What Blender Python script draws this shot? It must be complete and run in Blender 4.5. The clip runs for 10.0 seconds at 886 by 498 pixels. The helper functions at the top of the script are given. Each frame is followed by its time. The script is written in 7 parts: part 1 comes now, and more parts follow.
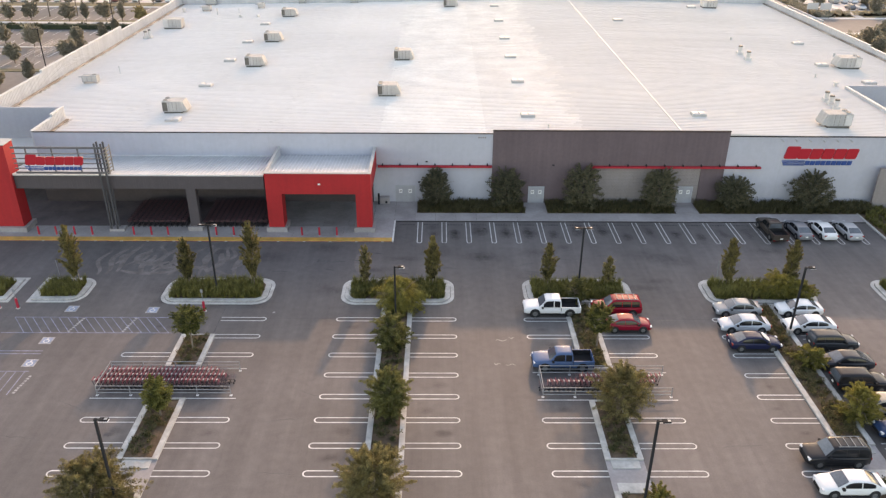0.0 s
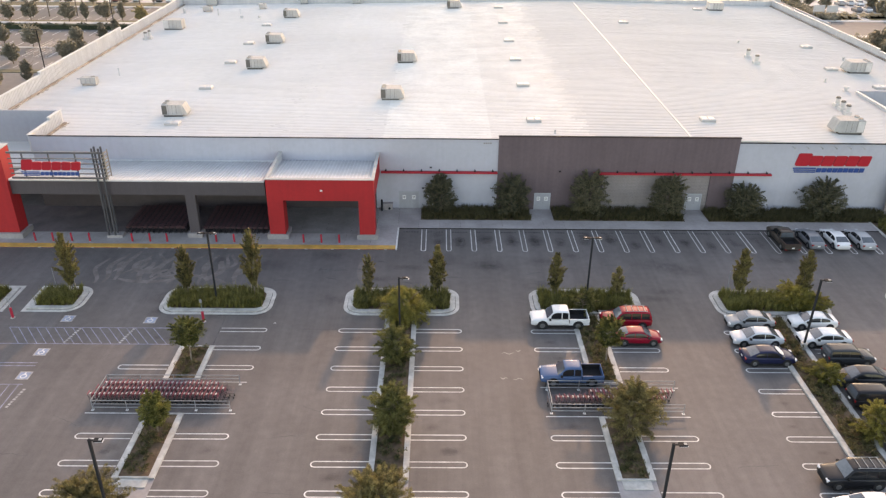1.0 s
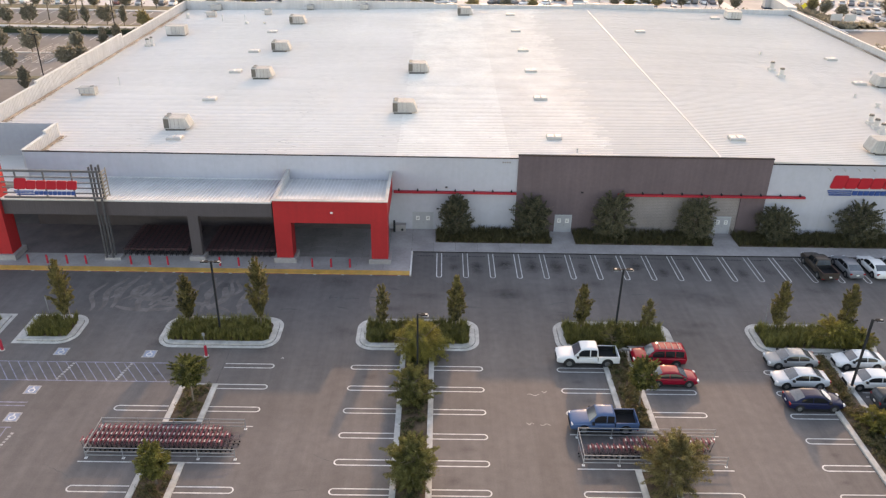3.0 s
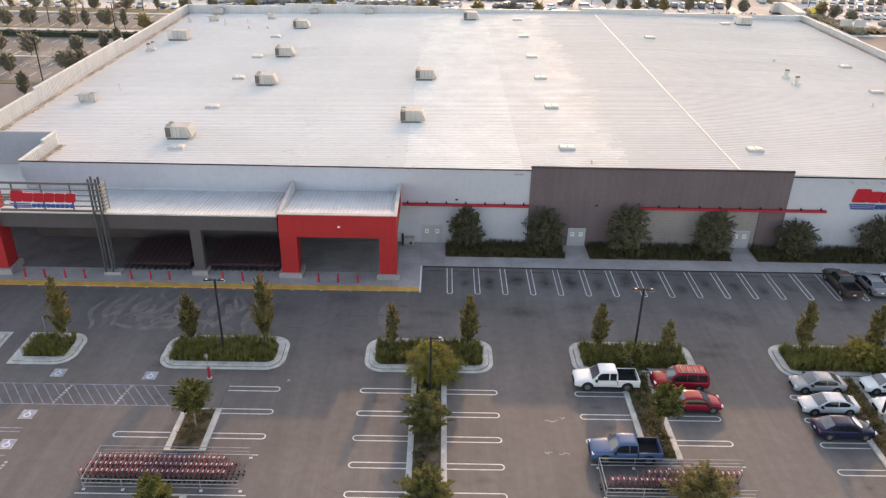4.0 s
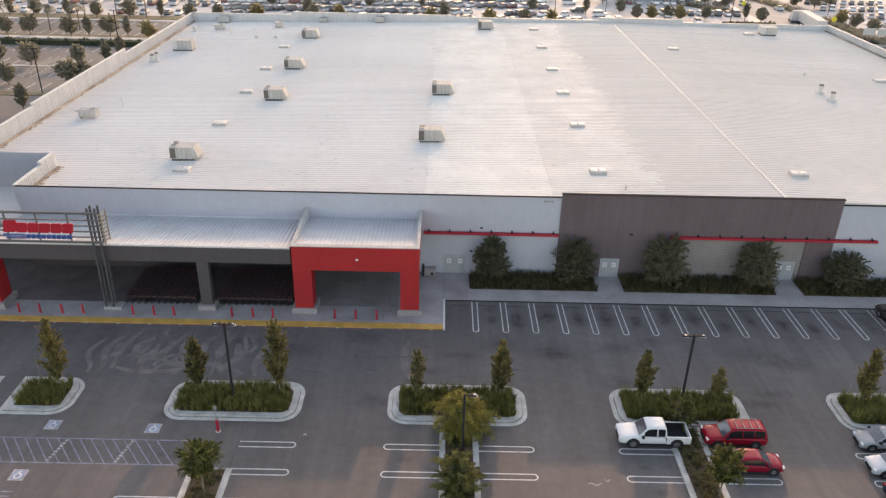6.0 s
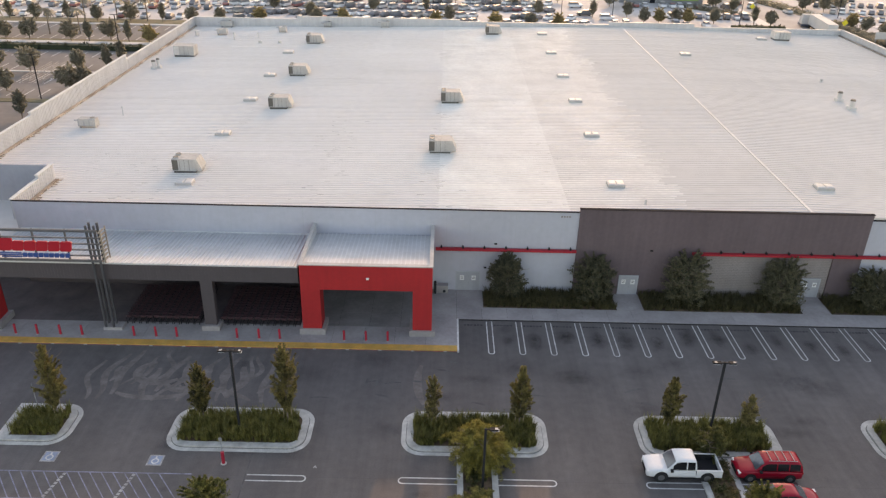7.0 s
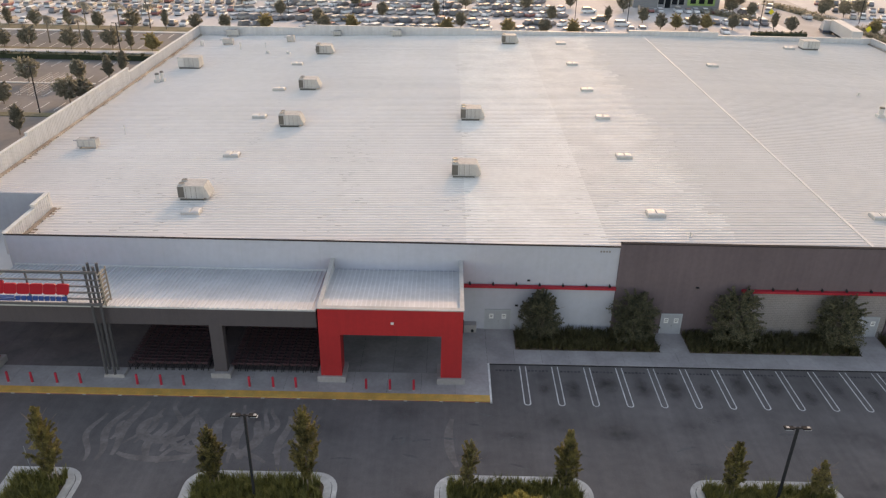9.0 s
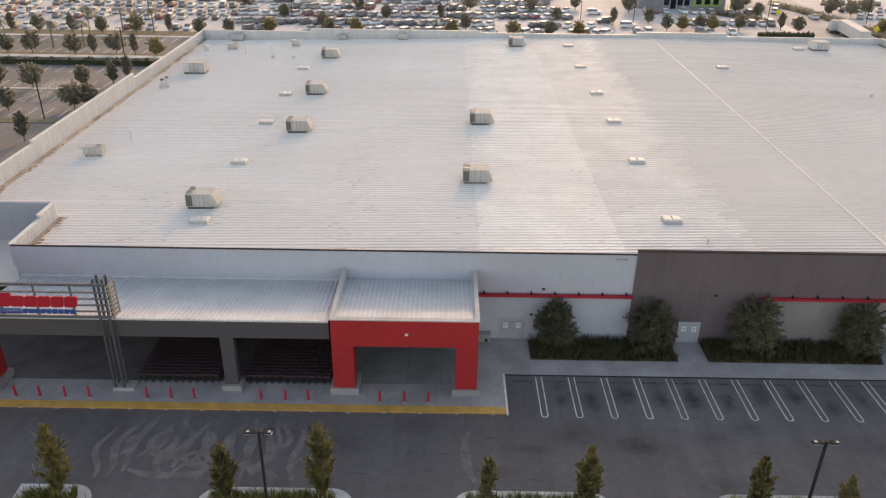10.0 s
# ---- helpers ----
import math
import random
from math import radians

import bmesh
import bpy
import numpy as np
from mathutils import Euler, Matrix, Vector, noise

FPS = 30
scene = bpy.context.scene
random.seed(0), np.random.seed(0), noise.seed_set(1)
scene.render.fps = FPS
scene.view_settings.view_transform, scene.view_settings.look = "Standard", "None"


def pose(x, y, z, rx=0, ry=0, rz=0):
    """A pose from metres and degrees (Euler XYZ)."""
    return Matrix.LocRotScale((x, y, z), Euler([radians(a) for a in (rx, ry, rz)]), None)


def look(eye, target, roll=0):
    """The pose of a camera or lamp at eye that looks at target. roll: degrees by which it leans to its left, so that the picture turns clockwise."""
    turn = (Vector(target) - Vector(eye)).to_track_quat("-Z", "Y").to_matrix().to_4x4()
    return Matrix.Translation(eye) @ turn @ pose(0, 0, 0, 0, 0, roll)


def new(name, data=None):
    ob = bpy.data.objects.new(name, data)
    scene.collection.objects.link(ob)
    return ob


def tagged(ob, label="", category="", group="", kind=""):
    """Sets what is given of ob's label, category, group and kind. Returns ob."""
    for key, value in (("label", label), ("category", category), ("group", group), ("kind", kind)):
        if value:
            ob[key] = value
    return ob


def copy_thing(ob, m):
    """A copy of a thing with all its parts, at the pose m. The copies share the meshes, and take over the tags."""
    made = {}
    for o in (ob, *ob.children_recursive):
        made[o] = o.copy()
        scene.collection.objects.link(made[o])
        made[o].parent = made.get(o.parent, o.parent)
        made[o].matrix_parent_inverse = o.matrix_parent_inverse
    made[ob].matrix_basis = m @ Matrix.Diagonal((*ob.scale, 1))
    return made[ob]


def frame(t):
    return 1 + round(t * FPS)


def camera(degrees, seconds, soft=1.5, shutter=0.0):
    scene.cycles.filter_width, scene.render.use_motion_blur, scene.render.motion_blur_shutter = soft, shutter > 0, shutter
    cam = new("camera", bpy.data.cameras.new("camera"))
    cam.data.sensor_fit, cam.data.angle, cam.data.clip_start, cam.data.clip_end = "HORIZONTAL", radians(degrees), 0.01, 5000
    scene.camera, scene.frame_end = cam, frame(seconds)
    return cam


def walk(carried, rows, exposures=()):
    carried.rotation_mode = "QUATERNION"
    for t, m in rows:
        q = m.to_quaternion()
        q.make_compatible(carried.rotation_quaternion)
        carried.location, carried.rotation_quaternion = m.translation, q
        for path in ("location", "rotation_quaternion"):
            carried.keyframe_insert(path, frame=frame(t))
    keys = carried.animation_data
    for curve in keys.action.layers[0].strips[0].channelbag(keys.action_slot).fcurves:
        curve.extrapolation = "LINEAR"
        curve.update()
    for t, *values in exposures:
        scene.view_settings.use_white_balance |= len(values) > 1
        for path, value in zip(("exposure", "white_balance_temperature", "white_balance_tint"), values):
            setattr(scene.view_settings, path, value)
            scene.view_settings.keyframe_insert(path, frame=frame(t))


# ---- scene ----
cam = camera(60.0, 10.0, soft=1.3)
PATH = [
    (0, (-0.993, 0.397, 41.468), (-0.978, 2.172, 40.547), 0.4),
    (0.5, (-1.189, 1.389, 41.473), (-1.175, 3.164, 40.551), 0.5),
    (1, (-1.464, 2.515, 41.492), (-1.45, 4.29, 40.57), 0.6),
    (1.5, (-1.823, 3.789, 41.524), (-1.809, 5.563, 40.602), 0.7),
    (2, (-2.249, 5.19, 41.557), (-2.237, 6.965, 40.636), 0.8),
    (2.5, (-2.734, 6.65, 41.584), (-2.722, 8.426, 40.664), 0.9),
    (4, (-4.466, 11.299, 41.624), (-4.453, 13.077, 40.71), 1.2),
    (4.5, (-5.021, 12.932, 41.641), (-5.01, 14.711, 40.728), 1.2),
    (5, (-5.555, 14.646, 41.661), (-5.546, 16.426, 40.75), 1.2),
    (5.5, (-6.215, 16.319, 41.68), (-6.206, 18.1, 40.77), 1.3),
    (7, (-8.211, 21.528, 41.716), (-8.204, 23.311, 40.81), 1.3),
    (7.5, (-8.854, 23.331, 41.783), (-8.849, 25.114, 40.877), 1.3),
    (8, (-9.477, 25.077, 41.883), (-9.473, 26.86, 40.977), 1.3),
    (8.5, (-10.167, 26.878, 41.97), (-10.164, 28.661, 41.064), 1.2),
    (9, (-10.833, 28.633, 42.006), (-10.831, 30.417, 41.101), 1.2),
    (9.5, (-11.394, 29.67, 42.03), (-11.394, 31.454, 41.126), 1.0),
    (10, (-11.893, 30.073, 42.041), (-11.897, 31.858, 41.139), 0.8),
]
walk(cam, [(t, look(eye, target, roll)) for t, eye, target, roll in PATH],
     [(0.0, 1.46, 8950, 18.5), (2.5, 1.42, 8950, 18.5), (5.5, 1.24, 8950, 18.5), (7.5, 1.09, 9100, 18.5), (10.0, 0.94, 9150, 18.5)])

# ---- world and sun ----
SUN_EL, SUN_AZ = 18.2, 11.0  # degrees above the horizon; degrees from +y towards +x
world = bpy.data.worlds.new("world")
scene.world = world
world.use_nodes = True
wn = world.node_tree.nodes
sky = wn.new("ShaderNodeTexSky")
sky.sky_type = "NISHITA"
sky.sun_disc = False
sky.sun_elevation = radians(SUN_EL)
sky.sun_rotation = radians(SUN_AZ)
sky.air_density, sky.dust_density, sky.ozone_density = 1.0, 1.2, 1.0
wn["Background"].inputs["Strength"].default_value = 0.197
world.node_tree.links.new(sky.outputs["Color"], wn["Background"].inputs["Color"])
sun = new("sun", bpy.data.lights.new("sun", "SUN"))
sun.data.energy, sun.data.angle, sun.data.color = 1.03, radians(0.9), (1.0, 0.705, 0.505)
to_sun = Vector((math.sin(radians(SUN_AZ)) * math.cos(radians(SUN_EL)), math.cos(radians(SUN_AZ)) * math.cos(radians(SUN_EL)), math.sin(radians(SUN_EL))))
sun.matrix_world = look(Vector((0, 0, 60)) + to_sun * 200, (0, 0, 60))

# ---- materials ----
def material(name, color, rough=0.7, metal=0.0, vary=0.12, big=0.25, small=6.0, bump=0.0, bump_scale=40.0, tint=None, tint_amount=0.0, tint_scale=0.15, spec=0.5, per_object=0.0, streak=0.0, lane=0.0):
    """Principled surface with variation at two scales, an optional second colour in patches, streaks down walls and fine relief."""
    m = bpy.data.materials.new(name)
    m.use_nodes = True
    nt = m.node_tree
    n, l = nt.nodes, nt.links
    b = n["Principled BSDF"]
    b.inputs["Roughness"].default_value = rough
    b.inputs["Metallic"].default_value = metal
    b.inputs["Specular IOR Level"].default_value = spec
    geo = n.new("ShaderNodeNewGeometry")

    def noise_at(scale, detail=4.0, stretch=None):
        t = n.new("ShaderNodeTexNoise")
        t.inputs["Scale"].default_value = scale
        t.inputs["Detail"].default_value = detail
        if stretch:
            mp = n.new("ShaderNodeMapping")
            mp.inputs["Scale"].default_value = stretch
            l.new(geo.outputs["Position"], mp.inputs["Vector"])
            l.new(mp.outputs["Vector"], t.inputs["Vector"])
        else:
            l.new(geo.outputs["Position"], t.inputs["Vector"])
        return t.outputs["Fac"]

    def scaled(fac, low, high):
        r = n.new("ShaderNodeMapRange")
        r.inputs["From Min"].default_value, r.inputs["From Max"].default_value = 0.3, 0.7
        r.inputs["To Min"].default_value, r.inputs["To Max"].default_value = low, high
        l.new(fac, r.inputs["Value"])
        return r.outputs["Result"]

    def times(a, c):
        mu = n.new("ShaderNodeMath")
        mu.operation = "MULTIPLY"
        l.new(a, mu.inputs[0])
        l.new(c, mu.inputs[1])
        return mu.outputs[0]

    f = times(scaled(noise_at(big), 1 - vary, 1 + vary), scaled(noise_at(small), 1 - vary * 0.6, 1 + vary * 0.6))
    if streak:
        f = times(f, scaled(noise_at(1.0, 5.0, (2.2, 2.2, 0.16)), 1 - streak, 1 + streak * 0.4))
    if lane:
        f = times(f, scaled(noise_at(1.0, 5.0, (0.55, 0.035, 1.0)), 1 - lane, 1 + lane))
        f = times(f, scaled(noise_at(1.0, 3.0, (0.05, 0.3, 1.0)), 1 - lane * 0.2, 1 + lane * 0.2))
        f = times(f, scaled(noise_at(1.0, 4.0, (2.6, 0.12, 1.0)), 1 - lane * 0.55, 1 + lane * 0.35))
        f = times(f, scaled(noise_at(9.0, 2.0), 1 - lane * 0.6, 1 + lane * 0.6))
    if per_object:
        oi = n.new("ShaderNodeObjectInfo")
        r = n.new("ShaderNodeMapRange")
        r.inputs["To Min"].default_value, r.inputs["To Max"].default_value = 1 - per_object, 1 + per_object
        l.new(oi.outputs["Random"], r.inputs["Value"])
        f = times(f, r.outputs["Result"])
    base = n.new("ShaderNodeRGB")
    base.outputs[0].default_value = (*color, 1)
    col = base.outputs[0]
    if tint:
        mx = n.new("ShaderNodeMix")
        mx.data_type = "RGBA"
        mx.inputs[7].default_value = (*tint, 1)
        l.new(col, mx.inputs[6])
        l.new(scaled(noise_at(tint_scale, 5.0), 0.0, tint_amount), mx.inputs[0])
        col = mx.outputs[2]
    v = n.new("ShaderNodeVectorMath")
    v.operation = "SCALE"
    l.new(col, v.inputs[0])
    l.new(f, v.inputs["Scale"])
    l.new(v.outputs[0], b.inputs["Base Color"])
    if bump:
        bp = n.new("ShaderNodeBump")
        bp.inputs["Strength"].default_value = bump
        bp.inputs["Distance"].default_value = 0.02
        l.new(noise_at(bump_scale, 3.0), bp.inputs["Height"])
        l.new(bp.outputs["Normal"], b.inputs["Normal"])
    return m


def paint_choice(name, colors, rough=0.3):
    """Car paint that differs from object to object."""
    m = bpy.data.materials.new(name)
    m.use_nodes = True
    n, l = m.node_tree.nodes, m.node_tree.links
    oi = n.new("ShaderNodeObjectInfo")
    ramp = n.new("ShaderNodeValToRGB")
    ramp.color_ramp.interpolation = "CONSTANT"
    e = ramp.color_ramp.elements
    for i, c in enumerate(colors):
        el = e[0] if i == 0 else (e[1] if i == 1 else e.new(i / len(colors)))
        el.position = i / len(colors)
        el.color = (*c, 1)
    l.new(oi.outputs["Random"], ramp.inputs["Fac"])
    l.new(ramp.outputs["Color"], n["Principled BSDF"].inputs["Base Color"])
    n["Principled BSDF"].inputs["Roughness"].default_value = rough
    return m


def island_choice(name, colors, rough=0.3):
    """Paint that differs from joined piece to joined piece."""
    m = paint_choice(name, colors, rough)
    n, l = m.node_tree.nodes, m.node_tree.links
    geo = n.new("ShaderNodeNewGeometry")
    ramp = next(x for x in n if x.type == "VALTORGB")
    l.new(geo.outputs["Random Per Island"], ramp.inputs["Fac"])
    return m


def foliage(name, dark, light, rough=0.6, through_light=0.4):
    """Leaves that differ from leaf to leaf and from plant to plant."""
    m = bpy.data.materials.new(name)
    m.use_nodes = True
    n, l = m.node_tree.nodes, m.node_tree.links
    b = n["Principled BSDF"]
    geo = n.new("ShaderNodeNewGeometry")
    oi = n.new("ShaderNodeObjectInfo")
    add = n.new("ShaderNodeMath")
    add.operation = "MULTIPLY_ADD"
    l.new(oi.outputs["Random"], add.inputs[0])
    add.inputs[1].default_value = 0.3
    t = n.new("ShaderNodeMath")
    t.operation = "MULTIPLY"
    l.new(geo.outputs["Random Per Island"], t.inputs[0])
    t.inputs[1].default_value = 0.7
    l.new(t.outputs[0], add.inputs[2])
    mx = n.new("ShaderNodeMix")
    mx.data_type = "RGBA"
    mx.inputs[6].default_value = (*dark, 1)
    mx.inputs[7].default_value = (*light, 1)
    tuft = n.new("ShaderNodeTexNoise")
    tuft.inputs["Scale"].default_value = 1.7
    tuft.inputs["Detail"].default_value = 2.0
    l.new(geo.outputs["Position"], tuft.inputs["Vector"])
    spread = n.new("ShaderNodeMapRange")
    spread.inputs["From Min"].default_value, spread.inputs["From Max"].default_value = 0.32, 0.68
    spread.inputs["To Min"].default_value, spread.inputs["To Max"].default_value = -0.42, 0.42
    l.new(tuft.outputs["Fac"], spread.inputs["Value"])
    both = n.new("ShaderNodeMath")
    both.operation = "ADD"
    both.use_clamp = True
    l.new(add.outputs[0], both.inputs[0])
    l.new(spread.outputs["Result"], both.inputs[1])
    l.new(both.outputs[0], mx.inputs[0])
    l.new(mx.outputs[2], b.inputs["Base Color"])
    b.inputs["Roughness"].default_value = rough
    tr = n.new("ShaderNodeBsdfTranslucent")
    l.new(mx.outputs[2], tr.inputs["Color"])
    ms = n.new("ShaderNodeMixShader")
    ms.inputs[0].default_value = through_light
    l.new(b.outputs[0], ms.inputs[1])
    l.new(tr.outputs[0], ms.inputs[2])
    l.new(ms.outputs[0], n["Material Output"].inputs["Surface"])
    return m


def soft_stain(name, color, strength):
    """A dark film that fades out towards the edge of its patch."""
    m = material(name, color, 0.85, vary=0.2, big=0.8, small=4, spec=0.3)
    n, l = m.node_tree.nodes, m.node_tree.links
    tc = n.new("ShaderNodeTexCoord")
    mp = n.new("ShaderNodeMapping")
    mp.inputs["Location"].default_value = (-1.0, -1.0, 0.0)
    mp.inputs["Scale"].default_value = (2.0, 2.0, 0.0)
    l.new(tc.outputs["Generated"], mp.inputs["Vector"])
    ball = n.new("ShaderNodeTexGradient")
    ball.gradient_type = "SPHERICAL"
    l.new(mp.outputs["Vector"], ball.inputs["Vector"])
    geo = n.new("ShaderNodeNewGeometry")
    tx = n.new("ShaderNodeTexNoise")
    tx.inputs["Scale"].default_value = 1.4
    l.new(geo.outputs["Position"], tx.inputs["Vector"])
    mu = n.new("ShaderNodeMath")
    mu.operation = "MULTIPLY"
    l.new(ball.outputs["Fac"], mu.inputs[0])
    l.new(tx.outputs["Fac"], mu.inputs[1])
    k = n.new("ShaderNodeMath")
    k.operation = "MULTIPLY"
    k.use_clamp = True
    k.inputs[1].default_value = strength
    l.new(mu.outputs[0], k.inputs[0])
    clear = n.new("ShaderNodeBsdfTransparent")
    ms = n.new("ShaderNodeMixShader")
    l.new(k.outputs[0], ms.inputs[0])
    l.new(clear.outputs[0], ms.inputs[1])
    l.new(n["Principled BSDF"].outputs[0], ms.inputs[2])
    l.new(ms.outputs[0], n["Material Output"].inputs["Surface"])
    return m


M = {}
M["asphalt"] = material("asphalt", (0.1255, 0.1135, 0.1125), 0.74, vary=0.16, big=0.07, small=1.3, bump=0.5, bump_scale=30, tint=(0.102, 0.092, 0.0915), tint_amount=0.7, tint_scale=0.11, spec=0.48, lane=0.13)
M["asphalt_worn"] = material("asphalt_worn", (0.196, 0.171, 0.162), 0.9, vary=0.2, big=0.9, small=4, bump=0.4, tint=(0.152, 0.132, 0.125), tint_amount=0.95, tint_scale=0.7, spec=0.3)
M["asphalt_dark"] = material("asphalt_dark", (0.105, 0.098, 0.097), 0.85, vary=0.25, big=0.8, small=4, bump=0.4, tint=(0.11, 0.11, 0.11), tint_amount=0.8, tint_scale=0.8, spec=0.3)
M["concrete"] = material("concrete", (0.36, 0.338, 0.337), 0.85, vary=0.12, big=0.35, small=3.5, bump=0.3, tint=(0.272, 0.248, 0.25), tint_amount=0.7, tint_scale=0.5, per_object=0.04)
M["curb"] = material("curb", (0.56, 0.545, 0.52), 0.85, vary=0.14, big=0.5, small=4, bump=0.3, tint=(0.32, 0.31, 0.29), tint_amount=0.7, tint_scale=1.1, per_object=0.05)
M["yellow_paint"] = material("yellow_paint", (0.66, 0.335, 0.075), 0.7, vary=0.15, big=0.8, small=6, bump=0.2, tint=(0.45, 0.30, 0.09), tint_amount=0.8, tint_scale=1.5)
M["line_paint"] = material("line_paint", (0.66, 0.655, 0.64), 0.7, vary=0.18, big=1.2, small=9, bump=0.3, tint=(0.42, 0.41, 0.40), tint_amount=0.7, tint_scale=2.2, per_object=0.1)
M["line_blue"] = material("line_blue", (0.27, 0.28, 0.38), 0.75, vary=0.25, big=1.2, small=9, tint=(0.16, 0.16, 0.19), tint_amount=0.9, tint_scale=1.6)
M["blue_paint"] = material("blue_paint", (0.23, 0.28, 0.38), 0.7, vary=0.2, big=1.0, small=9, tint=(0.25, 0.3, 0.4), tint_amount=0.6, tint_scale=2.0)
M["wall_white"] = material("wall_white", (0.445, 0.455, 0.515), 0.8, vary=0.05, big=0.15, small=2.0, bump=0.15, streak=0.03)
M["wall_brown"] = material("wall_brown", (0.138, 0.102, 0.112), 0.85, vary=0.08, big=0.2, small=2.5, bump=0.2, streak=0.10)
M["block_joint"] = material("block_joint", (0.16, 0.14, 0.136), 0.9, vary=0.2, big=0.8, small=5)
M["wall_tan"] = material("wall_tan", (0.275, 0.243, 0.238), 0.85, vary=0.08, big=0.3, small=3, bump=0.2, streak=0.06, per_object=0.07)
M["wall_grey"] = material("wall_grey", (0.082, 0.069, 0.077), 0.6, vary=0.06, big=0.3, small=3, streak=0.06)
M["red_stucco"] = material("red_stucco", (0.43, 0.017, 0.021), 0.75, vary=0.07, big=0.25, small=3, bump=0.25, streak=0.10)
M["red_metal"] = material("red_metal", (0.42, 0.025, 0.04), 0.6, vary=0.08, big=0.6, small=5, spec=0.3)
M["roof_metal"] = material("roof_metal", (0.695, 0.662, 0.637), 0.65, vary=0.05, big=0.05, small=0.6, tint=(0.565, 0.533, 0.493), tint_amount=0.5, tint_scale=0.09, spec=0.02, per_object=0.02)
M["roof_rib"] = material("roof_rib", (0.78, 0.744, 0.713), 0.65, vary=0.07, big=0.06, small=0.8, tint=(0.622, 0.586, 0.54), tint_amount=0.5, tint_scale=0.12, spec=0.03, per_object=0.03)
M["canopy_metal"] = material("canopy_metal", (0.56, 0.57, 0.58), 0.6, vary=0.07, big=0.3, small=2, tint=(0.48, 0.48, 0.48), tint_amount=0.5, tint_scale=0.4, spec=0.2)
M["coping"] = material("coping", (0.44, 0.43, 0.415), 0.8, vary=0.1, big=0.5, small=4, spec=0.2)
M["coping_dark"] = material("coping_dark", (0.03, 0.029, 0.032), 0.95, vary=0.1, big=0.5, small=4, spec=0.05)
M["parapet_panel"] = material("parapet_panel", (0.55, 0.555, 0.57), 0.7, vary=0.06, big=0.3, small=3, streak=0.1, spec=0.2)
M["unit_paint"] = material("unit_paint", (0.42, 0.42, 0.415), 0.75, vary=0.09, big=0.8, small=5, streak=0.14, per_object=0.06, spec=0.15)
M["unit_dark"] = material("unit_dark", (0.10, 0.095, 0.088), 0.6, vary=0.15, big=2, small=14)
M["skylight"] = material("skylight", (0.53, 0.53, 0.525), 0.6, vary=0.08, big=1.0, small=6, spec=0.25)
M["galvanized"] = material("galvanized", (0.30, 0.31, 0.32), 0.6, metal=0.2, vary=0.15, big=1.2, small=9)
M["dark_steel"] = material("dark_steel", (0.028, 0.029, 0.032), 0.75, vary=0.12, big=1, small=8, spec=0.08)
M["grey_steel"] = material("grey_steel", (0.10, 0.10, 0.108), 0.6, vary=0.10, big=1, small=8)
M["door_paint"] = material("door_paint", (0.36, 0.37, 0.40), 0.7, vary=0.06, big=1, small=6, streak=0.05)
M["sign_white"] = material("sign_white", (0.75, 0.75, 0.74), 0.5, vary=0.05)
M["sign_red"] = material("sign_red", (0.47, 0.016, 0.03), 0.35, vary=0.05)
M["sign_blue"] = material("sign_blue", (0.02, 0.07, 0.25), 0.4, vary=0.05)
M["bollard_red"] = material("bollard_red", (0.44, 0.02, 0.045), 0.5, vary=0.1, big=2, small=9, per_object=0.08)
M["soil"] = material("soil", (0.10, 0.066, 0.043), 0.95, vary=0.3, big=0.6, small=5, bump=0.8, bump_scale=18, tint=(0.16, 0.11, 0.07), tint_amount=0.8, tint_scale=1.2)
M["bark"] = material("bark", (0.24, 0.19, 0.15), 0.9, vary=0.25, big=3, small=20, bump=0.6)
M["wood"] = material("wood", (0.42, 0.33, 0.22), 0.8, vary=0.2, big=3, small=20)
# paler, bluer than the side glass: reflected sky put into the colour
M["windshield"] = material("windshield", (0.075, 0.090, 0.108), 0.12, vary=0.15, big=1.5, small=6, spec=1.0)
M["glass"] = material("glass", (0.012, 0.014, 0.017), 0.08, vary=0.05, spec=0.4)
M["tyre"] = material("tyre", (0.018, 0.018, 0.019), 0.85, vary=0.15)
M["rim"] = material("rim", (0.17, 0.175, 0.18), 0.45, metal=0.5, vary=0.05)
M["black_plastic"] = material("black_plastic", (0.025, 0.025, 0.027), 0.75, vary=0.1, spec=0.08)
M["lamp_clear"] = material("lamp_clear", (0.70, 0.72, 0.75), 0.12, vary=0.03)
M["lamp_red"] = material("lamp_red", (0.32, 0.01, 0.012), 0.2, vary=0.03)
M["cart_wire"] = material("cart_wire", (0.20, 0.135, 0.145), 0.6, metal=0.0, vary=0.1)
M["cart_red"] = material("cart_red", (0.25, 0.042, 0.065), 0.5, vary=0.12, big=3, small=12, per_object=0.2)
M["seat_plastic"] = material("seat_plastic", (0.50, 0.44, 0.44), 0.6, vary=0.15, big=3, small=12)
M["leaf_column"] = foliage("leaf_column", (0.052, 0.048, 0.021), (0.33, 0.275, 0.095))
M["leaf_round"] = foliage("leaf_round", (0.034, 0.046, 0.012), (0.30, 0.285, 0.078))
M["leaf_olive"] = foliage("leaf_olive", (0.040, 0.046, 0.016), (0.25, 0.24, 0.078))
M["leaf_tan"] = foliage("leaf_tan", (0.065, 0.060, 0.026), (0.36, 0.30, 0.12))
M["leaf_weep"] = foliage("leaf_weep", (0.0805, 0.077, 0.02), (0.391, 0.341, 0.085))
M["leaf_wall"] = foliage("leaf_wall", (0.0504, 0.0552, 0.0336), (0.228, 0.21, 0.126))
# far leaves paler than real foliage: distance haze put into the colour
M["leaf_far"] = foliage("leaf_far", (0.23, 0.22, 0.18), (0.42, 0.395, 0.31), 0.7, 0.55)
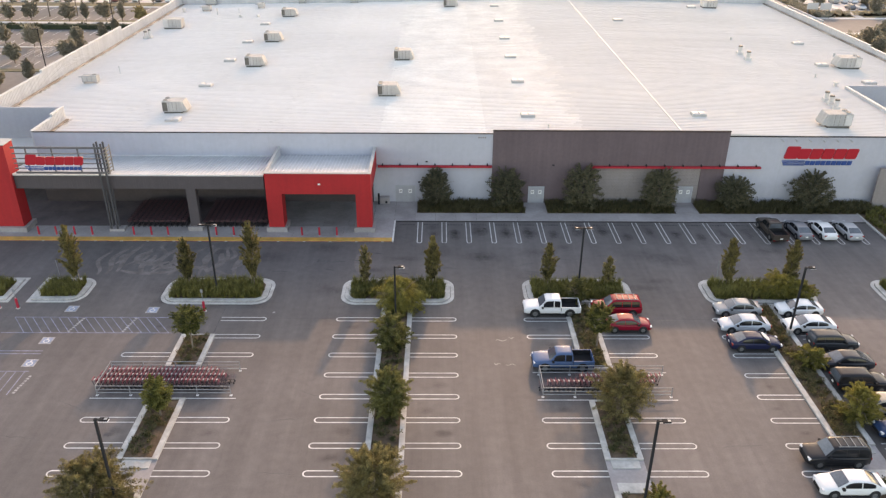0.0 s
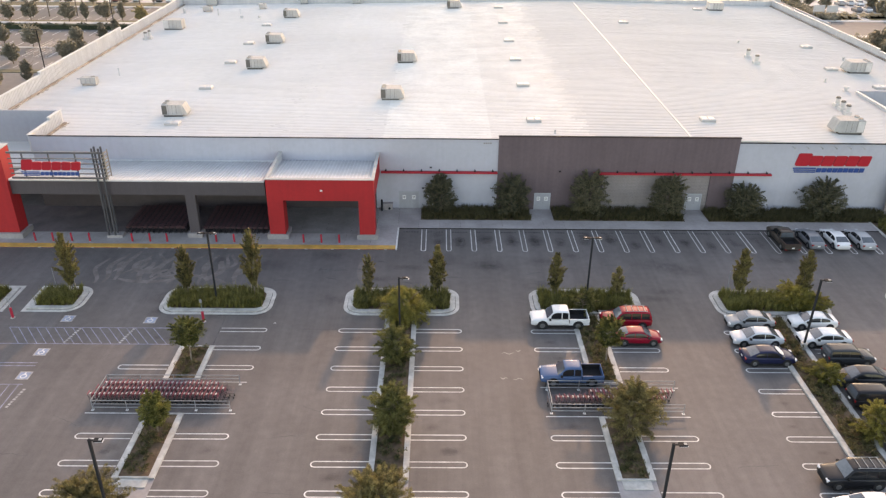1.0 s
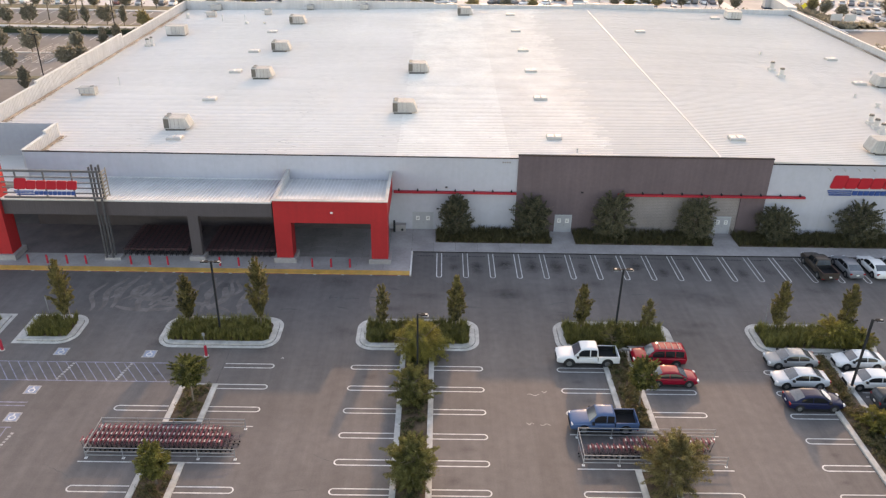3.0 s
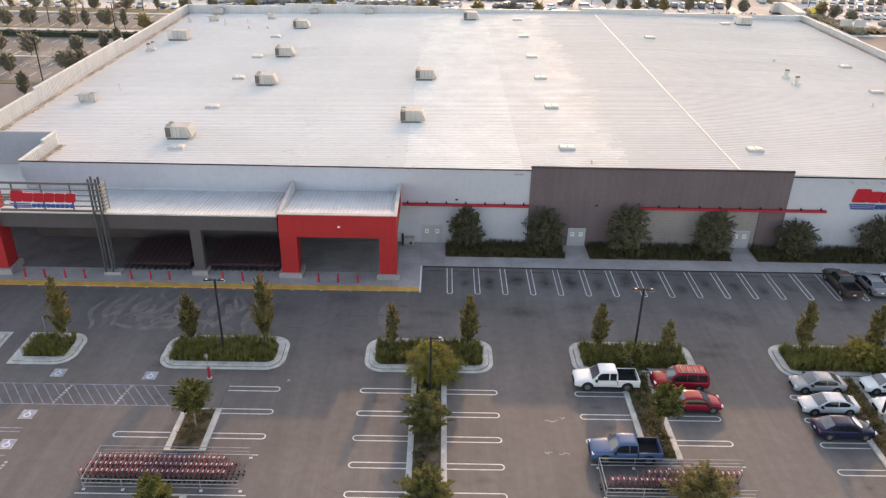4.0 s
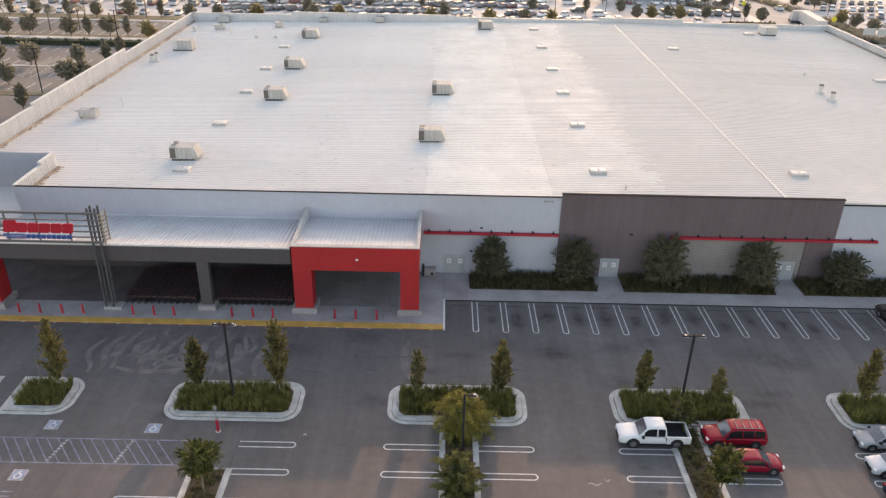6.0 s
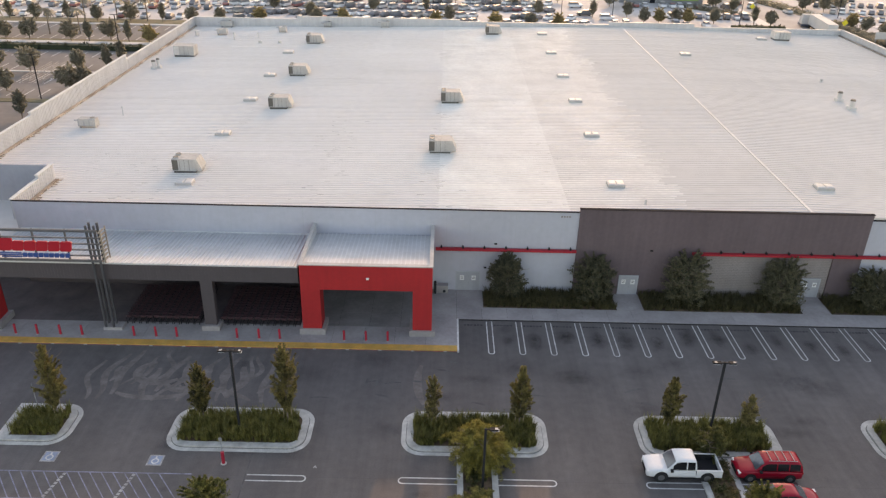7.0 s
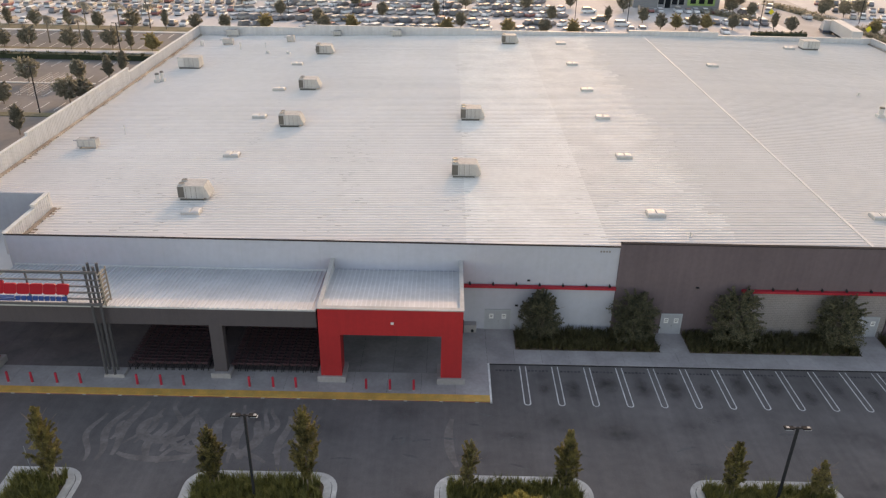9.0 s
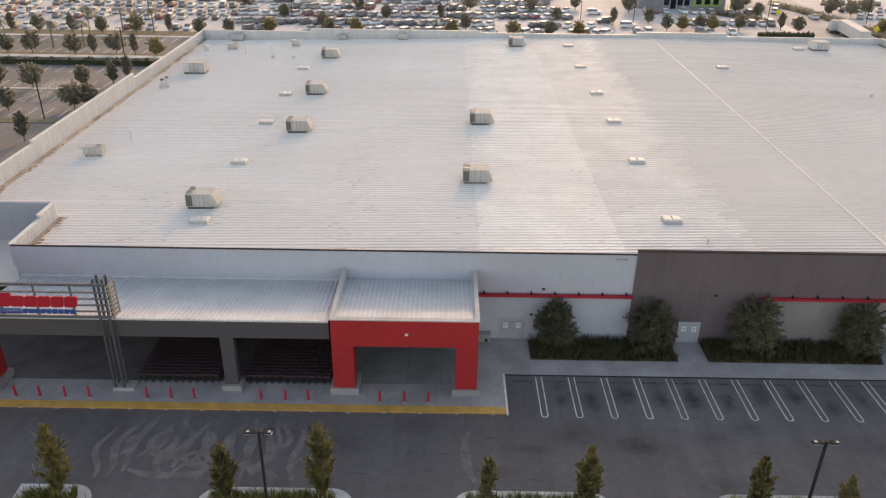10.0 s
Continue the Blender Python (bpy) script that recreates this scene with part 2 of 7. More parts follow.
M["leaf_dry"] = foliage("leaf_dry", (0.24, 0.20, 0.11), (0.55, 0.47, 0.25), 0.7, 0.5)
M["grass"] = foliage("grass", (0.085, 0.088, 0.025), (0.28, 0.26, 0.078))
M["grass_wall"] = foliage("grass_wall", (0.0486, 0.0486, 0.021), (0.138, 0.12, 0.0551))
M["shrub"] = foliage("shrub", (0.05, 0.065, 0.02), (0.20, 0.16, 0.075))
M["far_white"] = material("far_white", (0.56, 0.55, 0.54), 0.75, vary=0.06, big=0.3, small=2, spec=0.2)
M["far_green"] = material("far_green", (0.24, 0.36, 0.12), 0.7, vary=0.1, big=0.3, small=2)
M["far_grey"] = material("far_grey", (0.24, 0.24, 0.25), 0.8, vary=0.1, big=0.2, small=2)
M["sign_yellow"] = material("sign_yellow", (0.72, 0.6, 0.04), 0.5, vary=0.05)
# forecourt concrete with the roofed-over shade put into its colour, portal then canopy
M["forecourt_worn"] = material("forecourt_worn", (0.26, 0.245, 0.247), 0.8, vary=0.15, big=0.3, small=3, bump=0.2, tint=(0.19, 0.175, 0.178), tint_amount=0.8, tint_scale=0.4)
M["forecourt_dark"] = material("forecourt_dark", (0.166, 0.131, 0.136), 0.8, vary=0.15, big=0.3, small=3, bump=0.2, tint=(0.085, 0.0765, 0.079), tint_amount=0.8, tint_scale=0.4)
# soffit and rear wall tone, darkened in place of the bay's deep shade
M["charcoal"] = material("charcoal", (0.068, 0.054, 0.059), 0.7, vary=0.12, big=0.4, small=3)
M["lap_stain"] = material("lap_stain", (0.45, 0.43, 0.41), 0.7, vary=0.3, big=0.5, small=5, tint=(0.36, 0.34, 0.32), tint_amount=0.8, tint_scale=1.5, spec=0.1)
M["roof_worn"] = material("roof_worn", (0.655, 0.622, 0.597), 0.68, vary=0.05, big=0.05, small=0.6, tint=(0.545, 0.512, 0.475), tint_amount=0.5, tint_scale=0.09, spec=0.02, per_object=0.02)
M["roof_coated"] = material("roof_coated", (0.79, 0.765, 0.735), 0.6, vary=0.05, big=0.12, small=0.9, tint=(0.68, 0.65, 0.61), tint_amount=0.5, tint_scale=0.2, spec=0.035)
M["roof_rib_bright"] = material("roof_rib_bright", (0.812, 0.781, 0.738), 0.55, vary=0.1, big=0.2, small=1.5, tint=(0.697, 0.658, 0.612), tint_amount=0.8, tint_scale=0.3, spec=0.06)
M["canopy_rib"] = material("canopy_rib", (0.60, 0.61, 0.62), 0.6, vary=0.07, big=0.3, small=2, spec=0.2)
M["flashing"] = material("flashing", (0.42, 0.375, 0.33), 0.8, vary=0.15, big=0.3, small=2.5, tint=(0.16, 0.13, 0.11), tint_amount=1.0, tint_scale=0.28, spec=0.2)
M["stencil"] = material("stencil", (0.040, 0.038, 0.042), 0.9, vary=0.4, big=1.0, small=8, tint=(0.11, 0.105, 0.106), tint_amount=0.9, tint_scale=1.3, spec=0.2)
# trolley red and grey again, darkened to stand in for canopy shade
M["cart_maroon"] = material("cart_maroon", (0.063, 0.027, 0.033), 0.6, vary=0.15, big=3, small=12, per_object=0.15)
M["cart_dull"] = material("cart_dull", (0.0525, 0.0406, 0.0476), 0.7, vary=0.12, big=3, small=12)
# far car windows, greyed in colour to carry the haze
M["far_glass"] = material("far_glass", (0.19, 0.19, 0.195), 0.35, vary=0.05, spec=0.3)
M["gantry_grey"] = material("gantry_grey", (0.075, 0.074, 0.082), 0.6, vary=0.12, big=1, small=8)
M["louvre_tan"] = material("louvre_tan", (0.33, 0.285, 0.235), 0.75, vary=0.1, big=1, small=8, spec=0.2)
M["kerb_red"] = material("kerb_red", (0.30, 0.055, 0.05), 0.8, vary=0.2, big=0.8, small=6, tint=(0.20, 0.17, 0.16), tint_amount=0.9, tint_scale=0.9)
M["far_blue"] = material("far_blue", (0.06, 0.075, 0.11), 0.4, vary=0.06, big=0.5, small=4)
M["line_faded"] = material("line_faded", (0.46, 0.45, 0.445), 0.75, vary=0.25, big=1.2, small=9, tint=(0.22, 0.21, 0.205), tint_amount=1.0, tint_scale=1.8)
M["oil_film"] = soft_stain("oil_film", (0.07, 0.062, 0.062), 0.45)
M["roof_rib_plain"] = material("roof_rib_plain", (0.689, 0.657, 0.616), 0.7, vary=0.07, big=0.06, small=0.8, tint=(0.587, 0.549, 0.504), tint_amount=0.5, tint_scale=0.12, spec=0.02)
M["recess_grey"] = material("recess_grey", (0.36, 0.37, 0.41), 0.8, vary=0.05, big=0.15, small=2.0, bump=0.15, streak=0.05)
M["roof_dirt"] = material("roof_dirt", (0.20, 0.16, 0.125), 0.95, vary=0.3, big=1.2, small=6, bump=0.4, tint=(0.42, 0.37, 0.32), tint_amount=0.9, tint_scale=1.3, spec=0.05)
M["joint"] = material("joint", (0.40, 0.42, 0.45), 0.8, vary=0.05)
# far_road and far_lot: haze paled into the ground colours
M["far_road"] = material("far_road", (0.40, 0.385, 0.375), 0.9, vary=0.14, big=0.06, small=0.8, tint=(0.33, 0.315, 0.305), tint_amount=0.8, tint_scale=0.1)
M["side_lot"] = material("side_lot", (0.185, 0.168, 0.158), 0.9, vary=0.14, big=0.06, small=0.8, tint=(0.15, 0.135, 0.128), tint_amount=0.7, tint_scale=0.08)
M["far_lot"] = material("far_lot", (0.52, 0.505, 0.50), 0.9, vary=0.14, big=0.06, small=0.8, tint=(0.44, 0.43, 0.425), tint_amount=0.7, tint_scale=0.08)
M["far_verge"] = material("far_verge", (0.19, 0.155, 0.10), 0.95, vary=0.25, big=0.25, small=2, bump=0.6, bump_scale=6, tint=(0.11, 0.115, 0.06), tint_amount=0.9, tint_scale=0.35)
M["hedge_core"] = material("hedge_core", (0.03, 0.04, 0.02), 0.9, vary=0.2, big=1, small=5)
M["hedge_leaf"] = foliage("hedge_leaf", (0.045, 0.052, 0.028), (0.11, 0.115, 0.06))
# far car paints, dark ones lifted towards grey for haze
FAR_COLOURS = [(0.78, 0.78, 0.78), (0.16, 0.16, 0.165), (0.50, 0.51, 0.52), (0.75, 0.75, 0.75), (0.20, 0.20, 0.21), (0.74, 0.74, 0.74), (0.15, 0.16, 0.18), (0.22, 0.20, 0.21), (0.80, 0.80, 0.80), (0.18, 0.18, 0.185), (0.58, 0.59, 0.60), (0.30, 0.12, 0.11), (0.40, 0.38, 0.35), (0.12, 0.125, 0.13)]
M["far_paint"] = paint_choice("far_paint", FAR_COLOURS, 0.5)
M["island_paint"] = island_choice("island_paint", FAR_COLOURS, 0.5)


# ---- mesh helpers ----
def box(bm, x0, x1, y0, y1, z0, z1):
    v = [bm.verts.new(p) for p in ((x0, y0, z0), (x1, y0, z0), (x1, y1, z0), (x0, y1, z0), (x0, y0, z1), (x1, y0, z1), (x1, y1, z1), (x0, y1, z1))]
    for q in ((0, 3, 2, 1), (4, 5, 6, 7), (0, 1, 5, 4), (1, 2, 6, 5), (2, 3, 7, 6), (3, 0, 4, 7)):
        bm.faces.new([v[i] for i in q])
    return v


def prism(bm, poly, z0, z1):
    """A flat outline (counter-clockwise in x, y) raised from z0 to z1."""
    lo = [bm.verts.new((x, y, z0)) for x, y in poly]
    hi = [bm.verts.new((x, y, z1)) for x, y in poly]
    k = len(poly)
    bm.faces.new(hi)
    bm.faces.new(lo[::-1])
    for i in range(k):
        j = (i + 1) % k
        bm.faces.new((lo[i], lo[j], hi[j], hi[i]))


def band(bm, outer, inner, z0, z1):
    """A closed band between two outlines of equal length."""
    k = len(outer)
    vo = [(bm.verts.new((*p, z0)), bm.verts.new((*p, z1))) for p in outer]
    vi = [(bm.verts.new((*p, z0)), bm.verts.new((*p, z1))) for p in inner]
    for i in range(k):
        j = (i + 1) % k
        bm.faces.new((vo[i][0], vo[j][0], vo[j][1], vo[i][1]))
        bm.faces.new((vi[j][0], vi[i][0], vi[i][1], vi[j][1]))
        bm.faces.new((vo[i][1], vo[j][1], vi[j][1], vi[i][1]))


def tube(bm, p, q, r0, r1=None, seg=8):
    """A tapered round bar from p to q."""
    p, q = Vector(p), Vector(q)
    r1 = r0 if r1 is None else r1
    d = (q - p).normalized()
    a = d.orthogonal().normalized()
    c = d.cross(a)
    rings = []
    for o, r in ((p, r0), (q, r1)):
        rings.append([bm.verts.new(o + (a * math.cos(2 * math.pi * i / seg) + c * math.sin(2 * math.pi * i / seg)) * r) for i in range(seg)])
    for i in range(seg):
        j = (i + 1) % seg
        bm.faces.new((rings[0][i], rings[0][j], rings[1][j], rings[1][i]))
    bm.faces.new(rings[0][::-1])
    bm.faces.new(rings[1])


def rounded(x0, x1, y0, y1, r, seg=5, corners="abcd"):
    """A rectangle's outline with rounded corners, counter-clockwise; a: low x low y, b: high x low y, c: high x high y, d: low x high y."""
    out = []
    for key, cx, cy, a0 in (("a", x0, y0, 180), ("b", x1, y0, 270), ("c", x1, y1, 0), ("d", x0, y1, 90)):
        rr = r if key in corners else 0.02
        ox = cx + (rr if cx == x0 else -rr)
        oy = cy + (rr if cy == y0 else -rr)
        for i in range(seg + 1):
            a = radians(a0 + 90 * i / seg)
            out.append((ox + rr * math.cos(a), oy + rr * math.sin(a)))
    return out


def mesh_of(name, bm, mat, smooth=False, bevel=0.0):
    if bevel:
        bmesh.ops.bevel(bm, geom=[e for e in bm.edges if len(e.link_faces) == 2 and e.calc_face_angle() > 0.6], offset=bevel, segments=1, affect="EDGES")
    me = bpy.data.meshes.new(name)
    bm.to_mesh(me)
    bm.free()
    me.materials.append(mat)
    if smooth:
        me.polygons.foreach_set("use_smooth", [True] * len(me.polygons))
    return me


def thing(name, loc, label, category, group="", kind="", turn=0.0):
    """A top-level Empty at a thing's base."""
    ob = new(name)
    ob.matrix_basis = pose(*loc, 0, 0, turn)
    ob.empty_display_size = 0.3
    return tagged(ob, label, category, group, kind)


def part(name, bm, mat, parent, label="", smooth=False, bevel=0.0):
    """Links a bmesh as one mesh object under a thing or a part."""
    ob = new(name, mesh_of(name, bm, mat, smooth, bevel))
    ob.parent = parent
    return tagged(ob, label)


def part_mesh(name, me, parent, loc=(0, 0, 0), turn=0.0):
    """Links a shared mesh under a thing or a part."""
    ob = new(name, me)
    ob.parent = parent
    ob.matrix_basis = pose(*loc, 0, 0, turn)
    return ob


def boxes(*rows):
    bm = bmesh.new()
    for r in rows:
        box(bm, *r)
    return bm


def setting(name, bm, mat, label, category, bevel=0.0):
    ob = new(name, mesh_of(name, bm, mat, False, bevel))
    return tagged(ob, label, category, "", "structure")

def parts(name, mat, parent, label, rows, bevel=0.0):
    """One part for each box."""
    return [part(name, boxes(r), mat, parent, label, bevel=bevel) for r in rows]


# ---- ground ----
rnd = random.Random(7)
bm = bmesh.new()
box(bm, -1500, 1500, -400, 2600, -0.6, 0.0)
setting("ground", bm, M["asphalt"], "wide grey-brown asphalt of the car park, stained and worn", "ground")

WALL_Y, TOP, WT = 93.7, 9.55, 0.14  # front face, top and thickness of the front wall
RIDGE_X, RIDGE_Z, FALL = 30.3, 9.75, 0.02
X0, X1, YB = -63.0, 78.6, 193.5
NOTCH_L, NOTCH_LY, NOTCH_R, NOTCH_RY = -52.3, 103.0, 62.0, 117.0


def roof_z(x):
    return RIDGE_Z - FALL * abs(x - RIDGE_X)


# ---- the warehouse ----
shop = thing("warehouse", (0, 0, 0), "large white and brown warehouse store with a low-sloped white metal roof", "building")
parts("front_wall", M["wall_white"], shop, "pale grey-white painted panel wall", [(NOTCH_L, 6.1, WALL_Y, WALL_Y + WT, 0, TOP), (36.3, NOTCH_R, WALL_Y, WALL_Y + WT, 0, TOP - 0.25)])
parts("brown_wall", M["wall_brown"], shop, "dark brown painted wall section", [(6.1, 19.6, WALL_Y - 0.18, WALL_Y + WT, 0, 10.0), (19.6, 33.3, WALL_Y - 0.18, WALL_Y + WT, 5.35, 10.0), (33.3, 36.3, WALL_Y - 0.18, WALL_Y + WT, 0, 10.0)])
block_panel = part("block_wall", boxes((19.6, 33.3, WALL_Y - 0.02, WALL_Y + WT, 0, 5.35)), M["wall_tan"], shop, "tan block panel under a red fascia")
# courses of the block panel
bm = bmesh.new()
for k in range(1, 27):
    box(bm, 19.6, 33.3, WALL_Y - 0.023, WALL_Y - 0.019, k * 0.2 - 0.012, k * 0.2 + 0.012)
    for j in range(34):
        xj = 19.6 + (j + 0.5 * (k % 2) + 0.25) * 0.4
        if xj < 33.28:
            box(bm, xj - 0.008, xj + 0.008, WALL_Y - 0.0225, WALL_Y - 0.019, k * 0.2 - 0.188, k * 0.2 - 0.012)
tagged(part("mortar_joints", bm, M["block_joint"], block_panel, "darker joints between tan blocks"), kind="stuff")
parts("side_wall", M["wall_white"], shop, "", [(X0, X0 + 0.3, NOTCH_LY, YB, 0, roof_z(X0)), (X1 - 0.3, X1, NOTCH_RY, YB, 0, roof_z(X1)), (X0, X1, YB - 0.3, YB, 0, 7.8)])
parts("recess_wall", M["recess_grey"], shop, "grey recessed wall", [(X0 - 12, NOTCH_L - 0.302, NOTCH_LY - 0.03, NOTCH_LY + 0.3, 0, 9.9), (NOTCH_R + 0.302, X1 + 8, NOTCH_RY - 0.03, NOTCH_RY + 0.3, 0, 9.6)])
parts("low_roof", M["roof_metal"], shop, "", [(X0 - 12, NOTCH_L, WALL_Y, NOTCH_LY, 5.2, 5.5), (NOTCH_R, X1 + 8, WALL_Y + 3, NOTCH_RY, 5.8, 6.1)])
part("tire_centre_wall", boxes((NOTCH_R - 6.0, X1 + 8, WALL_Y - 1.4, WALL_Y - 1.1, 0, 5.6)), M["wall_tan"], shop, "tan block wall of a lower wing")


def slab(bm, x0, x1, y0, y1, lift=0.0, thick=0.25):
    xs = sorted({x0, x1} | ({RIDGE_X} if x0 < RIDGE_X < x1 else set()))
    for a, b in zip(xs, xs[1:]):
        za, zb = roof_z(a) + lift, roof_z(b) + lift
        v = [bm.verts.new(p) for p in ((a, y0, za - thick), (b, y0, zb - thick), (b, y1, zb - thick), (a, y1, za - thick), (a, y0, za), (b, y0, zb), (b, y1, zb), (a, y1, za))]
        for q in ((0, 3, 2, 1), (4, 5, 6, 7), (0, 1, 5, 4), (1, 2, 6, 5), (2, 3, 7, 6), (3, 0, 4, 7)):
            bm.faces.new([v[i] for i in q])


# one bay of sheeting and standing seams per panel length, laps a little uneven
LAPS = [X0, -50.0, -36.5, -21.6, -8.5, 5.3, 17.8, RIDGE_X, 44.0, 57.0, 69.0, X1]
jit = {}
clip_boxes = []
for a, b in zip(LAPS, LAPS[1:]):
    y0 = NOTCH_LY if b < -49 else (NOTCH_RY if a >= 57 else WALL_Y + WT)
    bm = bmesh.new()
    if a == 57.0:
        slab(bm, a, NOTCH_R, WALL_Y + WT, NOTCH_RY)
        slab(bm, a, b, NOTCH_RY, YB)
    elif b == -50.0:
        slab(bm, NOTCH_L, b, WALL_Y + WT, NOTCH_LY)
        slab(bm, a, b, NOTCH_LY, YB)
    else:
        slab(bm, a, b, y0, YB)
    coated = a == -8.5
    roof = part("roof_sheet", bm, M["roof_coated"] if coated else M["roof_worn"] if a > 4 else M["roof_metal"], shop, "white ribbed metal roof sheeting with faint stains")
    bm = bmesh.new()
    y = WALL_Y + 0.55
    row = 0
    while y < YB - 0.3:
        lo, hi = a, b
        if y < NOTCH_LY:
            lo = max(lo, NOTCH_L)
        if y < NOTCH_RY:
            hi = min(hi, NOTCH_R)
        for e in (a, b):
            if (row, e) not in jit:
                jit[(row, e)] = 0.0 if e in (X0, X1, RIDGE_X) else rnd.uniform(-0.7, 0.7) if e not in (5.3, 17.8) else rnd.gauss(0.0, 1.1)
        a2 = lo + (jit[(row, a)] if lo == a else 0.0)
        b2 = hi + (jit[(row, b)] - 0.005 if hi == b else 0.0)
        if b2 - a2 > 0.5:
            hh = (0.07 if a < 17 else 0.055) + rnd.uniform(-0.006, 0.006)
            pts = ((0.16, 0.0), (0.06, hh), (-0.06, hh), (-0.11, 0.0))
            va = [bm.verts.new((a2, y + p, roof_z(a2) + q)) for p, q in pts]
            vb = [bm.verts.new((b2, y + p, roof_z(b2) + q)) for p, q in pts]
            for i in range(3):
                bm.faces.new((va[i], vb[i], vb[i + 1], va[i + 1]))
            bm.faces.new(va[::-1])
            bm.faces.new(vb)
            for _ in range(2):
                if b2 < X1 - 0.5 and b != RIDGE_X and rnd.random() < (0.2 if b < -9 else 0.3 if b == 5.3 else 0.08 if b < 20 else 0.0):
                    xc, half, deep = b2 + rnd.gauss(0.0, 0.9), rnd.uniform(0.12, 0.45), rnd.uniform(0.04, 0.09)
                    clip_boxes.append((xc - half, xc + half, y + 0.2, y + 0.2 + deep, roof_z(xc), roof_z(xc) + 0.022))
        y += 0.64
        row += 1
    tagged(part("seams", bm, M["roof_rib_bright"] if coated or a == 5.3 else M["roof_rib_plain"] if a > 17 else M["roof_rib"], roof), kind="stuff")
for xa, xb, ya, yb, n_marks in ((-48.0, -34.0, 94.6, 112.0, 44), (-26.0, -18.5, 94.6, 126.0, 36), (-11.0, -6.5, 94.6, 130.0, 16)):
    for _ in range(n_marks):
        row_y = WALL_Y + 0.55 + 0.64 * rnd.randrange(int((ya - WALL_Y) / 0.64), int((yb - WALL_Y) / 0.64)) + 0.2
        xc, half = rnd.triangular(xa, xb), rnd.uniform(0.12, 0.4)
        clip_boxes.append((xc - half, xc + half, row_y, row_y + rnd.uniform(0.04, 0.12), roof_z(xc) - 0.02, roof_z(xc) + 0.03))
bm = bmesh.new()
for c in clip_boxes:
    box(bm, *c)
tagged(part("lap_stains", bm, M["lap_stain"], roof, "dark smears along the sheet laps"), kind="stuff")
bm = bmesh.new()
slab(bm, RIDGE_X - 0.13, RIDGE_X + 0.13, WALL_Y + 0.4, YB - 0.3, 0.10, 0.1)
part("ridge_cap", bm, M["roof_metal"], shop, "white ridge flashing")
# dark front edge trim and gutter line
parts("front_coping", M["coping_dark"], shop, "dark metal edge trim", [(NOTCH_L - 0.1, 6.1, WALL_Y - 0.08, WALL_Y + WT + 0.02, TOP, TOP + 0.07), (36.3, NOTCH_R, WALL_Y - 0.08, WALL_Y + WT + 0.02, TOP - 0.25, TOP - 0.15)])
part("brown_coping", boxes((6.05, 36.35, WALL_Y - 0.26, WALL_Y + WT + 0.02, 10.0, 10.07)), M["coping_dark"], shop)
# wall panel joints
for i, xj in enumerate((-45, -37.5, -30, -22.5, -15, -7.6, -0.4, 43.5, 50.5)):
    part("panel_joint", boxes((xj - 0.012, xj + 0.012, WALL_Y - 0.004, WALL_Y + 0.02, 0, TOP - 0.3)), M["joint"], shop)


def parapet(bm_wall, bm_cap, bm_rib, x0, x1, y0, y1, z0, z1, inside):
    """A parapet of ribbed panel; inside is the side, as a unit step in x or y, from which the roof is seen."""
    box(bm_wall, x0, x1, y0, y1, z0, z1)
    box(bm_cap, x0 - 0.06, x1 + 0.06, y0 - 0.06, y1 + 0.06, z1, z1 + 0.09)
    if inside[0]:
        xf = x1 if inside[0] > 0 else x0
        k = int((y1 - y0) / 0.4)
        for i in range(k):
            yy = y0 + 0.2 + i * 0.4
            box(bm_rib, min(xf, xf + 0.05 * inside[0]), max(xf, xf + 0.05 * inside[0]), yy - 0.05, yy + 0.05, z0, z1 - 0.02)
    else:
        yf = y1 if inside[1] > 0 else y0
        k = int((x1 - x0) / 0.4)
        for i in range(k):
            xx = x0 + 0.2 + i * 0.4
            box(bm_rib, xx - 0.05, xx + 0.05, min(yf, yf + 0.05 * inside[1]), max(yf, yf + 0.05 * inside[1]), z0, z1 - 0.02)


for x0, x1, y0, y1, z1, inside in (
        (X0 - 0.3, X0, NOTCH_LY, 120.2, 10.15, (1, 0)), (X0 - 0.3, X0, 120.2, 154.0, 10.55, (1, 0)), (X0 - 0.3, X0, 154.0, YB, 9.8, (1, 0)),
        (X1, X1 + 0.3, NOTCH_RY, 143.0, 9.8, (-1, 0)), (X1, X1 + 0.3, 143.0, YB, 10.1, (-1, 0)),
        (X0, -40.5, YB, YB + 0.3, 9.85, (0, -1)), (-40.5, -5.0, YB, YB + 0.3, 10.45, (0, -1)), (-5.0, 27.5, YB, YB + 0.3, 10.1, (0, -1)), (27.5, 46.3, YB, YB + 0.3, 10.65, (0, -1)), (46.3, X1, YB, YB + 0.3, 10.0, (0, -1)),
        (NOTCH_L - 0.3, NOTCH_L, WALL_Y + WT, NOTCH_LY - 3.5, 9.6, (1, 0)), (NOTCH_L - 0.3, NOTCH_L, NOTCH_LY - 3.5, NOTCH_LY, 10.0, (1, 0)),
        (NOTCH_R, NOTCH_R + 0.3, WALL_Y + WT, NOTCH_RY, 9.5, (-1, 0))):
    bw, bc, br = bmesh.new(), bmesh.new(), bmesh.new()
    parapet(bw, bc, br, x0, x1, y0, y1, 7.4, z1, inside)
    w = part("parapet", bw, M["parapet_panel"], shop, "ribbed off-white metal parapet")
    part("coping", bc, M["skylight"], w)
    tagged(part("panel_ribs", br, M["parapet_panel"], w), kind="stuff")

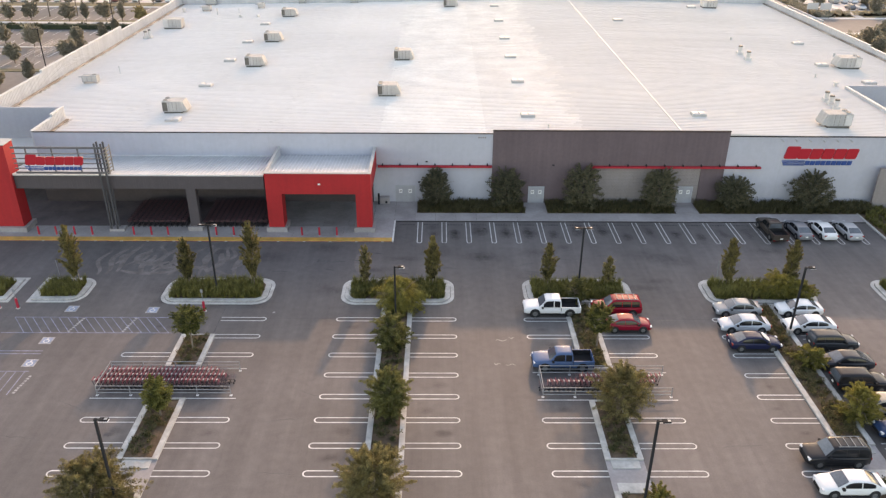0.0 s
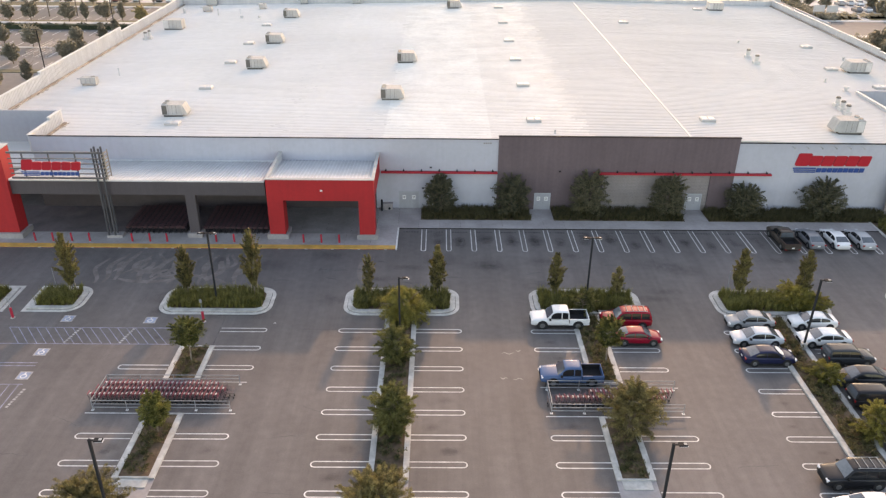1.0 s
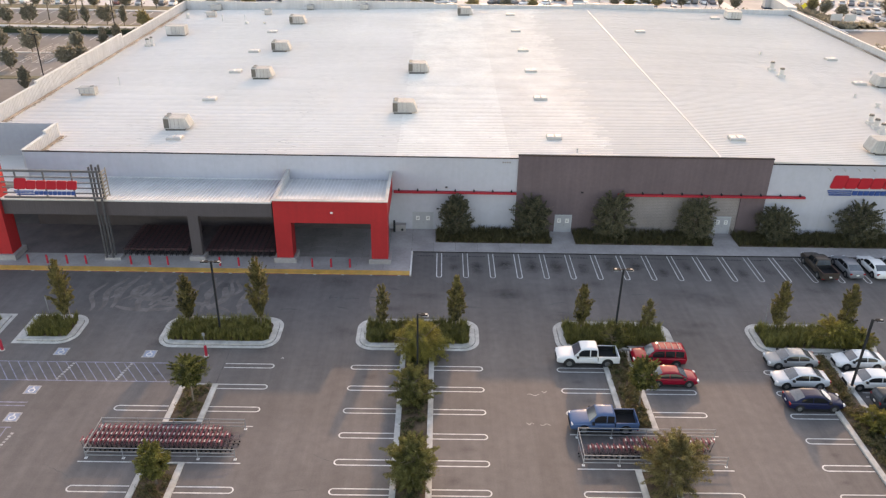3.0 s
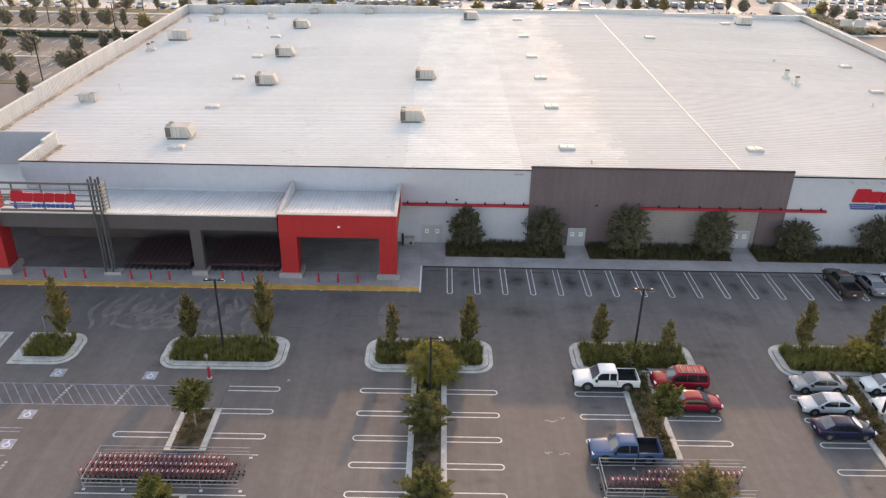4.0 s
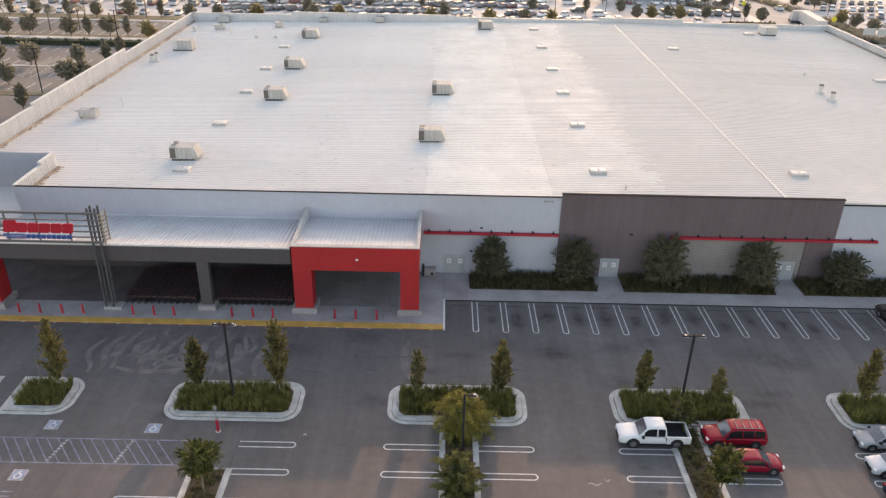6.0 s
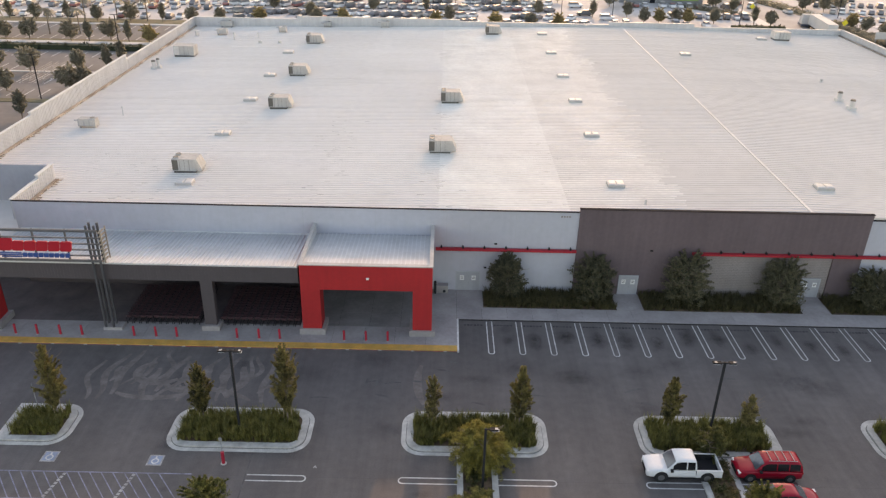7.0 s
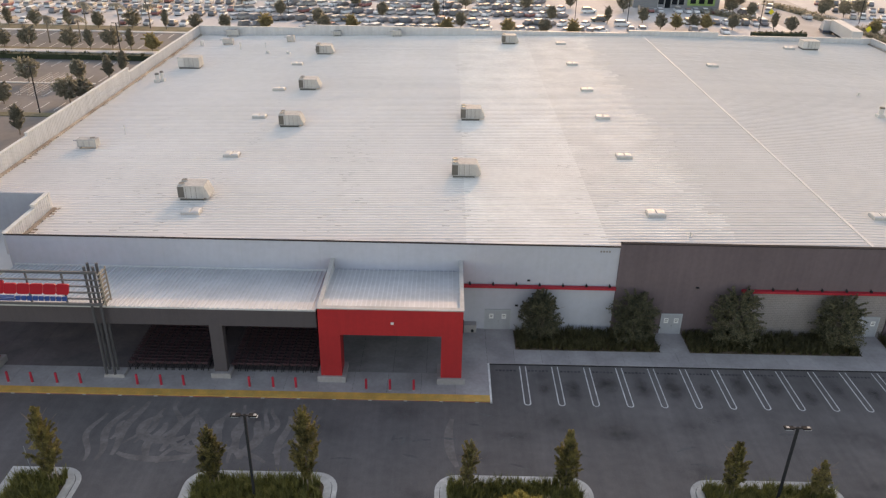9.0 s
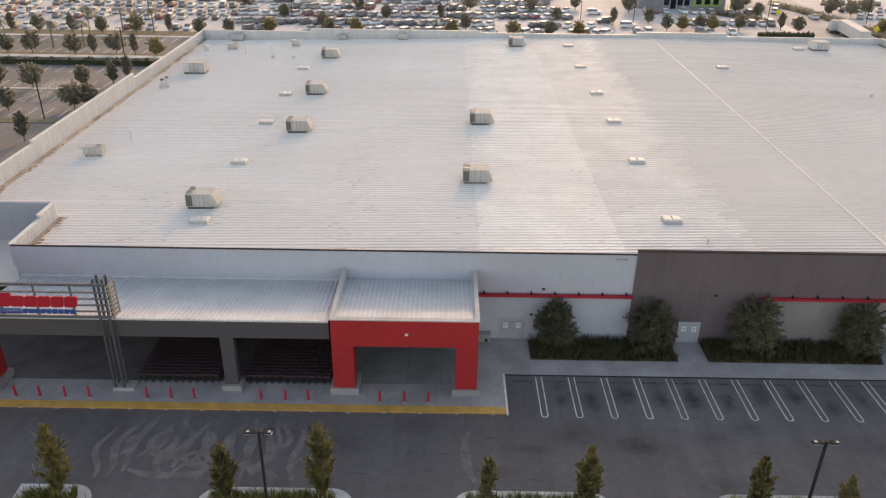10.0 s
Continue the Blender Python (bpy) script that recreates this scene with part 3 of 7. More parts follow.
# stains and flashing along the left parapet
parts("flashing", M["flashing"], shop, "stained tan flashing", [(X0, X0 + 0.45, NOTCH_LY, YB, roof_z(X0), roof_z(X0) + 0.22), (X1 - 0.45, X1, NOTCH_RY, YB, roof_z(X1), roof_z(X1) + 0.22), (NOTCH_L, NOTCH_L + 0.4, WALL_Y + WT, NOTCH_LY, roof_z(NOTCH_L), roof_z(NOTCH_L) + 0.2)])

# scuppers and washed-down dirt at the feet of the parapets
for yy in (104.8, 110.5, 117.2, 126.0, 133.5, 141.0, 149.5, 158.0, 166.0, 174.5, 183.0):
    part("scupper", boxes((X0 + 0.45, X0 + 0.49, yy, yy + 0.7, roof_z(X0) + 0.03, roof_z(X0) + 0.17)), M["unit_dark"], shop, "dark drain opening")
for yy in (96.6, 99.4):
    part("scupper", boxes((NOTCH_L + 0.4, NOTCH_L + 0.44, yy, yy + 0.5, roof_z(NOTCH_L) + 0.03, roof_z(NOTCH_L) + 0.16)), M["unit_dark"], shop, "dark drain opening")
rnd2 = random.Random(12)
for xs, ya, yb in ((X0 + 0.5, 104.0, 190.0), (NOTCH_L + 0.45, 94.6, 102.6)):
    yy = ya
    while yy < yb:
        long_side = rnd2.uniform(1.5, 5.0)
        if rnd2.random() < 0.6:
            bm = bmesh.new()
            k = 9
            inner = [(xs, yy + long_side * i / k) for i in range(k + 1)]
            outer = [(xs + rnd2.uniform(0.08, 0.5), yy + long_side * i / k) for i in range(k + 1)]
            va = [bm.verts.new((x, y, roof_z(x) + 0.046)) for x, y in inner]
            vb = [bm.verts.new((x, y, roof_z(x) + 0.046)) for x, y in outer]
            for i in range(k):
                bm.faces.new((va[i], vb[i], vb[i + 1], va[i + 1]))
            part("dirt", bm, M["roof_dirt"], shop, "brown dirt washed along the parapet")
        yy += long_side + rnd2.uniform(0.5, 3.0)

# red light fascias on the wall
for xa, xb in ((-8.7, 6.05), (18.3, 40.9)):
    f = part("red_fascia", boxes((xa, xb, WALL_Y - 0.6, WALL_Y - 0.19, 5.15, 5.38)), M["red_metal"], shop, "red metal light shelf", bevel=0.02)
    k = max(3, int((xb - xa) / 2.1))
    for i in range(k):
        xx = xa + 0.6 + i * (xb - xa - 1.2) / (k - 1)
        bm = boxes((xx - 0.10, xx + 0.10, WALL_Y - 0.45, WALL_Y - 0.27, 5.384, 5.54))
        tube(bm, (xx, WALL_Y - 0.34, 5.5), (xx, WALL_Y - 0.2, 5.62), 0.05, 0.06, 6)
        part("spot_light", bm, M["black_plastic"], f, "small black wall-wash lamp")


def service_door(x, y, wide):
    d = part("service_door", boxes((x - wide / 2, x + wide / 2, y - 0.06, y, 0.15, 2.35)), M["door_paint"], shop, "grey steel service door", bevel=0.01)
    part("door_frame", boxes((x - wide / 2 - 0.1, x - wide / 2, y - 0.10, y, 0.15, 2.45), (x + wide / 2, x + wide / 2 + 0.1, y - 0.10, y, 0.15, 2.45), (x - wide / 2, x + wide / 2, y - 0.10, y, 2.35, 2.45)), M["joint"], d)
    n_signs = 2 if wide > 1.5 else 1
    for i in range(n_signs):
        sx = x + (i - (n_signs - 1) / 2) * wide * 0.52
        part("notice", boxes((sx - 0.22, sx + 0.22, y - 0.075, y - 0.061, 1.4, 1.95)), M["sign_white"], d, "white notice plate with dark bars")
        for za, xe in ((1.75, 0.14), (1.58, 0.10)):
            part("notice_bar", boxes((sx - 0.14, sx + xe, y - 0.082, y - 0.076, za, za + 0.06)), M["dark_steel"], d)
    part("door_handle", boxes((x + 0.05, x + 0.13, y - 0.14, y - 0.06, 1.05, 1.2)), M["galvanized"], d)


service_door(-5.2, WALL_Y, 2.4)
service_door(12.0, WALL_Y - 0.18, 1.9)
service_door(31.6, WALL_Y - 0.02, 1.9)
for xx, zz, yy in ((-3.4, 2.9, WALL_Y), (14.0, 5.4, WALL_Y - 0.18), (-2.4, 5.75, WALL_Y)):
    part("wall_lamp", boxes((xx - 0.14, xx + 0.14, yy - 0.16, yy, zz, zz + 0.12)), M["black_plastic"], shop, bevel=0.02)
# plain bars for the address on the wall
for i in range(4):
    part("number_bar", boxes((4.2 + i * 0.27, 4.38 + i * 0.27, WALL_Y - 0.03, WALL_Y, 8.98, 9.16)), M["wall_tan"], shop)
for i in range(6):
    xx = 42.9 + i * 1.75
    bm = bmesh.new()
    tube(bm, (xx, WALL_Y, 9.0), (xx, WALL_Y - 0.6, 9.05), 0.03, 0.03, 6)
    tube(bm, (xx, WALL_Y - 0.5, 9.08), (xx + 0.12, WALL_Y - 0.75, 8.92), 0.08, 0.10, 8)
    part("sign_lamp", bm, M["unit_paint"], shop, "gooseneck lamp above the wall sign")


def slanted(bm, x0, x1, z0, z1, y0, y1, lean):
    """An upright block that leans to the right."""
    s = lean * (z1 - z0)
    v = [bm.verts.new(p) for p in ((x0, y0, z0), (x1, y0, z0), (x1, y1, z0), (x0, y1, z0), (x0 + s, y0, z1), (x1 + s, y0, z1), (x1 + s, y1, z1), (x0 + s, y1, z1))]
    for q in ((0, 3, 2, 1), (4, 5, 6, 7), (0, 1, 5, 4), (1, 2, 6, 5), (2, 3, 7, 6), (3, 0, 4, 7)):
        bm.faces.new([v[i] for i in q])


def brand_sign(root, x, y, z, w, h):
    """Plain slanted red blocks over plain blue stripes and blocks, in the sign's colours."""
    u = w / 6.1
    for i in range(6):
        tall = h * (0.64 if i == 0 else 0.52)
        wide = u * (1.12 if i == 0 else 0.93)
        xa, za = x + i * u + (0.14 * u if i else 0), z + h * 0.35
        bm = bmesh.new()
        prism(bm, [(px + 0.2 * pz, pz) for px, pz in rounded(0, wide, 0, tall, tall * 0.14, 4)], 0, 0.15)
        ob = part("red_block", bm, M["sign_red"], root, "plain slanted red sign block")
        ob.matrix_basis = pose(xa, y, za, 90, 0, 0)
    for i in range(3):
        bm = bmesh.new()
        slanted(bm, x - 0.1 + i * 0.12, x + w * 0.30, z + h * (0.2 - i * 0.1), z + h * (0.255 - i * 0.1), y - 0.13, y, 0.2)
        part("blue_stripe", bm, M["sign_blue"], root)
    for i in range(9):
        bm = bmesh.new()
        xa = x + w * 0.31 + i * w * 0.073
        slanted(bm, xa, xa + w * 0.060, z + h * 0.02, z + h * 0.235, y - 0.13, y, 0.16)
        part("blue_block", bm, M["sign_blue"], root)


wall_sign = thing("wall_sign", (0, 0, 0), "red and blue block sign mounted on the white wall", "sign")
brand_sign(wall_sign, 43.7, WALL_Y - 0.01, 5.5, 9.4, 2.6)

# ---- entrance canopy ----
CF, CB = 84.9, WALL_Y  # front and back
canopy = thing("entrance_canopy", (0, 0, 0), "grey entrance canopy with a white ribbed roof and red portal", "canopy")
part("fascia", boxes((-52, -21.6, CF, CF + 0.35, 5.55, 7.3)), M["wall_grey"], canopy, "dark grey fascia beam")
bm = bmesh.new()
k = 100
for i in range(k):
    xx = -51.9 + i * 0.303
    box(bm, xx - 0.02, xx + 0.02, CF - 0.012, CF, 5.58, 7.25)
tagged(part("fascia_ribs", bm, M["wall_grey"], canopy), kind="stuff")


def sloped(bm, x0, x1, y0, y1, za, zb, t=0.15):
    v = [bm.verts.new(p) for p in ((x0, y0, za - t), (x1, y0, za - t), (x1, y1, zb - t), (x0, y1, zb - t), (x0, y0, za), (x1, y0, za), (x1, y1, zb), (x0, y1, zb))]
    for q in ((0, 3, 2, 1), (4, 5, 6, 7), (0, 1, 5, 4), (1, 2, 6, 5), (2, 3, 7, 6), (3, 0, 4, 7)):
        bm.faces.new([v[i] for i in q])


bm = bmesh.new()
sloped(bm, -21.25, -9.05, CF + 0.02, CB, 7.5, 6.58)
part("portal_roof", bm, M["canopy_metal"], canopy, "white ribbed metal roof of the portal")
bm = bmesh.new()
sloped(bm, -52, -21.6, CF - 0.1, CB, 7.38, 6.38)
croof = part("canopy_roof", bm, M["canopy_metal"], canopy, "white ribbed metal canopy roof")
bm = bmesh.new()
xx = -51.8
while xx < -9.4:
    if xx < -21.7:
        sloped(bm, xx - 0.04, xx + 0.04, CF - 0.1, CB - 0.05, 7.47, 6.47, 0.09)
    elif xx > -20.9:
        sloped(bm, xx - 0.045, xx + 0.045, CF + 0.1, CB - 0.05, 7.59, 6.68, 0.1)
    xx += 0.42
tagged(part("canopy_seams", bm, M["canopy_rib"], croof), kind="stuff")
part("back_flashing", boxes((-52, -9.3, CB - 0.12, CB - 0.003, 6.38, 6.56)), M["canopy_rib"], canopy)
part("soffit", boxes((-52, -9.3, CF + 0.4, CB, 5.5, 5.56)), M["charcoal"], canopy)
# red portal: beam, two legs, side walls
part("portal_beam", boxes((-21.4, -8.9, CF - 0.35, CF + 0.02, 5.1, 7.7)), M["red_stucco"], canopy, "bright red stucco beam")
for xa, xb in ((-21.4, -19.55), (-10.75, -8.9)):
    part("portal_leg", boxes((xa, xb, CF - 0.35, CF + 1.5, 0.75, 5.1)), M["red_stucco"], canopy, "red stucco column")
    part("plinth", boxes((xa - 0.32, xb + 0.32, CF - 0.55, CF + 1.8, 0.14, 0.75)), M["concrete"], canopy, "concrete column base", bevel=0.04)
parts("portal_side", M["red_stucco"], canopy, "", [(-21.4, -21.2, CF + 0.02, CB, 5.1, 7.7), (-9.1, -8.9, CF + 0.02, CB, 5.1, 7.7)])
parts("portal_coping", M["coping"], canopy, "tan metal coping", [(-21.47, -8.83, CF - 0.42, CF + 0.06, 7.7, 7.8), (-21.47, -21.1, CF + 0.06, CB, 7.7, 7.8), (-9.2, -8.83, CF + 0.06, CB, 7.7, 7.8)])
part("portal_lamp", boxes((-15.13, -14.87, CF - 0.5, CF - 0.354, 6.32, 6.48)), M["sign_white"], canopy, bevel=0.02)
# grey columns
for xa, xb in ((-31.0, -29.85),):
    part("column", boxes((xa, xb, CF + 0.02, CF + 0.8, 0.68, 5.55)), M["wall_grey"], canopy, "dark grey column")
    part("plinth", boxes((xa - 0.3, xb + 0.3, CF - 0.3, CF + 1.1, 0.14, 0.68)), M["concrete"], canopy, bevel=0.04)
part("plinth", boxes((-40.8, -39.0, CF - 0.5, CF + 0.55, 0.14, 0.5)), M["concrete"], canopy, bevel=0.04)
# tall red entrance tower
part("tower_leg", boxes((-54.9, -51.0, CF - 0.5, CF + 1.5, 0.8, 11.1)), M["red_stucco"], canopy, "tall red stucco entrance column")
part("plinth", boxes((-55.3, -50.6, CF - 0.85, CF + 1.8, 0.14, 0.8)), M["concrete"], canopy, bevel=0.04)
part("tower_beam", boxes((-70.0, -54.9, CF - 0.5, CF + 1.5, 8.2, 11.1)), M["red_stucco"], canopy)
part("tower_leg", boxes((-70.0, -66.1, CF - 0.5, CF + 1.5, 0.14, 8.2)), M["red_stucco"], canopy)
parts("tower_coping", M["coping"], canopy, "", [(-70.1, -50.9, CF - 0.6, CF + 1.6, 11.1, 11.2)])
# back wall openings under the canopy, shade put into their dark colour
part("rear_wall", boxes((-52.4, -40.6, CB - 0.14, CB - 0.01, 0.15, 4.3)), M["charcoal"], canopy, "entrance doors under the canopy, darkened in colour for shade")
part("rear_wall", boxes((-40.6, -9.4, CB - 0.12, CB - 0.01, 0.15, 4.3)), M["charcoal"], canopy, "wall under the canopy, its colour darkened for shade")
for xa, xb in ((-51.9, -49.7), (-45.6, -44.4), (-41.0, -39.3)):
    part("pale_panel", boxes((xa, xb, CB - 0.2, CB - 0.142, 3.3, 4.2)), M["far_grey"], canopy, "pale wall panel between dark doors")
# added grey panels behind the tower, unseen, keeping red bounce off the wall
part("tower_back", boxes((-70.0, -51.0, CF + 1.5, CF + 1.56, 8.2, 11.08)), M["wall_grey"], canopy)
part("tower_back", boxes((-54.9, -51.0, CF + 1.5, CF + 1.56, 0.5, 8.2)), M["wall_grey"], canopy)
for xa in (-21.197, -9.153):
    part("inner_liner", boxes((xa, xa + 0.05, CF + 0.03, CB - 0.05, 6.4, 7.69)), M["canopy_metal"], canopy)
for i in range(5):
    part("ceiling_lamp", boxes((-48.5 + i * 8.5, -46.5 + i * 8.5, 89.2, 89.6, 5.38, 5.5)), M["sign_white"], canopy)

# sign frame over the entrance
gantry = thing("sign_gantry", (0, 0, 0), "grey steel sign frame with red and blue blocks over the entrance", "sign")
SY = CF - 0.75
for zz in (7.75, 8.35, 8.95, 9.55, 10.15, 10.8):
    part("rail", boxes((-50.1, -39.5, SY, SY + 0.16, zz, zz + (0.22 if zz in (7.75, 10.8) else 0.10))), M["grey_steel"], gantry)
for xx in (-48.6, -45.6, -42.6):
    part("upright", boxes((xx, xx + 0.14, SY + 0.17, SY + 0.3, 7.75, 11.0)), M["grey_steel"], gantry)
for i in range(2):
    for j in range(2):
        bm = bmesh.new()
        tube(bm, (-40.55 + i * 0.75, SY + 0.3 + j * 0.7, 0.5), (-40.55 + i * 0.75, SY + 0.3 + j * 0.7, 11.35), 0.12, 0.12, 10)
        part("post", bm, M["gantry_grey"], gantry, "dark grey steel post")
for i in range(8):
    zz = 7.8 + i * 0.41
    bm = bmesh.new()
    v = [bm.verts.new(p) for p in ((-39.5, SY - 0.05, zz), (-39.12, SY - 0.05, zz + 0.16), (-39.12, SY + 1.1, zz + 0.16), (-39.5, SY + 1.1, zz), (-39.5, SY - 0.05, zz + 0.04), (-39.12, SY - 0.05, zz + 0.20), (-39.12, SY + 1.1, zz + 0.20), (-39.5, SY + 1.1, zz + 0.04))]
    for q in ((0, 3, 2, 1), (4, 5, 6, 7), (0, 1, 5, 4), (1, 2, 6, 5), (2, 3, 7, 6), (3, 0, 4, 7)):
        bm.faces.new([v[k] for k in q])
    part("louvre", bm, M["louvre_tan"], gantry, "tan end louvre")
for yy in (SY - 0.05, SY + 1.0):
    part("louvre_frame", boxes((-39.22, -39.1, yy, yy + 0.07, 7.75, 11.05)), M["louvre_tan"], gantry)
brand_sign(gantry, -48.75, SY - 0.01, 8.2, 6.7, 1.95)

# ---- pavements and kerbs ----
def pavement(name, x0, x1, y0, y1, label, step=3.0, z1=0.15, mat="concrete"):
    """Concrete slabs with joints."""
    base = setting(name, boxes((x0, x1, y0, y1, -0.1, z1 - 0.03)), M["coping_dark"], label, "pavement")
    nx, ny = max(1, round((x1 - x0) / step)), max(1, round((y1 - y0) / step))
    w, h = (x1 - x0) / nx, (y1 - y0) / ny
    bm = bmesh.new()
    box(bm, 0.008, w - 0.008, 0.008, h - 0.008, 0, 0.03)
    me = mesh_of("slab", bm, M[mat])
    for i in range(nx):
        for j in range(ny):
            part_mesh("slab", me, base, (x0 + i * w, y0 + j * h, z1 - 0.03))


pavement("pavement", -70, -6.4, 82.95, 86.0, "grey concrete forecourt before the entrance canopy", 3.1)
pavement("pavement", -70, -21.2, 86.0, WALL_Y, "mottled concrete floor under the canopy, darkened for shade", 3.1, 0.15, "forecourt_dark")
pavement("pavement", -21.2, -9.0, 86.0, WALL_Y, "grey concrete floor inside the red portal, toned down for shade", 3.05, 0.15, "forecourt_worn")
pavement("pavement", -9.0, -6.4, 86.0, WALL_Y, "grey concrete beside the red portal", 2.6)
pavement("front_walk", -6.4, 53.2, 87.75, 90.1, "pale concrete walk along the planting beds", 2.6)
pavement("door_walk", -6.4, -3.6, 90.1, WALL_Y, "concrete path to a service door", 2.0)
pavement("door_walk", 10.35, 13.2, 90.1, WALL_Y - 0.18, "concrete path to a service door", 2.0)
pavement("door_walk", 29.8, 32.8, 90.1, WALL_Y - 0.02, "concrete path to a service door", 2.0)
kerb = setting("yellow_kerb", boxes((-70, -6.4, 82.1, 82.95, -0.1, 0.16)), M["yellow_paint"], "yellow painted kerb edge in front of the entrance", "kerb", 0.03)
part("kerb_face", boxes((-70, -6.4, 82.07, 82.097, -0.05, 0.07)), M["kerb_red"], kerb, "worn red kerb face")
setting("white_edge_line", boxes((-6.4, -6.22, 82.0, 87.75, -0.05, 0.17)), M["line_paint"], "white painted edge of the forecourt", "marking")
for i in range(14):
    xx = -48 + i * 3.1
    part("kerb_notch", boxes((xx, xx + 0.3, 82.04, 82.068, 0.0, 0.07)), M["coping"], kerb)
setting("kerb", boxes((53.2, 53.45, 80.5, 92.0, -0.1, 0.16)), M["curb"], "white concrete kerb at the end of the stalls", "kerb", 0.02)

# drive lane by the building
setting("road", boxes((-120, 140, 65.2, 87.7, -0.3, 0.006)), M["asphalt"], "grey asphalt drive lane before the store", "road")

# ---- car park: islands, medians, lines ----
def quick(name, verts, faces, mat, smooth=False):
    me = bpy.data.meshes.new(name)
    me.from_pydata(verts, [], faces)
    me.materials.append(mat)
    return me


def blades(name, parent, x0, x1, y0, y1, z, per_m2, tall, mat, seed, lean=0.45, wide=0.05, label=""):
    """Arching grass blades in tufts over a rectangle."""
    g = np.random.default_rng(seed)
    k = int((x1 - x0) * (y1 - y0) * per_m2)
    tufts = max(4, k // 14)
    tx, ty, th = g.uniform(x0, x1, tufts), g.uniform(y0, y1, tufts), g.uniform(0.65, 1.15, tufts)
    pick = g.integers(0, tufts, k)
    a = g.uniform(0, 2 * math.pi, k)
    bx = tx[pick] + g.normal(0, 0.08, k)
    by = ty[pick] + g.normal(0, 0.08, k)
    h = tall * th[pick] * g.uniform(0.6, 1.1, k)
    out = h * lean * g.uniform(0.2, 1.2, k)
    c, s = np.cos(a), np.sin(a)
    verts = np.empty((k, 5, 3))
    verts[:, 0] = np.stack([bx - s * wide, by + c * wide, np.full(k, z)], 1)
    verts[:, 1] = np.stack([bx + s * wide, by - c * wide, np.full(k, z)], 1)
    verts[:, 2] = np.stack([bx + c * out * 0.35 + s * wide, by + s * out * 0.35 - c * wide, z + h * 0.65], 1)
    verts[:, 3] = np.stack([bx + c * out * 0.35 - s * wide, by + s * out * 0.35 + c * wide, z + h * 0.65], 1)
    verts[:, 4] = np.stack([bx + c * out, by + s * out, z + h], 1)
    faces = []
    for i in range(k):
        o = 5 * i
        faces.append((o, o + 1, o + 2, o + 3))
        faces.append((o + 3, o + 2, o + 4))
    ob = new(name, quick(name, verts.reshape(-1, 3).tolist(), faces, mat))
    ob.parent = parent
    return tagged(ob, label, "", "", "stuff")


def island(name, x0, x1, y0, y1, corners, seed, label):
    root = thing(name, (0, 0, 0), label, "planting island", "planting islands")
    o = rounded(x0, x1, y0, y1, 1.7, 6, corners)
    i1 = rounded(x0 + 0.42, x1 - 0.42, y0 + 0.42, y1 - 0.42, 1.3, 6, corners)
    i2 = rounded(x0 + 0.98, x1 - 0.98, y0 + 0.98, y1 - 0.98, 0.8, 6, corners)
    bm = bmesh.new()
    band(bm, o, i1, -0.05, 0.035)
    part("gutter", bm, M["curb"], root, "pale concrete gutter")
    bm = bmesh.new()
    band(bm, i1, i2, -0.05, 0.17)
    part("kerb", bm, M["curb"], root, "raised white concrete kerb", bevel=0.0)
    # dark band standing in for the shading line at the kerb step
    bm = bmesh.new()
    band(bm, rounded(x0 + 0.37, x1 - 0.37, y0 + 0.37, y1 - 0.37, 1.35, 6, corners), i1, -0.05, 0.042)
    part("gutter_joint", bm, M["asphalt_dark"], root, "dark line drawn as shading between gutter and kerb")
    bm = bmesh.new()
    prism(bm, i2, -0.05, 0.12)
    part("soil", bm, M["soil"], root)
    blades("grass", root, x0 + 1.05, x1 - 1.05, y0 + 1.05, y1 - 1.05, 0.1, 290, 1.0, M["grass"], seed, 0.5, 0.021, "dense arching green grass tufts")
    return root


island("planting_island", -58.0, -45.1, 68.1, 73.2, "", 1, "kerbed island of green grass tufts beside the entrance lane")
island("planting_island", -43.3, -37.5, 68.1, 73.2, "bc", 2, "kerbed island with grass tufts and one staked tree")
island("planting_island", -29.8, -18.3, 67.8, 73.2, "abcd", 3, "kerbed island with grass tufts and two staked trees")
island("planting_island", -11.05, 0.8, 67.8, 73.2, "abcd", 4, "kerbed island with grass tufts at a median's end")
island("planting_island", 8.1, 19.6, 67.8, 73.2, "abcd", 5, "kerbed island with grass tufts beside a white pickup")
island("planting_island", 27.1, 38.9, 67.8, 73.2, "abcd", 6, "kerbed island with grass tufts and olive shrubs")
island("planting_island", 45.8, 58.0, 67.8, 73.2, "abcd", 7, "kerbed island at the far lane's end")


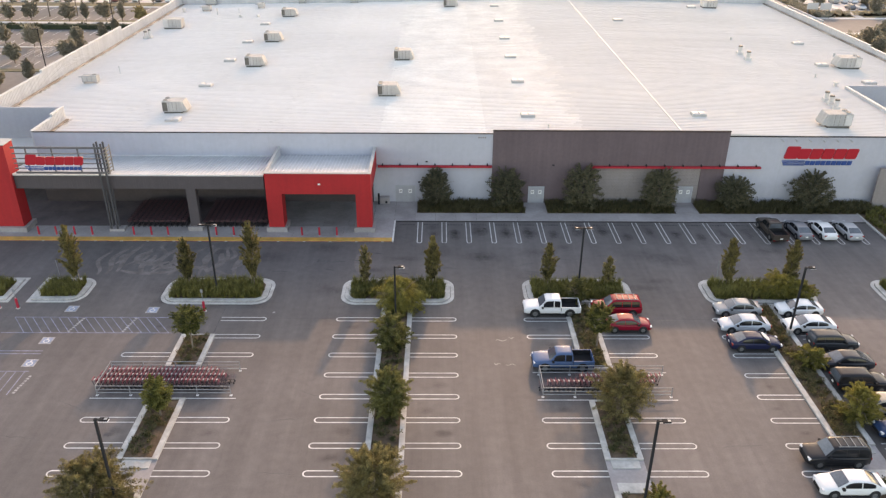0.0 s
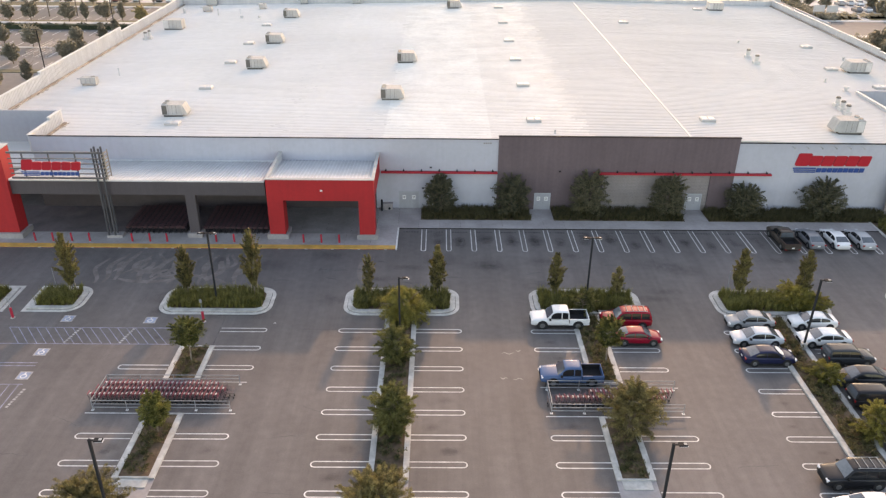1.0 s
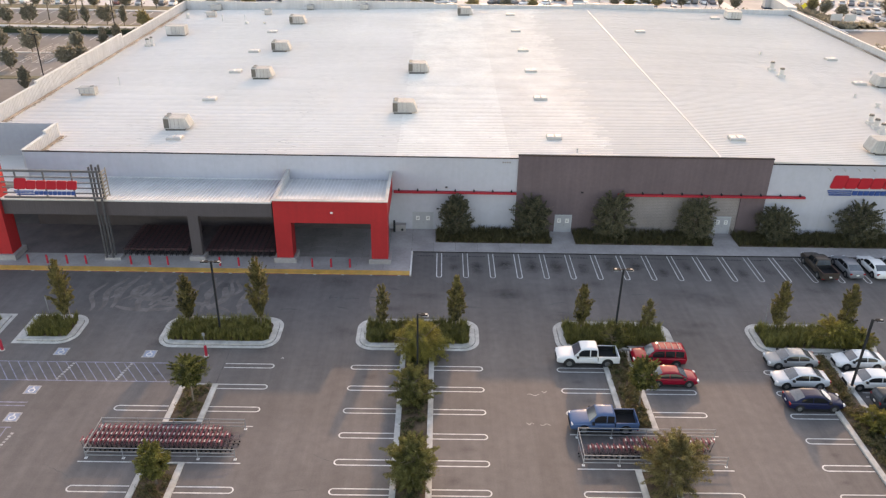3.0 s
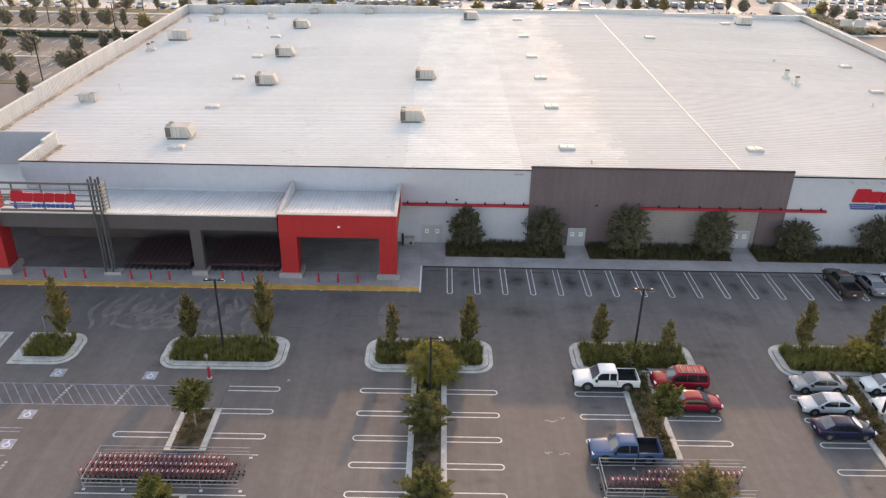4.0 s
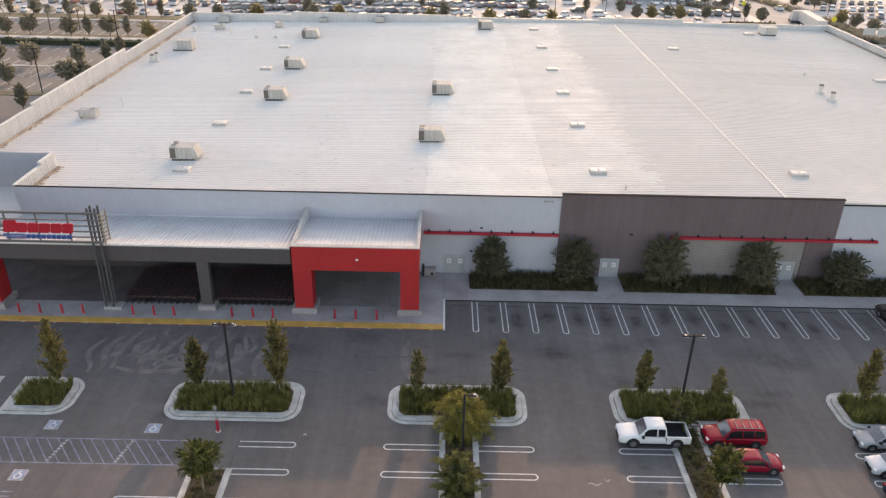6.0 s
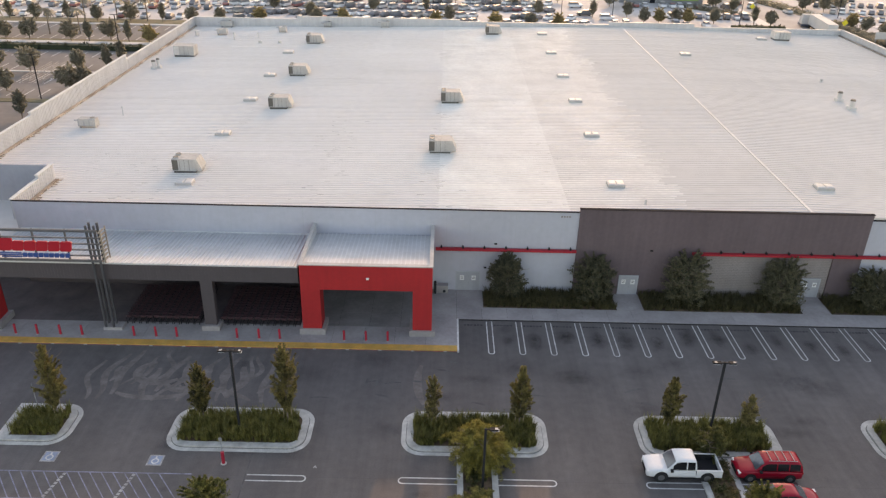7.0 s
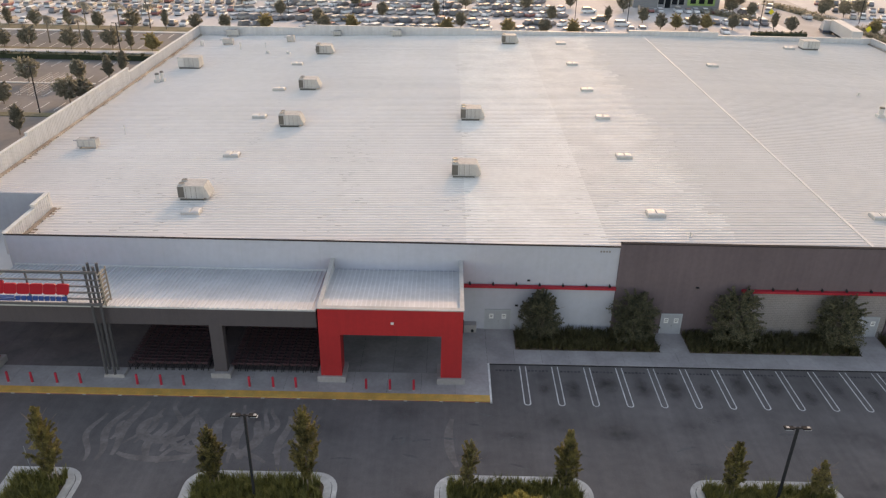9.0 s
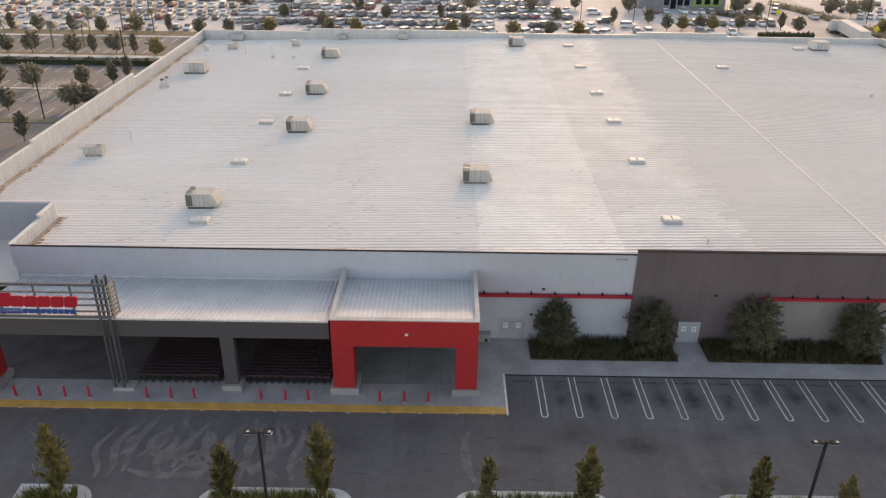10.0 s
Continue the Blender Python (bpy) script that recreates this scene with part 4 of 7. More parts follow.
def clump_mesh(name, spots, mat, seed, leaf=0.09, per=24, flat=0.75, droop=0.0, slim=0.5):
    """Leaves scattered round each spot (x, y, z, radius)."""
    g = np.random.default_rng(seed)
    sp = np.array(spots)
    k = len(sp) * per
    idx = np.repeat(np.arange(len(sp)), per)
    d = g.normal(0, 1, (k, 3))
    d /= np.linalg.norm(d, axis=1, keepdims=True)
    r = sp[idx, 3:4] * g.uniform(0.35, 1.05, (k, 1))
    c = sp[idx, :3] + d * r * np.array([1, 1, flat])
    c[:, 2] -= droop * g.uniform(0, 1, k) * sp[idx, 3]
    u = g.normal(0, 1, (k, 3))
    u /= np.linalg.norm(u, axis=1, keepdims=True)
    w = np.cross(u, d + g.normal(0, 0.5, (k, 3)))
    w /= np.linalg.norm(w, axis=1, keepdims=True) + 1e-6
    size = leaf * g.uniform(0.6, 1.35, (k, 1))
    verts = np.stack([c - u * size * 1.5, c + w * size * slim, c + u * size * 1.5, c - w * size * slim], 1).reshape(-1, 3)
    faces = [(4 * i, 4 * i + 1, 4 * i + 2, 4 * i + 3) for i in range(k)]
    return quick(name, verts.tolist(), faces, mat)


def median(name, x0, x1, y0, y1, seed, label, close=(True, True), lush=1.0):
    root = thing(name, (0, 0, 0), label, "planted median", "planted medians")
    n = max(1, round((y1 - y0) / 3.05))
    st = (y1 - y0) / n
    bm = bmesh.new()
    box(bm, 0, 0.46, 0.006, st - 0.006, -0.05, 0.16)
    me = mesh_of("kerb_stone", bm, M["curb"], bevel=0.02)
    for xx in (x0, x1 - 0.46):
        for i in range(n):
            part_mesh("kerb_stone", me, root, (xx, y0 + i * st, 0))
    if close[0]:
        part("end_kerb", boxes((x0 + 0.46, x1 - 0.46, y0, y0 + 0.16, -0.05, 0.16)), M["curb"], root)
    if close[1]:
        part("end_kerb", boxes((x0 + 0.46, x1 - 0.46, y1 - 0.16, y1, -0.05, 0.16)), M["curb"], root)
    part("soil", boxes((x0 + 0.46, x1 - 0.46, y0 + 0.1, y1 - 0.1, -0.05, 0.08)), M["soil"], root, "brown mulch with low shrubs")
    r = random.Random(seed)
    spots = []
    for _ in range(int((y1 - y0) * 7 * lush)):
        cx, cy, rad = r.uniform(x0 + 0.65, x1 - 0.65), r.uniform(y0 + 0.4, y1 - 0.4), r.uniform(0.16, 0.36)
        for _ in range(3):
            spots.append((cx + r.uniform(-0.15, 0.15), cy + r.uniform(-0.15, 0.15), 0.1 + rad * r.uniform(0.5, 1.0), rad))
    sh = part_mesh("ground_cover", clump_mesh("ground_cover", spots, M["shrub"], seed, 0.065, 18), root)
    tagged(sh, "low green and brown ground cover", "", "", "stuff")
    return root


AX, BX, CX, DX = (-25.5, -22.3), (-6.6, -3.5), (11.95, 14.9), (30.5, 33.6)
median("planted_median", *AX, 57.0, 62.2, 11, "short kerbed planting strip beyond the trolley bay")
median("planted_median", *AX, 45.1, 52.5, 12, "kerbed planting strip of mulch and low shrubs")
median("planted_median", *AX, 26.0, 41.8, 13, "kerbed planting strip with an olive-brown tree")
median("planted_median", *BX, 45.0, 67.9, 14, "long kerbed planting strip with trees and a lamp post", (True, False), 1.3)
median("planted_median", *BX, 26.0, 41.8, 15, "kerbed planting strip with a feathery tree")
median("planted_median", *CX, 56.8, 67.9, 16, "kerbed planting strip between parked pickups and red cars", (True, False), 1.8)
median("planted_median", *CX, 45.1, 52.3, 17, "kerbed planting strip with a spreading tan tree")
median("planted_median", *CX, 26.0, 41.8, 18, "kerbed planting strip beside a lamp post")
median("planted_median", *DX, 46.8, 67.9, 19, "long kerbed planting strip between rows of parked cars", (True, False), 1.6)
median("planted_median", *DX, 26.0, 43.2, 20, "kerbed planting strip near parked cars")
for (x0, x1), y0, y1 in ((AX, 41.8, 45.1), (BX, 41.8, 45.0), (CX, 41.8, 45.1), (DX, 43.2, 46.8)):
    ramp = setting("crossing_pad", boxes((x0, x1, y0, y1, -0.05, 0.03)), M["concrete"], "pale concrete crossing pad with kerb ramps", "pavement")
    part("flare", boxes((x0 + 0.4, x1 - 0.4, y1 - 0.9, y1, 0.03, 0.09)), M["curb"], ramp, bevel=0.03)
    part("flare", boxes((x0 + 0.4, x1 - 0.4, y0, y0 + 0.9, 0.03, 0.09)), M["curb"], ramp, bevel=0.03)


def hairpin_mesh(length, half=0.3, w=0.11, seg=8):
    """A double stall line with a round end at x = 0, running to +x."""
    outer, inner = [], []
    for i in range(seg + 1):
        a = radians(90 + 180 * i / seg)
        outer.append((half + (half + w / 2) * math.cos(a), (half + w / 2) * math.sin(a)))
        inner.append((half + (half - w / 2) * math.cos(a), (half - w / 2) * math.sin(a)))
    outer = [(length, half + w / 2)] + outer + [(length, -half - w / 2)]
    inner = [(length, half - w / 2)] + inner + [(length, -half + w / 2)]
    bm = bmesh.new()
    vo = [bm.verts.new((x, y, 0)) for x, y in outer]
    vi = [bm.verts.new((x, y, 0)) for x, y in inner]
    for i in range(len(vo) - 1):
        bm.faces.new((vo[i], vi[i], vi[i + 1], vo[i + 1])).normal_update()
    bmesh.ops.recalc_face_normals(bm, faces=bm.faces)
    for f in bm.faces:
        if f.normal.z < 0:
            f.normal_flip()
    return mesh_of("stall_line", bm, M["line_paint"])


HAIR = hairpin_mesh(4.45)
HAIR_D = hairpin_mesh(3.9)
ROWS_Y = [65.05 - 3.05 * i for i in range(13)]


def stall_line(x, y, turn, me, z=0.0095):
    ob = new("stall_line", me)
    ob.matrix_basis = pose(x, y, z, 0, 0, turn)
    return tagged(ob, "white double stall line with a rounded end", "marking", "stall lines", "structure")


for i, yy in enumerate(ROWS_Y):
    bay = yy in (55.9, 52.85) or 52 < yy < 56.5
    if i >= 2 and not bay:
        stall_line(-30.1, yy, 0, HAIR)
    if not bay:
        stall_line(-18.0, yy, 180, HAIR)
        stall_line(7.7, yy, 0, HAIR)
        stall_line(19.45, yy, 180, HAIR)
    stall_line(-11.0, yy, 0, HAIR)
    stall_line(0.9, yy, 180, HAIR)
    stall_line(26.55, yy, 0, HAIR_D)
    stall_line(38.1, yy, 180, HAIR_D)
    if i > 3:
        stall_line(45.5, yy, 0, HAIR_D)
FRONT = hairpin_mesh(5.7, 0.27, 0.095)
bm = bmesh.new()
for i in range(6):
    box(bm, i * 0.33, i * 0.33 + 0.22, 0, 0.24, 0, 0.003)
WORDS = mesh_of("stall_words", bm, M["stencil"])
for i in range(19):
    stall_line(-3.13 + 2.983 * i, 81.87, 90, FRONT, 0.012)
    ob = new("stall_words", WORDS)
    ob.matrix_basis = pose(-3.13 + 2.983 * i - 2.55, 86.75, 0.011)
    tagged(ob, "faded dark bars stencilled at a stall's head", "marking", "stall head bars", "structure")

# accessible stalls: blue hatching, pads and bars
hatch = tagged(new("hatched_zone"), "faded blue hatched access aisle", "marking", "", "structure")
part("edge_line", boxes((-43.0, -26.6, 65.25, 65.35, 0.004, 0.007)), M["line_blue"], hatch)
part("edge_line", boxes((-43.0, -26.6, 62.5, 62.6, 0.004, 0.007)), M["line_blue"], hatch)
bm = bmesh.new()
slanted_count = 17
v4 = ((0, 0), (0.1, 0), (-2.1 + 0.1, 2.65), (-2.1, 2.65))
prism(bm, v4, 0.0, 0.003)
STROKE = mesh_of("hatch_stroke", bm, M["line_blue"])
for i in range(slanted_count):
    part_mesh("hatch_stroke", STROKE, hatch, (-40.9 + i * 0.87, 62.6, 0.004))
for xx in (-36.6, -31.4):
    bm = bmesh.new()
    for i in range(8):
        box(bm, -0.12, 0.12, i * 0.33, i * 0.33 + 0.22, 0, 0.003)
    ob = part("aisle_bars", bm, M["line_faded"], hatch)
    ob.matrix_basis = pose(xx, 62.7, 0.008, 0, 0, -12)
for (xa, xb, ya, yb) in ((-40.2, -37.4, 53.0, 56.3), ):
    for i in range(4):
        part("hatch_stroke", boxes((xa + i * 0.8, xa + i * 0.8 + 0.09, ya, yb, 0.004, 0.007)), M["line_blue"], hatch)
    part("edge_line", boxes((xa, xb, yb, yb + 0.1, 0.004, 0.007)), M["line_blue"], hatch)
    bm = bmesh.new()
    for i in range(8):
        box(bm, -0.12, 0.12, i * 0.33, i * 0.33 + 0.22, 0, 0.003)
    ob = part("aisle_bars", bm, M["line_faded"], hatch)
    ob.matrix_basis = pose(xb + 0.1, ya + 0.2, 0.008, 0, 0, -8)
part("edge_line", boxes((-46.0, -37.6, 59.0, 59.12, 0.004, 0.007), (-46.0, -37.6, 59.45, 59.57, 0.004, 0.007)), M["line_blue"], hatch)
for xx, yy in ((-38.0, 66.9), (-29.8, 66.7), (-38.0, 61.2), (-37.9, 57.6)):
    pad = tagged(new("stall_emblem"), "blue square stall emblem with a white ring", "marking", "stall emblems", "structure")
    pad.matrix_basis = pose(xx, yy, 0)
    part("border", boxes((-0.58, 0.58, -0.58, 0.58, 0.004, 0.007)), M["line_faded"], pad)
    part("field", boxes((-0.46, 0.46, -0.46, 0.46, 0.008, 0.011)), M["blue_paint"], pad)
    bm = bmesh.new()
    o = [(0.30 * math.cos(a * math.pi / 8), -0.1 + 0.30 * math.sin(a * math.pi / 8)) for a in range(16)]
    q = [(0.20 * math.cos(a * math.pi / 8), -0.1 + 0.20 * math.sin(a * math.pi / 8)) for a in range(16)]
    band(bm, o, q, 0.011, 0.014)
    box(bm, -0.08, 0.05, 0.1, 0.42, 0.011, 0.014)
    part("ring", bm, M["line_paint"], pad)
setting("joint_line", boxes((-22.6, -22.5, 61.9, 68.4, 0.003, 0.0075)), M["asphalt_dark"], "dark sealed joint in the asphalt", "marking")


def wear(name, pts, w, mat, z, label):
    """A soft-edged worn track along a polyline on the asphalt."""
    bm = bmesh.new()
    prev = None
    for i, (x, y) in enumerate(pts):
        a = Vector(pts[max(0, i - 1)])
        b = Vector(pts[min(len(pts) - 1, i + 1)])
        d = (b - a).normalized()
        ww = w * (0.45 + 0.55 * math.sin(math.pi * i / (len(pts) - 1)))
        cur = (bm.verts.new((x - d.y * ww, y + d.x * ww, z)), bm.verts.new((x + d.y * ww, y - d.x * ww, z)))
        if prev:
            bm.faces.new((prev[0], prev[1], cur[1], cur[0]))
        prev = cur
    for f in bm.faces:
        if f.normal.z < 0:
            f.normal_flip()
    return tagged(new(name, mesh_of(name, bm, mat)), label, "marking", "tyre tracks", "structure")


r = random.Random(31)
zt = 0.0085
for k in range(22):
    x0, ya, yb = -38.5 + k * 0.78 + r.uniform(-0.4, 0.4), r.uniform(73.6, 76.5), r.uniform(78.5, 81.5)
    amp, ph, lean = r.uniform(0.15, 0.6), r.uniform(0, 6.28), r.uniform(-0.15, 0.35)
    pts = [(x0 + lean * (i - 8) * 0.3 + amp * math.sin(ph + i * 0.42), ya + (yb - ya) * i / 16) for i in range(17)]
    wear("tyre_track", pts, r.uniform(0.18, 0.48), M["asphalt_worn"], zt + k * 0.00015, "pale wavy tyre track on the asphalt")
for k, (cx, cy, rx, ry, a0, sweep) in enumerate(((-33.0, 78.0, 2.2, 1.6, 2.0, 3.6), (-30.6, 76.8, 1.6, 1.4, 3.0, 3.4), (-28.3, 79.0, 2.8, 3.6, 3.2, 1.6), (-30.0, 72.6, 6.5, 3.2, 0.5, 1.3), (-24.6, 77.6, 2.6, 4.2, 2.4, 1.5), (-8.0, 77.5, 2.0, 4.5, 2.6, 1.4), (-33.0, 75.5, 3.4, 1.2, 3.6, 2.4))):
    pts = [(cx + rx * math.cos(a0 + sweep * i / 15), min(81.6, max(73.6, cy + ry * math.sin(a0 + sweep * i / 15)))) for i in range(16)]
    wear("tyre_track", pts, r.uniform(0.25, 0.45), M["asphalt_worn"], zt + 0.0034 + k * 0.00015, "pale curved tyre track on the asphalt")
for k, (x0, y0, a) in enumerate(((-14.6, 76.6, 1.4), (-13.9, 76.4, 1.1), (-14.4, 77.2, 0.1), (-10.6, 77.4, -0.1), (-13.6, 75.4, -0.3), (-7.5, 80.6, -0.25))):
    pts = [(x0 + i * 0.18 * math.cos(a), y0 + i * 0.18 * math.sin(a)) for i in range(8)]
    wear("skid_mark", pts, 0.13, M["asphalt_dark"], 0.0128 + k * 0.0001, "short dark tyre scuff on the asphalt")
for k in range(10):
    x0, y0, a = r.uniform(-28, 20), r.uniform(74.5, 80.5), r.uniform(-0.4, 0.4)
    pts = [(x0 + i * 0.25 * math.cos(a), y0 + i * 0.25 * math.sin(a) + 0.15 * math.sin(i * 0.4)) for i in range(8)]
    wear("skid_mark", pts, r.uniform(0.06, 0.16), M["asphalt_dark"], 0.0135 + k * 0.0003, "short dark skid mark on the asphalt")
for k in range(7):
    x0, y0, a = r.choice([-36, -33, -15, -13, 3.5, 21.5, 23.5]), r.uniform(40, 56), r.uniform(-0.5, 0.3)
    pts = [(x0 + i * 0.4 * math.cos(a), y0 + i * 0.4 * math.sin(a) + r.uniform(-0.08, 0.08)) for i in range(9)]
    wear("asphalt_crack", pts, 0.035, M["asphalt_dark"], 0.004 + k * 0.0003, "thin dark crack in the asphalt")
for k in range(46):
    lane = r.choice([-30.1, -22.0, -11, -3.3, 7.7, 15, 26.5, 34])
    cx, cy, rad = lane + r.uniform(1.0, 3.2), r.choice(ROWS_Y) - 1.5 + r.uniform(-0.4, 0.4), r.uniform(0.5, 1.1)
    o = [(cx + rad * r.uniform(0.95, 1.1) * math.cos(a * math.pi / 6), cy + rad * 0.6 * r.uniform(0.95, 1.1) * math.sin(a * math.pi / 6)) for a in range(12)]
    bm = bmesh.new()
    bm.faces.new([bm.verts.new((x, y, 0.0035 + k * 0.00004)) for x, y in o])
    tagged(new("oil_stain", mesh_of("oil_stain", bm, M["oil_film"])), "dark oil stain in a parking stall", "marking", "oil stains", "structure")

for k in range(44):
    cx, cy = -1.64 + 2.983 * (k % 18) + r.uniform(-0.35, 0.35), r.uniform(83.4, 86.2)
    rx, ry = r.uniform(0.5, 1.3), r.uniform(0.8, 2.2)
    bm = bmesh.new()
    bm.faces.new([bm.verts.new((cx + rx * math.cos(a * math.pi / 7), cy + ry * math.sin(a * math.pi / 7), 0.0066 + k * 0.0001)) for a in range(14)])
    tagged(new("oil_stain", mesh_of("oil_stain", bm, M["oil_film"])), "faint dark stain in a front parking stall", "marking", "oil stains", "structure")
for k in range(30):
    cx, cy = r.uniform(-40, 40), r.uniform(66.5, 81.0)
    rx, ry = r.uniform(1.0, 4.0), r.uniform(0.6, 2.0)
    bm = bmesh.new()
    bm.faces.new([bm.verts.new((cx + rx * math.cos(a * math.pi / 7), cy + ry * math.sin(a * math.pi / 7), 0.0066 + k * 0.00006)) for a in range(14)])
    tagged(new("road_stain", mesh_of("road_stain", bm, M["oil_film"])), "broad faint dark stain on the drive lane", "marking", "oil stains", "structure")
for k, (x0, y0, length) in enumerate(((4.6, 61.4, 1.1), (5.9, 61.8, 0.5), (4.2, 57.6, 0.6), (5.3, 57.5, 0.9), (-17.6, 66.3, 0.3))):
    pts = [(x0 + i * length / 6, y0 + 0.12 * math.sin(i * 1.3 + k)) for i in range(7)]
    wear("paint_scuff", pts, 0.05, M["line_faded"], 0.005 + (0.004 if y0 > 65 else 0.0), "short faded white paint scuff on the asphalt")

# ---- lamp posts ----
def lamp_post(x, y, h, heads, label, base_h=0.0):
    root = thing("street_lamp", (x, y, 0), label, "street lamp", "car park lamps")
    if base_h:
        bm = bmesh.new()
        tube(bm, (0, 0, 0), (0, 0, base_h), 0.3, 0.3, 14)
        part("base", bm, M["curb"], root, "round white concrete base")
    bm = bmesh.new()
    box(bm, -0.08, 0.08, -0.08, 0.08, base_h, h)
    part("pole", bm, M["dark_steel"], root, "square black steel pole")
    for s in heads:
        bm = bmesh.new()
        box(bm, min(0.05 * s, 0.35 * s), max(0.05 * s, 0.35 * s), -0.04, 0.04, h - 0.12, h - 0.04)
        arm = part("arm", bm, M["dark_steel"], root)
        bm = bmesh.new()
        box(bm, min(0.3 * s, 0.95 * s), max(0.3 * s, 0.85 * s), -0.16, 0.16, h - 0.11, h)
        head = part("lamp_head", bm, M["black_plastic"], root, "flat black lamp head", bevel=0.02)
        part("top_plate", boxes((min(0.62 * s, 0.82 * s), max(0.62 * s, 0.82 * s), -0.10, 0.10, h, h + 0.015)), M["galvanized"], head)
        part("lens", boxes((min(0.4 * s, 0.9 * s), max(0.4 * s, 0.9 * s), -0.15, 0.15, h - 0.145, h - 0.13)), M["lamp_clear"], head)


lamp_post(-24.1, 70.1, 8.0, (-1, 1), "black twin-head lamp post in a planting island")
lamp_post(13.9, 70.35, 7.65, (-1, 1), "black twin-head lamp post in a planting island")
lamp_post(-4.9, 62.0, 7.7, (1,), "black single-head lamp post in a median")
lamp_post(33.08, 62.35, 7.55, (1,), "black lamp post on a round concrete base", 0.75)
lamp_post(-23.5, 40.2, 8.15, (1,), "black single-head lamp post near a crossing pad", 0.6)
lamp_post(13.43, 39.5, 8.65, (1,), "black single-head lamp post near a crossing pad", 0.6)

# ---- red bollards and signs ----
bol = thing("bollard", (-48.9, 83.5, 0.15), "red steel bollard on the forecourt", "bollard", "forecourt bollards")
bm = bmesh.new()
tube(bm, (0, 0, 0), (0, 0, 1.05), 0.11, 0.11, 10)
tube(bm, (0, 0, 1.05), (0, 0, 1.12), 0.11, 0.04, 10)
part("post", bm, M["bollard_red"], bol)
bm = bmesh.new()
tube(bm, (0, 0, 0), (0, 0, 0.05), 0.17, 0.15, 10)
part("collar", bm, M["concrete"], bol)
for xx in (-46.8, -44.6, -42.5, -37.5, -35.4, -33.4, -27.6, -25.5, -23.5, -17.3, -15.2, -13.1):
    copy_thing(bol, pose(xx, 83.5, 0.15))


def sign_post(x, y, h, label):
    root = thing("sign_post", (x, y, 0), label, "sign post", "accessible stall signs")
    bm = bmesh.new()
    tube(bm, (0, 0, 0), (0, 0, 1.15), 0.13, 0.13, 10)
    part("bollard", bm, M["bollard_red"], root, "red bollard base")
    bm = bmesh.new()
    tube(bm, (0, 0, 0), (0, 0, 0.06), 0.24, 0.2, 10)
    part("footing", bm, M["curb"], root)
    bm = bmesh.new()
    tube(bm, (0, 0, 1.15), (0, 0, h), 0.03, 0.03, 6)
    part("pole", bm, M["galvanized"], root)
    part("plate", boxes((-0.13, 0.13, -0.05, -0.03, h - 0.4, h - 0.05)), M["galvanized"], root)


sign_post(-24.5, 66.5, 2.6, "red bollard with a slim sign pole beside an island")
sign_post(-43.5, 67.0, 2.3, "red bollard with a slim sign pole at a crossing")
sign_post(-45.4, 67.0, 2.3, "red bollard with a slim sign pole at a crossing")
for xx, yy, hh in ((29.2, 72.3, 2.7), (-41.6, 72.6, 2.4)):
    root = thing("tree_stake", (xx, yy, 0.1), "thin pale post standing in the planting", "post")
    bm = bmesh.new()
    tube(bm, (0, 0, 0), (-0.1, 0.05, hh), 0.035, 0.03, 6)
    part("post", bm, M["galvanized"], root)

